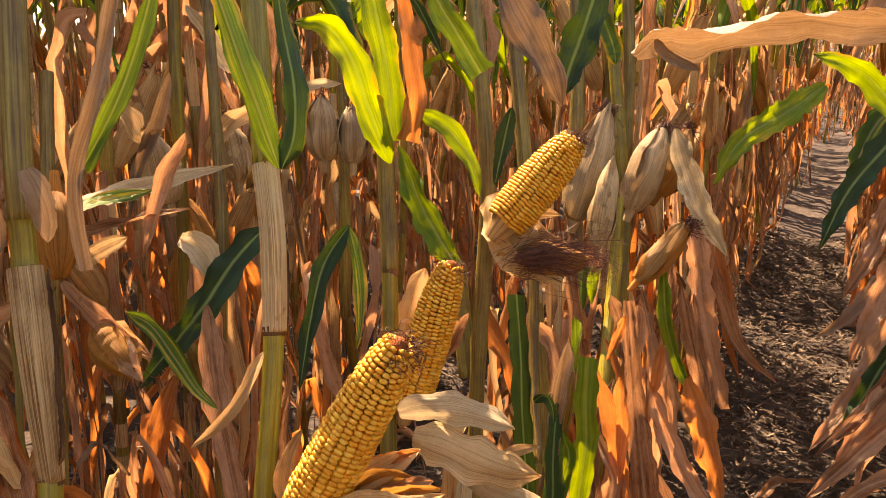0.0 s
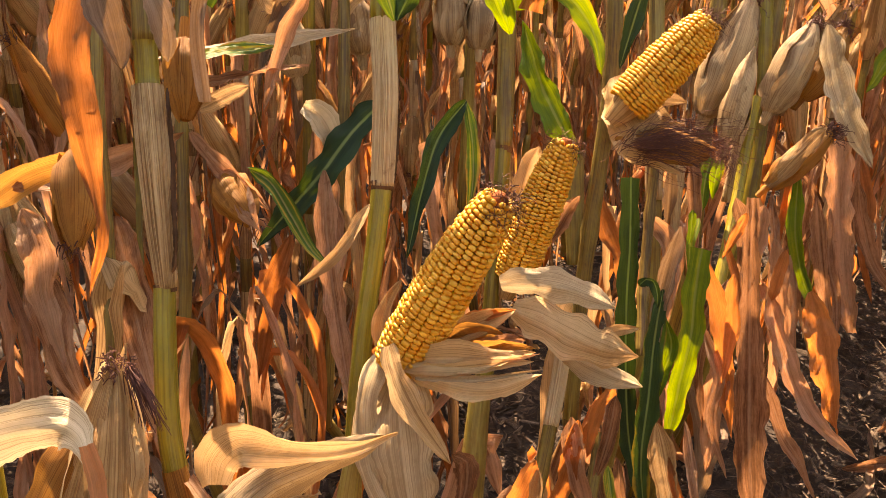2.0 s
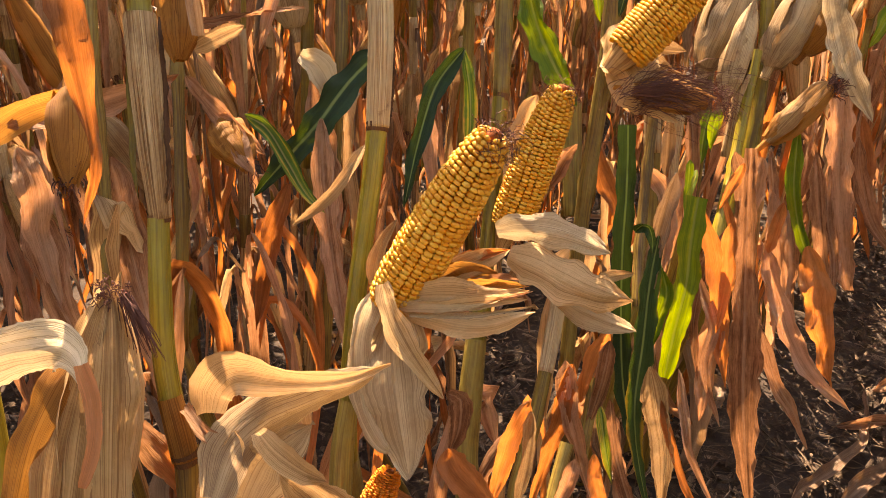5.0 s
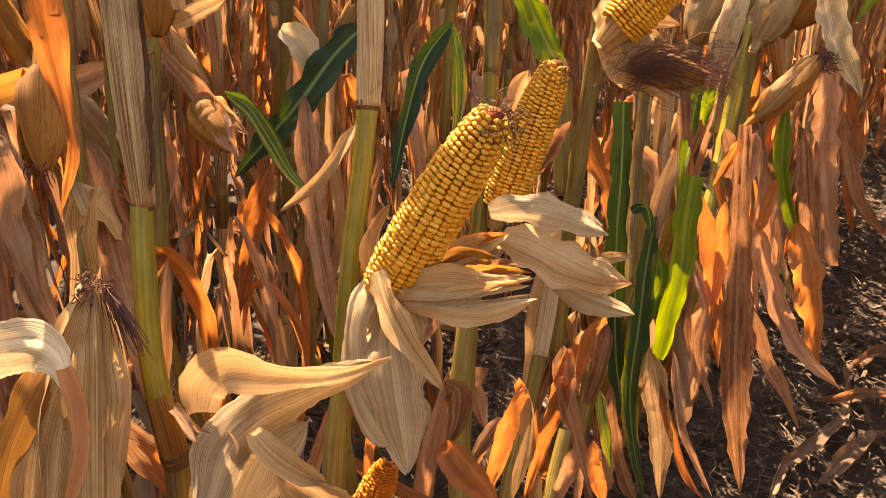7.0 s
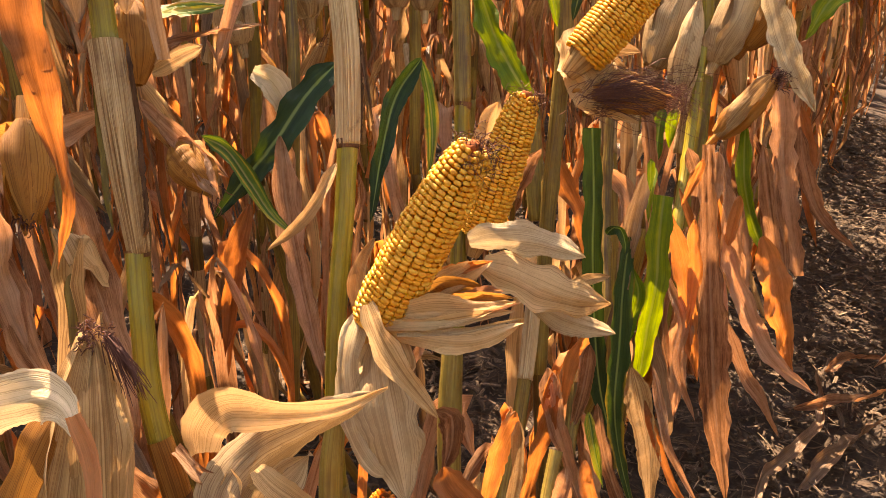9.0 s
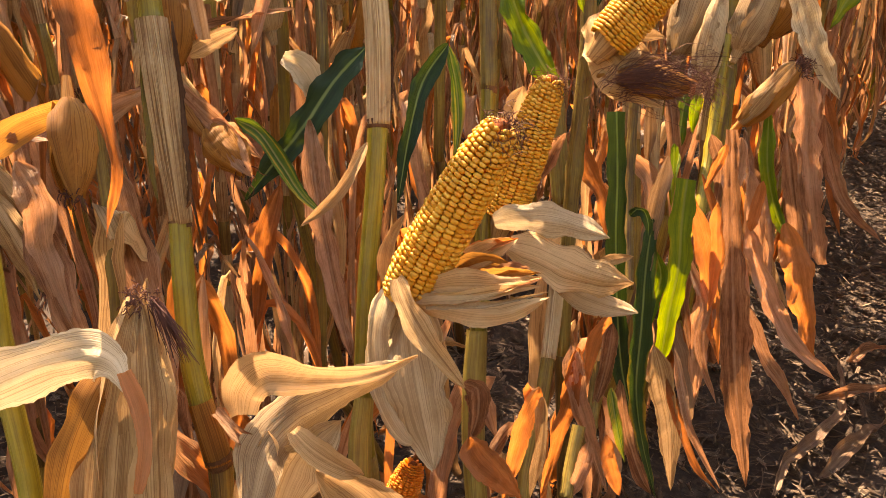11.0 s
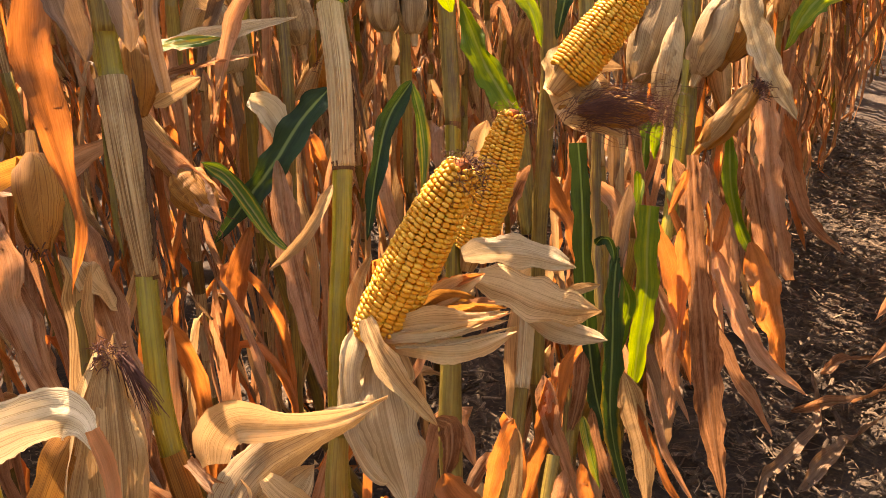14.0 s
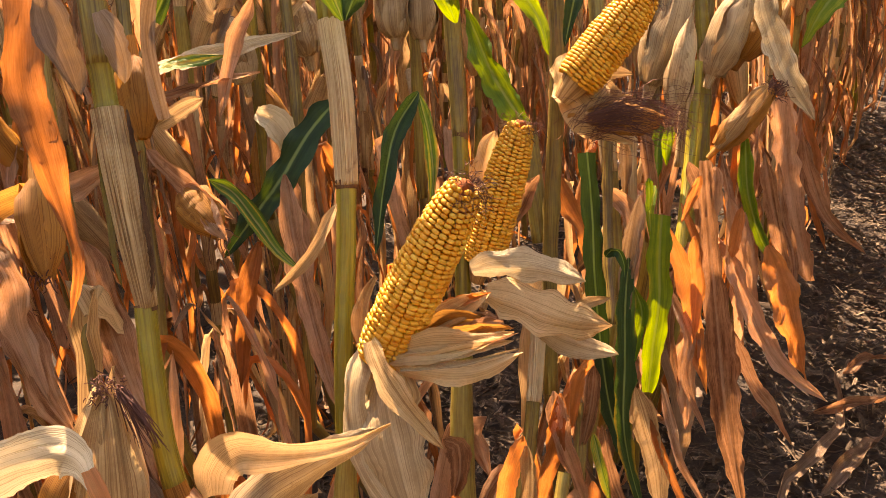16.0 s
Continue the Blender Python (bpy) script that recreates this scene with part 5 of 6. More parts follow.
stem(low_plant, "lower_stalk", [(-0.410, 0.800, -0.02), (-0.365, 0.719, 0.202), (-0.320, 0.638, 0.405)], [0.0100, 0.0091], STALK, n=14, swell=((0.1, 0.002), (0.5, 0.002)))
blade(low_plant, "leaf", [(-0.288, 0.607, 0.616), (-0.298, 0.595, 0.580), (-0.304, 0.584, 0.537), (-0.309, 0.573, 0.486)], 0.0228, GLOWDRY, facing=(0.46, -0.88, -0.06), shape="leaf", seed=426, n=30, fold=0.4, label="salmon-orange dry leaf lit through")
blade(low_plant, "leaf", [(-0.283, 0.604, 0.608), (-0.280, 0.594, 0.556), (-0.282, 0.582, 0.494)], 0.0155, HUSK, facing=(0.44, -0.90, -0.06), shape="leaf", seed=427, n=30, fold=0.5)
blade(low_plant, "leaf", [(-0.273, 0.668, 0.637), (-0.274, 0.657, 0.592), (-0.282, 0.644, 0.530), (-0.292, 0.629, 0.454)], 0.0200, GLOWDRY, facing=(0.41, -0.91, -0.06), shape="leaf", seed=428, n=34, fold=0.5)
blade(low_plant, "leaf", [(-0.280, 0.666, 0.639), (-0.271, 0.660, 0.606), (-0.253, 0.658, 0.557), (-0.225, 0.659, 0.471)], 0.0236, DRYLEAF, facing=(0.37, -0.93, -0.06), shape="leaf", seed=429, n=34, fold=0.5)
blade(low_plant, "leaf", [(-0.267, 0.739, 0.648), (-0.278, 0.730, 0.614), (-0.283, 0.722, 0.555)], 0.0194, GLOWDRY, facing=(0.36, -0.93, -0.06), shape="leaf", seed=430, n=28, fold=0.4)
blade(low_plant, "leaf", [(-0.255, 0.719, 0.648), (-0.257, 0.713, 0.600), (-0.264, 0.705, 0.542)], 0.0191, DRYLEAF, facing=(0.35, -0.93, -0.06), shape="leaf", seed=431, n=28, fold=0.5)
blade(low_plant, "leaf", [(-0.218, 0.622, 0.631), (-0.208, 0.620, 0.590), (-0.196, 0.619, 0.551)], 0.0116, YELLOW, facing=(0.33, -0.94, -0.06), shape="leaf", seed=432, n=26, fold=0.3, label="yellow dried leaf in the sun")
blade(low_plant, "leaf", [(-0.212, 0.629, 0.639), (-0.201, 0.630, 0.583), (-0.183, 0.632, 0.534), (-0.169, 0.633, 0.512)], 0.0154, DRYLEAF, facing=(0.30, -0.95, -0.06), shape="leaf", seed=433, n=28, fold=0.5)
blade(low_plant, "leaf", [(-0.315, 0.497, 0.673), (-0.301, 0.500, 0.667), (-0.299, 0.496, 0.640), (-0.303, 0.487, 0.615)], 0.0226, DRYLEAF, facing=(0.53, -0.84, -0.06), shape="leaf", seed=434, n=30, fold=0.5)
blade(low_plant, "leaf", [(-0.287, 0.462, 0.645), (-0.275, 0.464, 0.626), (-0.255, 0.469, 0.607), (-0.240, 0.472, 0.591)], 0.0311, GLOWDRY, facing=(0.50, -0.86, -0.07), shape="leaf", seed=435, n=30, fold=0.4, label="broad orange dry leaf near the soil")
blade(low_plant, "leaf", [(-0.223, 0.586, 0.588), (-0.226, 0.579, 0.557), (-0.234, 0.571, 0.524)], 0.0173, DRYLEAF, facing=(0.38, -0.92, -0.06), shape="leaf", seed=436, n=24, fold=0.5)
blade(low_plant, "leaf", [(-0.214, 0.612, 0.582), (-0.207, 0.609, 0.553), (-0.195, 0.608, 0.517)], 0.0177, GLOWDRY, facing=(0.33, -0.94, -0.06), shape="leaf", seed=437, n=24, fold=0.5)
stem(low_plant, "side_shoot", [(-0.245, 0.613, 0.581), (-0.241, 0.588, 0.550), (-0.236, 0.567, 0.526)], [0.0070, 0.0070, 0.0070], STALK, n=14, label="olive dry side shoot")
stem(low_plant, "side_shoot", [(-0.274, 0.735, 0.586), (-0.267, 0.711, 0.549), (-0.259, 0.683, 0.508)], [0.0072, 0.0072, 0.0072], STALK, n=14)
rust_ear = open_ear(low_plant, (-0.342, 0.409, 0.555), (-0.326, 0.432, 0.621), 0.0149, "small rust-orange ear tip", rows=18, seed=31, front=(0.47, -0.59, 0.65), rust=True)

middle_plant = corn_plant_root(-0.750, 1.000, "corn plant with a broad bent green leaf")
stem(middle_plant, "stalk", [(-0.845, 0.948, 1.208), (-0.770, 0.862, 0.915), (-0.748, 0.822, 0.769), (-0.728, 0.780, 0.599), (-0.718, 0.747, 0.409)], [0.0080, 0.0088, 0.0080, 0.0080, 0.0080], STALK, n=26, swell=((0.4, 0.002), (0.75, 0.002)))
stem(middle_plant, "lower_stalk", [(-0.750, 1.000, -0.02), (-0.735, 0.875, 0.208), (-0.720, 0.750, 0.417)], [0.0093, 0.0085], STALK, n=14, swell=((0.1, 0.002), (0.5, 0.002)))
blade(middle_plant, "leaf", [(-0.699, 0.870, 0.892), (-0.711, 0.813, 0.854), (-0.719, 0.754, 0.803), (-0.735, 0.705, 0.759), (-0.756, 0.667, 0.715)], 0.0429, GREEN, facing=(0.67, -0.71, 0.23), shape="leaf", seed=190, n=32, fold=0.3, label="broad dark green leaf bent down")
blade(middle_plant, "leaf", [(-0.778, 0.785, 0.884), (-0.760, 0.799, 0.870), (-0.743, 0.806, 0.838), (-0.727, 0.809, 0.800)], 0.0383, PALE, facing=(0.67, -0.71, 0.20), shape="husk", seed=503, n=28, fold=0.8, label="pale tip of a leaf folded over")
blade(middle_plant, "leaf", [(-0.784, 0.813, 0.851), (-0.751, 0.797, 0.764), (-0.716, 0.772, 0.678), (-0.683, 0.740, 0.604)], 0.0370, DRYLEAF, facing=(0.65, -0.69, 0.31), shape="leaf", seed=504, n=32, fold=0.5)
blade(middle_plant, "leaf", [(-0.709, 0.623, 0.841), (-0.675, 0.626, 0.829), (-0.645, 0.627, 0.795), (-0.616, 0.627, 0.761), (-0.591, 0.632, 0.741)], 0.0199, YELLOW, facing=(0.69, -0.67, 0.27), shape="leaf", seed=192, n=30, fold=0.5, label="green leaf with a yellow tip")
blade(middle_plant, "leaf", [(-0.688, 0.731, 0.820), (-0.665, 0.707, 0.750), (-0.634, 0.685, 0.673), (-0.601, 0.665, 0.597), (-0.571, 0.649, 0.533)], 0.0325, DRYLEAF, facing=(0.63, -0.68, 0.37), shape="leaf", seed=193, n=32)
blade(middle_plant, "leaf", [(-0.701, 0.679, 0.742), (-0.702, 0.646, 0.684), (-0.695, 0.626, 0.639), (-0.684, 0.594, 0.568)], 0.0282, GLOWDRY, facing=(0.68, -0.62, 0.38), shape="leaf", seed=194, n=30, label="orange dry leaf glowing in the sun")

far_side_plant = corn_plant_root(0.340, 1.750, "corn plant across the furrow with arching leaves")
stem(far_side_plant, "stalk", [(0.280, 2.031, 1.902), (0.342, 1.944, 1.315), (0.399, 1.842, 0.687)], [0.0138, 0.0138, 0.0138], STALK, n=28)
stem(far_side_plant, "lower_stalk", [(0.34, 1.75, -0.02), (0.345, 1.75, 0.3), (0.35, 1.75, 0.62)], [0.013, 0.012], STALK, n=10)
blade(far_side_plant, "leaf", [(0.187, 1.252, 1.178), (0.039, 1.118, 1.167), (-0.059, 1.014, 1.169), (-0.140, 0.947, 1.154), (-0.187, 0.911, 1.151), (-0.208, 0.895, 1.130)], 0.0476, GREYLEAF, facing=(0.06, -0.99, -0.10), shape="strap", seed=195, n=36, fold=0.7, turn=25, twist=50, wave=0.1, label="grey-brown dry leaf arching across")
blade(far_side_plant, "leaf", [(-0.187, 0.909, 1.145), (-0.168, 0.913, 1.124), (-0.140, 0.934, 1.112)], 0.0136, GREYLEAF, facing=(0.18, -0.98, -0.08), shape="leaf", seed=196, fold=0.5)
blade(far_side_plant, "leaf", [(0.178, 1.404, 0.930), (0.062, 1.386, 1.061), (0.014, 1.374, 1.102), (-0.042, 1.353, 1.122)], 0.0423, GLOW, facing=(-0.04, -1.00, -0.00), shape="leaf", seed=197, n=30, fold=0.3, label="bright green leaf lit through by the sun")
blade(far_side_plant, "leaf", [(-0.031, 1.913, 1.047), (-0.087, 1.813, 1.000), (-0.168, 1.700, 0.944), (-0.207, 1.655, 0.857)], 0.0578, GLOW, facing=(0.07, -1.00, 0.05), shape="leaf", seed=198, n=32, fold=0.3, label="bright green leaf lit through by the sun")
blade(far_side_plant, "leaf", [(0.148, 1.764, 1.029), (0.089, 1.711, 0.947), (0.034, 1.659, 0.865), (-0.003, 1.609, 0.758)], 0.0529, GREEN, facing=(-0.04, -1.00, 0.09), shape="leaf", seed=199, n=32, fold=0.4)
blade(far_side_plant, "leaf", [(0.255, 1.688, 0.599), (0.170, 1.622, 0.517), (0.113, 1.570, 0.436), (0.068, 1.517, 0.333)], 0.0635, DRYLEAF, facing=(-0.09, -0.94, 0.34), shape="leaf", seed=200, n=32, fold=0.4)
blade(far_side_plant, "leaf", [(0.196, 1.802, 0.693), (0.140, 1.736, 0.563), (0.101, 1.688, 0.464), (0.024, 1.614, 0.344)], 0.0564, DRYLEAF, facing=(-0.06, -0.95, 0.30), shape="leaf", seed=201, n=32, fold=0.4)

slender_stand = corn_plant_root(-0.430, 1.180, "slender olive corn stalk with a dry sheath")
stem(slender_stand, "stalk", [(-0.386, 1.108, 0.850), (-0.368, 1.060, 0.749), (-0.343, 1.003, 0.652), (-0.315, 0.947, 0.578)], [0.0072, 0.0070, 0.0077, 0.0075], STALK, n=24, swell=((0.35, 0.002), (0.7, 0.002)))
stem(slender_stand, "sheath", [(-0.366, 1.164, 0.828), (-0.360, 1.146, 0.747), (-0.348, 1.123, 0.666)], [0.0071, 0.0071, 0.0071], SHEATH, n=14, flute=0.01)
stem(slender_stand, "lower_stalk", [(-0.430, 1.180, -0.02), (-0.40, 1.08, 0.25), (-0.316, 0.948, 0.582)], [0.0095, 0.008], STALK, n=14)
blade(slender_stand, "leaf", [(-0.361, 1.107, 0.806), (-0.357, 1.103, 0.757), (-0.354, 1.099, 0.716)], 0.0187, GREYLEAF, facing=(0.32, -0.95, -0.05), shape="leaf", seed=441, n=20, fold=0.8)

olive_stand = corn_plant_root(-0.400, 1.330, "olive corn stalk leaning over the furrow")
stem(olive_stand, "stalk", [(-0.333, 1.392, 0.869), (-0.316, 1.311, 0.717), (-0.302, 1.238, 0.643), (-0.283, 1.151, 0.552)], [0.0097, 0.0089, 0.0086, 0.0083], STALKG, n=26, swell=((0.4, 0.002), (0.75, 0.002)))
stem(olive_stand, "lower_stalk", [(-0.400, 1.330, -0.02), (-0.36, 1.24, 0.25), (-0.284, 1.152, 0.555)], [0.0105, 0.009], STALK, n=14)
stem(olive_stand, "sheath", [(-0.339, 1.364, 0.835), (-0.337, 1.350, 0.763), (-0.335, 1.334, 0.699)], [0.0121, 0.0121, 0.0121], SHEATH, n=14, flute=0.01)
blade(olive_stand, "leaf", [(-0.305, 1.264, 0.730), (-0.284, 1.264, 0.678), (-0.282, 1.260, 0.602)], 0.0231, DRYLEAF, facing=(0.23, -0.97, -0.05), shape="leaf", seed=442, n=22, fold=0.6)

slim_plant = corn_plant_root(-0.500, 1.240, "slim olive corn stalk with narrow dry leaves")
stem(slim_plant, "stalk", [(-0.500, 1.299, 1.145), (-0.431, 1.203, 0.866), (-0.401, 1.165, 0.713), (-0.375, 1.130, 0.571), (-0.356, 1.104, 0.384)], [0.0122, 0.0122, 0.0127, 0.0118, 0.0114], STALK, n=30, swell=((0.38, 0.002), (0.7, 0.002)))
stem(slim_plant, "sheath", [(-0.435, 1.207, 0.890), (-0.418, 1.183, 0.803), (-0.402, 1.161, 0.732)], [0.0133, 0.0141, 0.0128], SHEATH, n=12, flute=0.01, k=16)
stem(slim_plant, "lower_stalk", [(-0.500, 1.240, -0.02), (-0.429, 1.174, 0.196), (-0.359, 1.107, 0.393)], [0.0131, 0.0119], STALK, n=14, swell=((0.1, 0.002), (0.5, 0.002)))
blade(slim_plant, "leaf", [(-0.355, 1.156, 0.834), (-0.327, 1.123, 0.763), (-0.309, 1.094, 0.690), (-0.300, 1.067, 0.631)], 0.021, DRYLEAF, facing=(0.27, -0.93, 0.27), shape="leaf", seed=202, fold=0.8, n=28)
blade(slim_plant, "leaf", [(-0.385, 1.082, 0.736), (-0.345, 1.078, 0.704), (-0.325, 1.058, 0.645), (-0.316, 1.027, 0.579)], 0.0274, DRYLEAF, facing=(0.29, -0.90, 0.33), shape="leaf", seed=203, fold=0.5, n=28)
blade(slim_plant, "leaf", [(-0.476, 1.101, 0.758), (-0.444, 1.087, 0.697), (-0.414, 1.082, 0.652), (-0.393, 1.062, 0.590)], 0.0271, GLOWDRY, facing=(0.35, -0.88, 0.31), shape="leaf", seed=204, fold=0.5, n=28, label="orange dry leaf glowing in the sun")
blade(slim_plant, "leaf", [(-0.302, 1.076, 0.746), (-0.301, 1.050, 0.721), (-0.292, 1.032, 0.679)], 0.0139, GLOW, facing=(0.26, -0.92, 0.29), shape="leaf", seed=205, fold=0.4, n=16)
blade(slim_plant, "leaf", [(-0.339, 1.214, 0.801), (-0.337, 1.195, 0.763), (-0.330, 1.178, 0.724)], 0.022, GLOW, facing=(0.26, -0.94, 0.23), shape="leaf", seed=206, fold=0.3, n=16, label="green leaf with light shining through")

leaning_plant = corn_plant_root(-0.460, 1.460, "leaning corn stalk with rust-coloured leaves")
stem(leaning_plant, "stalk", [(-0.427, 1.648, 1.164), (-0.353, 1.527, 0.834), (-0.334, 1.460, 0.666), (-0.334, 1.410, 0.528), (-0.336, 1.356, 0.339)], [0.0123, 0.0123, 0.0123, 0.0118, 0.0113], STALKG, n=30, swell=((0.45, 0.002), (0.72, 0.002)))
stem(leaning_plant, "lower_stalk", [(-0.460, 1.460, -0.02), (-0.399, 1.410, 0.174), (-0.339, 1.360, 0.349)], [0.0128, 0.0116], STALK, n=14, swell=((0.1, 0.002), (0.5, 0.002)))
blade(leaning_plant, "leaf", [(-0.243, 1.050, 0.677), (-0.248, 1.009, 0.632), (-0.243, 0.975, 0.563), (-0.221, 0.961, 0.489)], 0.0160, DRYLEAF, facing=(0.21, -0.89, 0.41), shape="leaf", seed=207, fold=0.5, n=30)
blade(leaning_plant, "leaf", [(-0.292, 1.182, 0.687), (-0.252, 1.155, 0.614), (-0.240, 1.110, 0.542), (-0.214, 1.085, 0.467)], 0.0156, GLOWDRY, facing=(0.20, -0.90, 0.38), shape="leaf", seed=208, fold=0.6, n=30, label="orange dry leaf glowing in the sun")
blade(leaning_plant, "leaf", [(-0.249, 0.983, 0.633), (-0.214, 0.962, 0.578), (-0.208, 0.936, 0.524), (-0.175, 0.931, 0.452)], 0.0164, DRYLEAF, facing=(0.19, -0.87, 0.46), shape="leaf", seed=209, fold=0.5, n=30)
blade(leaning_plant, "leaf", [(-0.272, 1.348, 0.723), (-0.240, 1.306, 0.635), (-0.225, 1.271, 0.552), (-0.195, 1.250, 0.478)], 0.0192, DRYLEAF, facing=(0.17, -0.93, 0.33), shape="leaf", seed=210, fold=0.5, n=30)
blade(leaning_plant, "leaf", [(-0.223, 1.329, 0.632), (-0.198, 1.300, 0.549), (-0.184, 1.267, 0.474), (-0.148, 1.254, 0.408)], 0.0159, DRYLEAF, facing=(0.13, -0.92, 0.38), shape="leaf", seed=211, fold=0.5, n=30)
blade(leaning_plant, "leaf", [(-0.208, 1.778, 0.709), (-0.171, 1.751, 0.617), (-0.159, 1.714, 0.535), (-0.123, 1.686, 0.443)], 0.0238, GLOWDRY, facing=(0.09, -0.96, 0.26), shape="leaf", seed=212, fold=0.5, n=30, label="orange dry leaf glowing in the sun")
blade(leaning_plant, "leaf", [(-0.231, 0.900, 0.534), (-0.208, 0.876, 0.488), (-0.183, 0.855, 0.443), (-0.139, 0.849, 0.380)], 0.0132, DRYLEAF, facing=(0.18, -0.81, 0.55), shape="leaf", seed=213, fold=0.6, n=30)
blade(leaning_plant, "leaf", [(-0.219, 1.603, 0.644), (-0.199, 1.568, 0.557), (-0.166, 1.547, 0.481), (-0.150, 1.515, 0.404)], 0.0197, DRYLEAF, facing=(0.11, -0.94, 0.32), shape="leaf", seed=214, fold=0.6, n=30)
blade(far_side_plant, "leaf", [(0.270, 1.707, 0.640), (0.174, 1.636, 0.558), (0.109, 1.577, 0.466), (0.033, 1.516, 0.385)], 0.0381, DRYLEAF, facing=(-0.09, -0.94, 0.32), shape="leaf", seed=215, n=30, fold=0.5)
blade(far_side_plant, "leaf", [(0.240, 1.599, 0.519), (0.146, 1.535, 0.459), (0.080, 1.483, 0.390), (0.023, 1.437, 0.331)], 0.0348, DRYLEAF, facing=(-0.07, -0.92, 0.38), shape="leaf", seed=216, n=30, fold=0.5)
blade(far_side_plant, "leaf", [(0.216, 1.954, 0.781), (0.152, 1.894, 0.688), (0.117, 1.843, 0.572), (0.081, 1.794, 0.468)], 0.0552, DRYLEAF, facing=(-0.07, -0.97, 0.22), shape="leaf", seed=217, n=30, fold=0.5)
blade(far_side_plant, "leaf", [(0.202, 2.203, 0.867), (0.138, 2.137, 0.750), (0.108, 2.091, 0.647), (0.060, 2.037, 0.543)], 0.0536, DRYLEAF, facing=(-0.06, -0.99, 0.16), shape="leaf", seed=218, n=30, fold=0.5)
blade(far_side_plant, "leaf", [(0.217, 1.740, 0.644), (0.145, 1.677, 0.549), (0.109, 1.637, 0.475), (0.077, 1.603, 0.412)], 0.0437, GREEN, facing=(-0.08, -0.95, 0.30), shape="leaf", seed=219, n=30, fold=0.5)
blade(far_side_plant, "leaf", [(0.263, 1.525, 0.426), (0.176, 1.477, 0.407), (0.109, 1.436, 0.378), (0.053, 1.391, 0.321)], 0.0296, DRYLEAF, facing=(-0.09, -0.91, 0.41), shape="leaf", seed=220, n=30, fold=0.5)
blade(far_side_plant, "leaf", [(0.172, 2.339, 0.988), (0.100, 2.292, 0.947), (0.061, 2.244, 0.852), (0.047, 2.209, 0.756)], 0.0564, YELLOW, facing=(-0.04, -1.00, 0.07), shape="leaf", seed=221, n=30, fold=0.5)
blade(far_side_plant, "leaf", [(0.189, 2.034, 0.710), (0.132, 1.977, 0.612), (0.072, 1.926, 0.538), (0.010, 1.881, 0.489)], 0.0381, GREYLEAF, facing=(-0.05, -0.97, 0.23), shape="leaf", seed=222, n=30, fold=0.5)
blade(near_plant, "sheath_edge", [(-0.450, 0.336, 1.003), (-0.441, 0.329, 0.967), (-0.431, 0.318, 0.923), (-0.426, 0.312, 0.895), (-0.427, 0.307, 0.876)], 0.004, NODE, facing=(0.79, -0.58, 0.21), shape="leaf", seed=223, fold=0.4, n=40, wave=0.4, ragged=0.25, label="dark torn edge of the sheath")
blade(near_plant, "sheath_edge", [(-0.428, 0.308, 0.880), (-0.423, 0.309, 0.887), (-0.425, 0.312, 0.895)], 0.0022, NODE, facing=(0.77, -0.56, 0.30), shape="leaf", seed=224, fold=0.4)
blade(near_plant, "sheath_edge", [(-0.473, 0.327, 1.002), (-0.462, 0.315, 0.955), (-0.452, 0.304, 0.911), (-0.445, 0.299, 0.883)], 0.0051, STALKG, facing=(0.81, -0.55, 0.20), shape="leaf", seed=225, fold=0.3, n=30, label="green edge of the sheath")
blade(cob_plant, "sheath_edge", [(-0.465, 0.604, 0.989), (-0.452, 0.590, 0.942), (-0.444, 0.577, 0.900), (-0.442, 0.572, 0.883)], 0.0041, NODE, facing=(0.60, -0.78, 0.16), shape="leaf", seed=226, fold=0.4, n=40, wave=0.4, ragged=0.25, label="dark torn edge of the sheath")

back_plant = corn_plant_root(-1.000, 1.150, "corn plant with pale ears and dusky leaves")
stem(back_plant, "stalk", [(-1.027, 1.092, 1.470), (-0.992, 1.026, 1.115), (-0.977, 0.999, 0.884), (-0.978, 0.982, 0.636)], [0.0104, 0.0104, 0.0104, 0.0104], STALKG, n=26, swell=((0.4, 0.002), (0.7, 0.002)))
stem(back_plant, "lower_stalk", [(-1.000, 1.150, -0.02), (-0.990, 1.067, 0.323), (-0.979, 0.985, 0.645)], [0.0120, 0.0109], STALK, n=14, swell=((0.1, 0.002), (0.5, 0.002)))
closed_ear(back_plant, (-0.943, 0.937, 0.889), (-0.974, 0.942, 0.995), 0.0297, GREYHUSK, "pale grey closed ear", seed=41, silk=20)
closed_ear(back_plant, (-0.797, 0.931, 0.938), (-0.815, 0.936, 1.025), 0.0270, GREYHUSK, "pale closed ear with black silk", seed=42, silk=60)
blade(back_plant, "leaf", [(-0.906, 0.923, 1.094), (-0.917, 0.896, 1.020), (-0.932, 0.870, 0.955), (-0.937, 0.842, 0.873)], 0.022, GREYLEAF, facing=(0.72, -0.69, 0.05), shape="leaf", seed=227, fold=0.9, n=28)
blade(back_plant, "leaf", [(-0.746, 0.931, 1.049), (-0.774, 0.913, 1.033), (-0.799, 0.891, 1.002), (-0.804, 0.882, 0.982)], 0.0276, HUSK, facing=(0.65, -0.76, 0.03), shape="leaf", seed=228, fold=0.5, n=24)
blade(back_plant, "leaf", [(-0.978, 0.876, 1.053), (-0.952, 0.882, 1.028), (-0.934, 0.883, 1.004), (-0.904, 0.900, 1.012)], 0.0288, HUSK, facing=(0.73, -0.68, 0.02), shape="leaf", seed=229, fold=0.5, n=24)
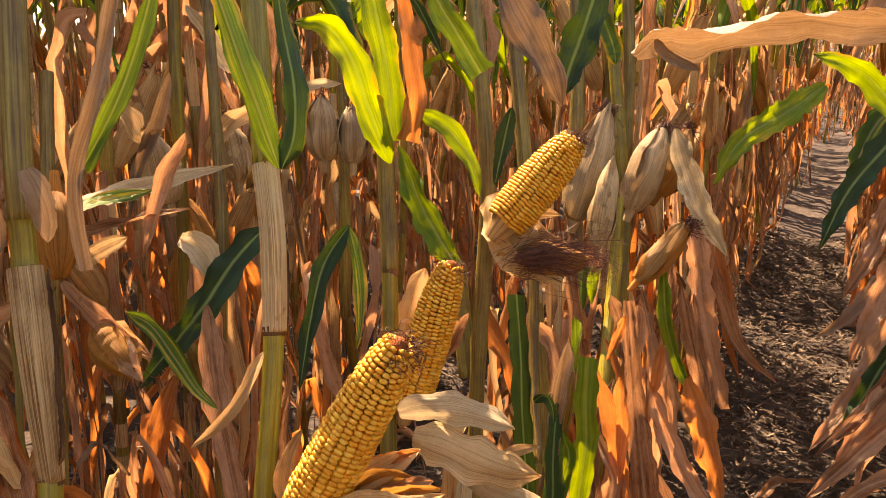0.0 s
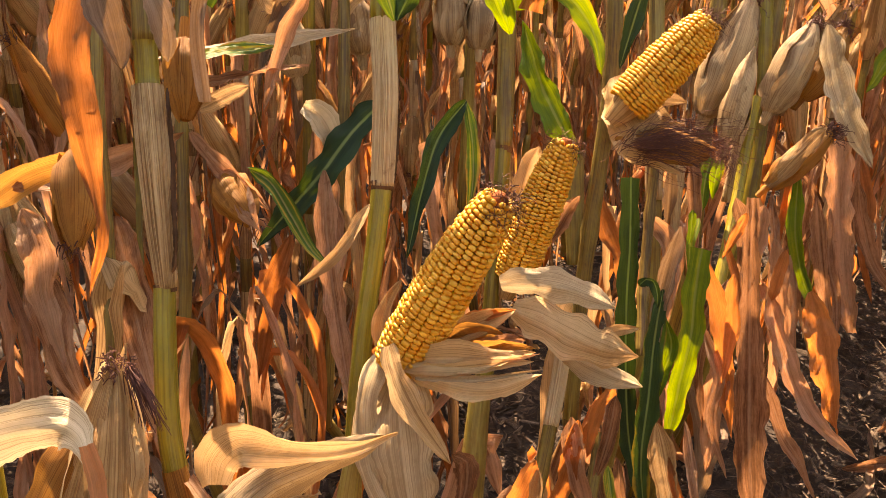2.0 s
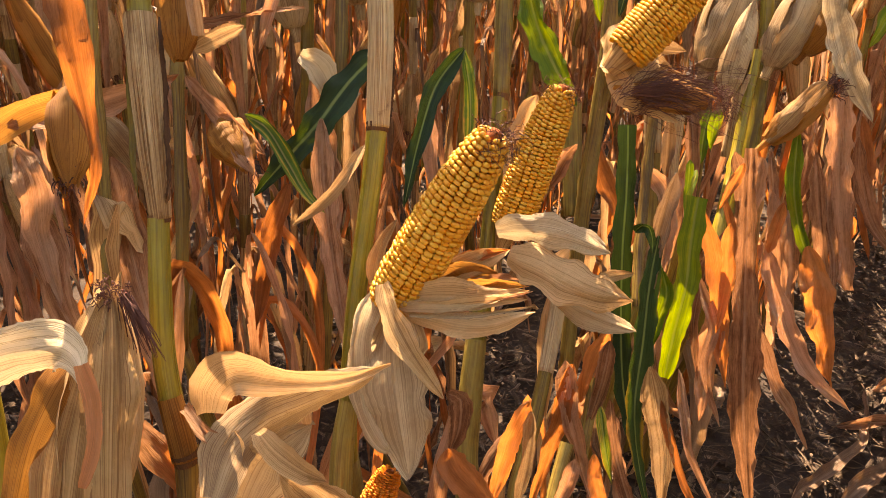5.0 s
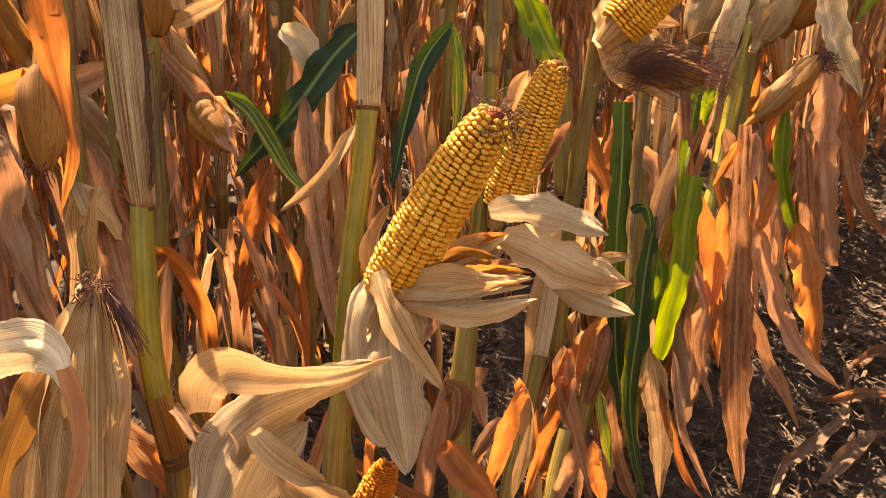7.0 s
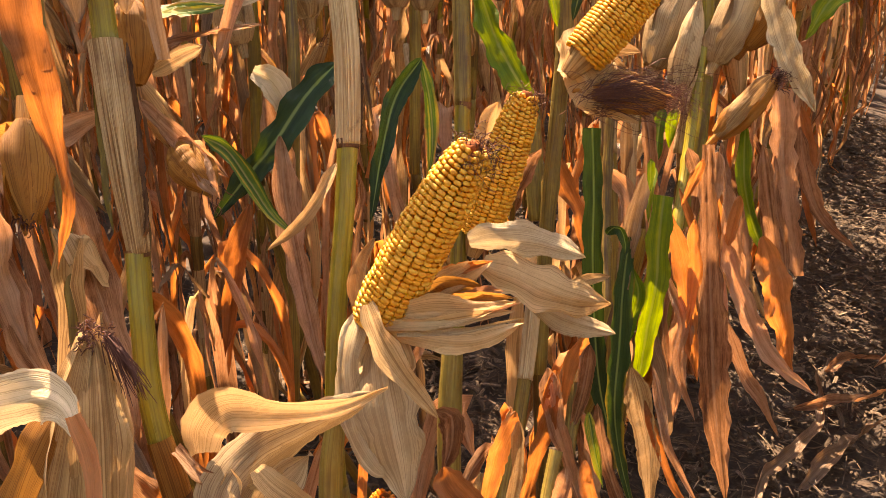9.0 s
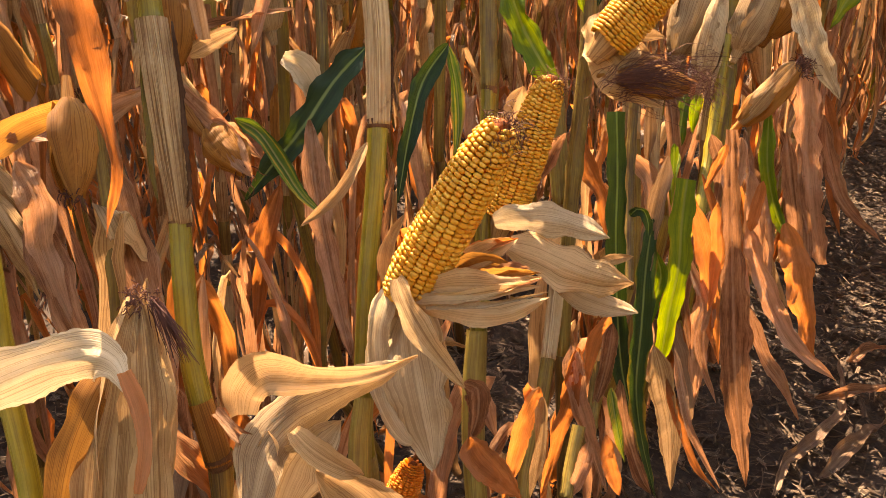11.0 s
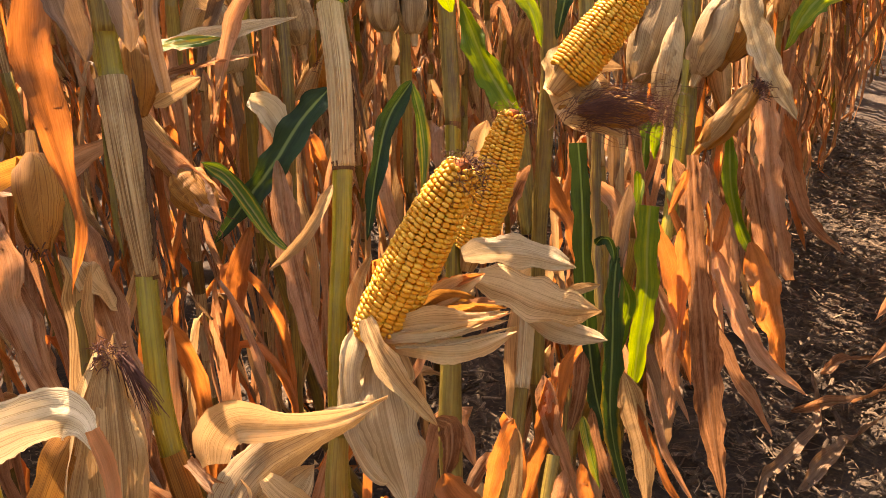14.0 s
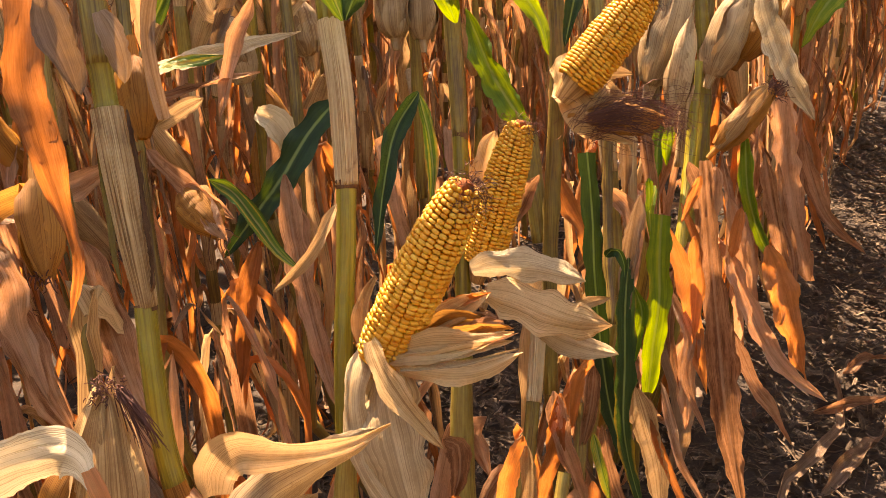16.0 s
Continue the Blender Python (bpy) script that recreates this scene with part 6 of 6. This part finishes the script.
blade(back_plant, "leaf", [(-0.895, 0.958, 1.192), (-0.860, 0.963, 1.151), (-0.836, 0.963, 1.110), (-0.823, 0.964, 1.094)], 0.022, PALE, facing=(0.66, -0.75, -0.07), shape="leaf", seed=230, fold=0.5, n=24)

ear_cluster_plant = corn_plant_root(-0.950, 1.550, "corn plant with two broad pale ears")
stem(ear_cluster_plant, "stalk", [(-0.959, 1.493, 1.544), (-0.913, 1.408, 1.107), (-0.893, 1.368, 0.825), (-0.889, 1.352, 0.572)], [0.0116, 0.0116, 0.0116, 0.0116], STALK, n=26, swell=((0.4, 0.002), (0.7, 0.002)))
stem(ear_cluster_plant, "lower_stalk", [(-0.950, 1.550, -0.02), (-0.920, 1.453, 0.292), (-0.890, 1.355, 0.584)], [0.0132, 0.0120], STALK, n=14, swell=((0.1, 0.002), (0.5, 0.002)))
closed_ear(ear_cluster_plant, (-0.853, 1.244, 0.921), (-0.873, 1.268, 1.034), 0.0328, GREYHUSK, "broad pale closed ear", seed=43, silk=20)
closed_ear(ear_cluster_plant, (-0.805, 1.266, 0.916), (-0.819, 1.289, 1.018), 0.0286, GREYHUSK, "broad pale closed ear", seed=44, silk=20)
blade(ear_cluster_plant, "leaf", [(-0.850, 1.170, 1.056), (-0.824, 1.185, 1.065), (-0.785, 1.205, 1.067)], 0.0198, PALE, facing=(0.57, -0.82, -0.01), shape="leaf", seed=231, fold=0.5, n=24)


# ---- the rest of the field ----
def field_leaf(rng, h, az, dry, lod, height):
    """Geometry of one leaf of a plant at the origin, at height h."""
    g = Geo()
    d = np.array([math.cos(az), math.sin(az), 0])
    sd = np.array([-math.sin(az), math.cos(az), 0])
    z = np.array([0, 0, 1.0])
    ln = 0.42 + 0.32 * rng.rand()
    if dry:
        o = 0.022 + 0.055 * rng.rand() ** 1.3
        p = [d * 0.008 + z * h, d * o * 0.7 + z * (h + 0.04 + 0.05 * rng.rand()), d * o * 1.4 + z * (h - 0.05) + sd * rng.randn() * 0.03,
             d * o * (1.3 + rng.rand() * 0.6) + z * (h - 0.5 * ln) + sd * rng.randn() * 0.05, d * o * (0.8 + rng.rand()) + z * (h - ln) + sd * rng.randn() * 0.07]
        wd, mat = 0.012 + 0.028 * rng.rand() ** 1.6, (DRYLEAF, DRYLEAF, DRYLEAF, DRYLEAF, GREYLEAF, HUSK, GLOWDRY, GLOWDRY)[rng.randint(8)]
    else:
        o = 0.12 + 0.14 * rng.rand()
        p = [d * 0.008 + z * h, d * o * 0.6 + z * (h + 0.16), d * o * 1.3 + z * (h + 0.2), d * o * 2.0 + z * (h + 0.08) + sd * rng.randn() * 0.04, d * o * 2.4 + z * (h - 0.16) + sd * rng.randn() * 0.06]
        wd, mat = 0.045 + 0.03 * rng.rand(), (GREEN, GLOW, YELLOW, DRYLEAF)[rng.randint(4)]
    p = [np.array([q[0], q[1], max(q[2], 0.015)]) for q in p]
    face = d * 0.7 + z * 0.5 if rng.rand() < 0.6 else -d * 0.8 + z * 0.3
    ribbon(g, p, wd, mat, facing=face + sd * rng.randn() * 0.5, twist=rng.randn() * 70, fold=0.35 + 1.5 * rng.rand() ** 1.5, wave=0.17, crinkle=0.15, ragged=0.05, seed=rng.randint(99999), n=(20, 8)[lod], k=(5, 3)[lod])
    return g


def field_plant(seed, lod):
    """Parts of a plant at the origin, as (name, geometry, parent index) rows."""
    rng = np.random.RandomState(seed)
    top = 1.9 + 0.35 * rng.rand()
    lean = rng.randn(2) * 0.05
    bend = rng.randn(2) * 0.02
    rows = []
    line = lambda z: np.array([lean[0] * z / 2 + bend[0] * math.sin(z * 2), lean[1] * z / 2 + bend[1] * math.sin(z * 2), z])
    g = Geo()
    nodes = np.arange(0.08, 1.0, 0.11)
    tube(g, [line(-0.02), line(0.5), line(1.0), line(1.5), line(top)], [0.013, 0.012, 0.0115, 0.008, 0.004], (STALK, STALKG)[rng.rand() < 0.25], n=(37, 19)[lod], k=(9, 6)[lod], swell=[(s, 0.0022) for s in nodes])
    rows.append(("stalk", g, None))
    az = rng.rand() * 6.28
    h = 0.22
    while h < top - 0.1:
        az += 3.14 + rng.randn() * 0.8
        dry = h < 1.1 + 0.3 * rng.rand()
        lf = field_leaf(rng, h, az, dry, lod, top)
        lf.v[0] = lf.v[0] + (line(h) - np.array([0, 0, h]))
        rows.append(("leaf", lf, None))
        if rng.rand() < 0.75 and h < 1.3:
            g = Geo()
            tube(g, [line(h - 0.15), line(h - 0.06), line(h + 0.02)], [0.0125, 0.0145, 0.013], (SHEATH, STALK, SHEATH)[rng.randint(3)], n=6, k=(9, 6)[lod])
            rows.append(("sheath", g, None))
        h += (0.04 if h < 0.95 else 0.145) + 0.05 * rng.rand()
    for _ in range(1 + (rng.rand() < 0.7)):
        h = 0.72 + 0.36 * rng.rand()
        a = rng.rand() * 6.28
        d = np.array([math.cos(a), math.sin(a), 0])
        up = rng.rand() < 0.6
        b = line(h) + d * 0.02
        t = b + d * (0.05 + 0.07 * rng.rand()) + np.array([0, 0, 0.19 if up else -0.17])
        r = 0.023 + 0.007 * rng.rand()
        mat = (HUSK, BHUSK, GREYHUSK)[rng.randint(3)]
        g = husk_body(Geo(), b, t, r, mat, seed, n=(12, 8)[lod], k=(12, 8)[lod])
        rows.append(("ear", g, None))
        at = len(rows) - 1
        for i in range((3, 1)[lod]):
            rows.append(("husk_leaf", wrap_leaf(Geo(), b, t, r, a + i * 2.1, mat, over=1.05 + 0.15 * rng.rand(), seed=seed + i, n=(10, 6)[lod], flare=0.5 * rng.rand()), at))
        g = Geo()
        strands(g, t, t - b, (16, 6)[lod], 0.035, 0.5, SILK, seed=seed, r=(0.0008, 0.002)[lod], n=4)
        rows.append(("silk", g, at))
    return rows


def lower_leaves(root, count, lo, hi, seed):
    """Dry leaves that hang about the foot of a plant."""
    rng = np.random.RandomState(seed)
    for _ in range(count):
        h = lo + (hi - lo) * rng.rand()
        lf = field_leaf(rng, h, rng.rand() * 6.28, True, 0, 1.0)
        ob = new("leaf", lf.mesh("leaf"))
        ob.parent = root


for i, (root, hi) in enumerate(((near_plant, 0.5), (left_plant, 0.5), (hanging_plant, 0.75), (thin_plant, 0.75), (cob_plant, 0.6), (second_cob_plant, 0.5), (third_cob_plant, 0.55), (husked_plant, 0.7), (paired_ear_plant, 0.75), (low_plant, 0.42), (middle_plant, 0.8), (slim_plant, 0.6), (leaning_plant, 0.65), (slender_stand, 0.6), (olive_stand, 0.6), (back_plant, 0.9), (ear_cluster_plant, 0.9))):
    lower_leaves(root, (9, 9, 9, 9, 4, 3, 4, 8, 9, 3, 9, 5, 7, 5, 5, 10, 10)[i], 0.2, hi, 300 + i)

LABELS = ["ripe corn plant with rust-brown hanging leaves", "drying corn plant with one husked ear", "tall corn plant with tan leaves drooping along its stalk", "corn plant with brown leaves and yellowing top"]
kinds = []
for i in range(12):
    root = tagged(new("corn_plant"), LABELS[i % 4], "corn plant", "corn plants in the field rows")
    made = []
    for name, g, up in field_plant(700 + i, 0):
        ob = new(name, g.mesh(name))
        ob.parent = made[up] if up is not None else root
        made.append(ob)
    kinds.append(root)
low = [Geo() for _ in range(14)]
for i, g in enumerate(low):
    for _, q, _ in field_plant(900 + i, 1):
        g.join(q)

ROW_A, GAP = -0.45, 0.76
rng = np.random.RandomState(6)
used = [False] * len(kinds)
field = Geo()
count = 0
for row in range(-9, 5):
    x0 = ROW_A + GAP * row
    y = -2.2 + rng.rand() * 0.1
    while y < 20.0:
        x = x0 + rng.randn() * (0.025 if y < 3.2 else 0.075 if y < 6 else 0.12 if y < 9 else 0.24)
        if row == 0 and y > 1.6:
            x += 0.07 * min(1.0, (y - 1.6) / 0.4)
        a, s = rng.rand() * 6.28, (0.92 + 0.16 * rng.rand()) * (0.85 if row == -1 else 1.0)
        seen = y > -0.3 - 0.1 * row and y < 4.2 and -4 <= row <= 1
        skip = (row == 0 and -0.4 < y < 1.62) or (row >= 1 and y < 1.9 and y > -0.9 and row == 1)
        if row == 1 and 1.9 <= y < 3.0:
            a = rng.rand() * 0.1
        if not skip and y > abs(min(row, 0)) * 0.18 - 2.2:
            if seen and count < 210:
                k = rng.randint(len(kinds))
                m = Matrix.Translation((x, y, 0)) @ Matrix.Rotation(a, 4, "Z") @ Matrix.Scale(s, 4)
                if used[k]:
                    ob = copy_thing(kinds[k], Matrix.Translation((x, y, 0)) @ Matrix.Rotation(a, 4, "Z"))
                    ob.scale = (s, s, s)
                else:
                    used[k] = True
                    kinds[k].matrix_basis = m
                count += 1
            else:
                pick = low[rng.randint(len(low))]
                if -7 <= row <= 3:
                    field.join(pick, Matrix.Translation((x, y, 0)) @ Matrix.Rotation(a, 4, "Z") @ Matrix.Scale(s, 4))
        y += (0.135 + 0.05 * rng.rand()) * (1.0 if y < 5 else 1.45 if y < 9 else 2.3)
ob = new("corn_field", field.mesh("corn_field"))
tagged(ob, "dense rows of drying corn stretching into the distance", "corn field", kind="stuff")

# ---- ground ----
def axis_steps(lo, hi, fine, far):
    mid = np.arange(lo, hi, fine)
    step = np.array([0.15, 0.4, 1, 2, 4, 10, 30, 80, 200, far])
    return np.concatenate([lo - step[::-1], mid, hi + step])


gx, gy = axis_steps(-2.6, 1.0, 0.03, 600), axis_steps(-0.6, 5.0, 0.03, 600)
g = Geo()
X, Y = np.meshgrid(gx, gy, indexing="ij")
Z = np.zeros_like(X)
for i in range(X.shape[0]):
    for j in range(X.shape[1]):
        if abs(X[i, j]) < 4 and abs(Y[i, j]) < 7:
            v = Vector((X[i, j], Y[i, j], 0))
            Z[i, j] = 0.018 * noise.noise(v * 5) + 0.012 * noise.noise(v * 17) + 0.008 * noise.noise(v * 40)
Z += 0.02 * np.cos((X - ROW_A) / GAP * 6.283) * (np.abs(X) < 4)
w = len(gy)
g.add(np.stack([X, Y, Z], -1).reshape(-1, 3), [(i * w + j, (i + 1) * w + j, (i + 1) * w + j + 1, i * w + j + 1) for i in range(len(gx) - 1) for j in range(w - 1)], np.stack([X, Y], -1).reshape(-1, 2), 0)
tagged(new("ground", g.mesh("ground", [SOIL])), "dark crumbly field soil in the furrow", "soil", kind="structure")

g = Geo()
rng = np.random.RandomState(77)
N = 62000
px, py = -1.9 + 2.5 * rng.rand(N) ** 0.8, -0.2 + 5.2 * rng.rand(N) ** 1.1
ang, ln, wd = rng.rand(N) * 6.28, 0.006 + 0.065 * rng.rand(N) ** 2.2, 0.0009 + 0.0045 * rng.rand(N) ** 3
way = np.stack([np.cos(ang), np.sin(ang), rng.randn(N) * 0.16], 1)
side = np.stack([-np.sin(ang), np.cos(ang), rng.randn(N) * 0.5], 1)
foot = np.stack([px, py, 0.012 + 0.02 * np.cos((px - ROW_A) / GAP * 6.283) + 0.02 * rng.rand(N)], 1)
bend = rng.randn(N, 3) * (0.12 * ln)[:, None]
strip = []
for u, b in ((0, 0), (0.5, 1), (1, 0)):
    mid = foot + way * (ln * u)[:, None] + bend * b
    mid[:, 2] = np.maximum(mid[:, 2], 0.004)
    for q, up in ((-1, 0), (0, 1), (1, 0)):
        strip.append(mid + side * (wd * q)[:, None] + np.array([0, 0, 1]) * (wd * 0.7 * up)[:, None])
quads = [(0, 1, 4, 3), (1, 2, 5, 4), (3, 4, 7, 6), (4, 5, 8, 7)]
g.add(np.stack(strip, 1).reshape(-1, 3), [tuple(9 * i + c for c in q) for i in range(N) for q in quads], np.tile(np.array([(c * 0.5, r * 0.4) for r in range(3) for c in range(3)]), (N, 1)), 0)
tagged(new("straw_litter", g.mesh("straw_litter", [STRAW])), "shredded straw and leaf litter lying on the soil", "straw", kind="stuff")


def fallen_leaf(pts, width, seed, label, mat=GREYLEAF):
    x, y = pts[0][0], pts[0][1]
    root = new("fallen_leaf", ribbon(Geo(), pts, width, mat, facing=(0.3, -0.4, 1), fold=0.9, wave=0.14, twist=120, crinkle=0.08, seed=seed, n=26, k=7).mesh("fallen_leaf"))
    return tagged(root, label, "dry leaf", "fallen leaves in the furrow")


fallen_leaf([(-0.121, 1.345, 0.020), (-0.125, 1.437, 0.032), (-0.106, 1.515, 0.020), (-0.072, 1.600, 0.032), (-0.049, 1.713, 0.020), (-0.066, 1.849, 0.032), (-0.099, 1.978, 0.020)], 0.026, 1, "twisted grey-tan dry leaf lying on the soil", GREYLEAF)
fallen_leaf([(-0.056, 1.445, 0.020), (-0.029, 1.541, 0.032), (0.009, 1.646, 0.020), (0.079, 1.805, 0.032)], 0.036, 2, "curled brown dry leaf lying on the soil")
fallen_leaf([(-0.111, 1.744, 0.020), (-0.047, 1.791, 0.032), (0.026, 1.870, 0.020), (0.110, 1.976, 0.032)], 0.028, 3, "narrow tan dry leaf lying on the soil", DRYLEAF)
fallen_leaf([(-0.073, 1.958, 0.020), (-0.020, 2.035, 0.032), (0.063, 2.095, 0.020)], 0.03, 4, "narrow brown dry leaf lying on the soil", DRYLEAF)
rng = np.random.RandomState(41)
for i in range(26):
    x, y, a = -1.6 + 1.7 * rng.rand(), 0.5 + 2.6 * rng.rand(), rng.rand() * 6.28
    d = np.array([math.cos(a), math.sin(a), 0])
    sd = np.array([-d[1], d[0], 0])
    ln = 0.12 + 0.22 * rng.rand()
    p = np.array([x, y, 0.025])
    fallen_leaf([p, p + d * ln * 0.3 + sd * rng.randn() * 0.03 + [0, 0, 0.03], p + d * ln * 0.65 + sd * rng.randn() * 0.05 + [0, 0, 0.02], p + d * ln + [0, 0, 0.005]], 0.02 + 0.025 * rng.rand(), 50 + i, "crumpled dry leaf lying among the litter", (GREYLEAF, DRYLEAF, HUSK)[i % 3])
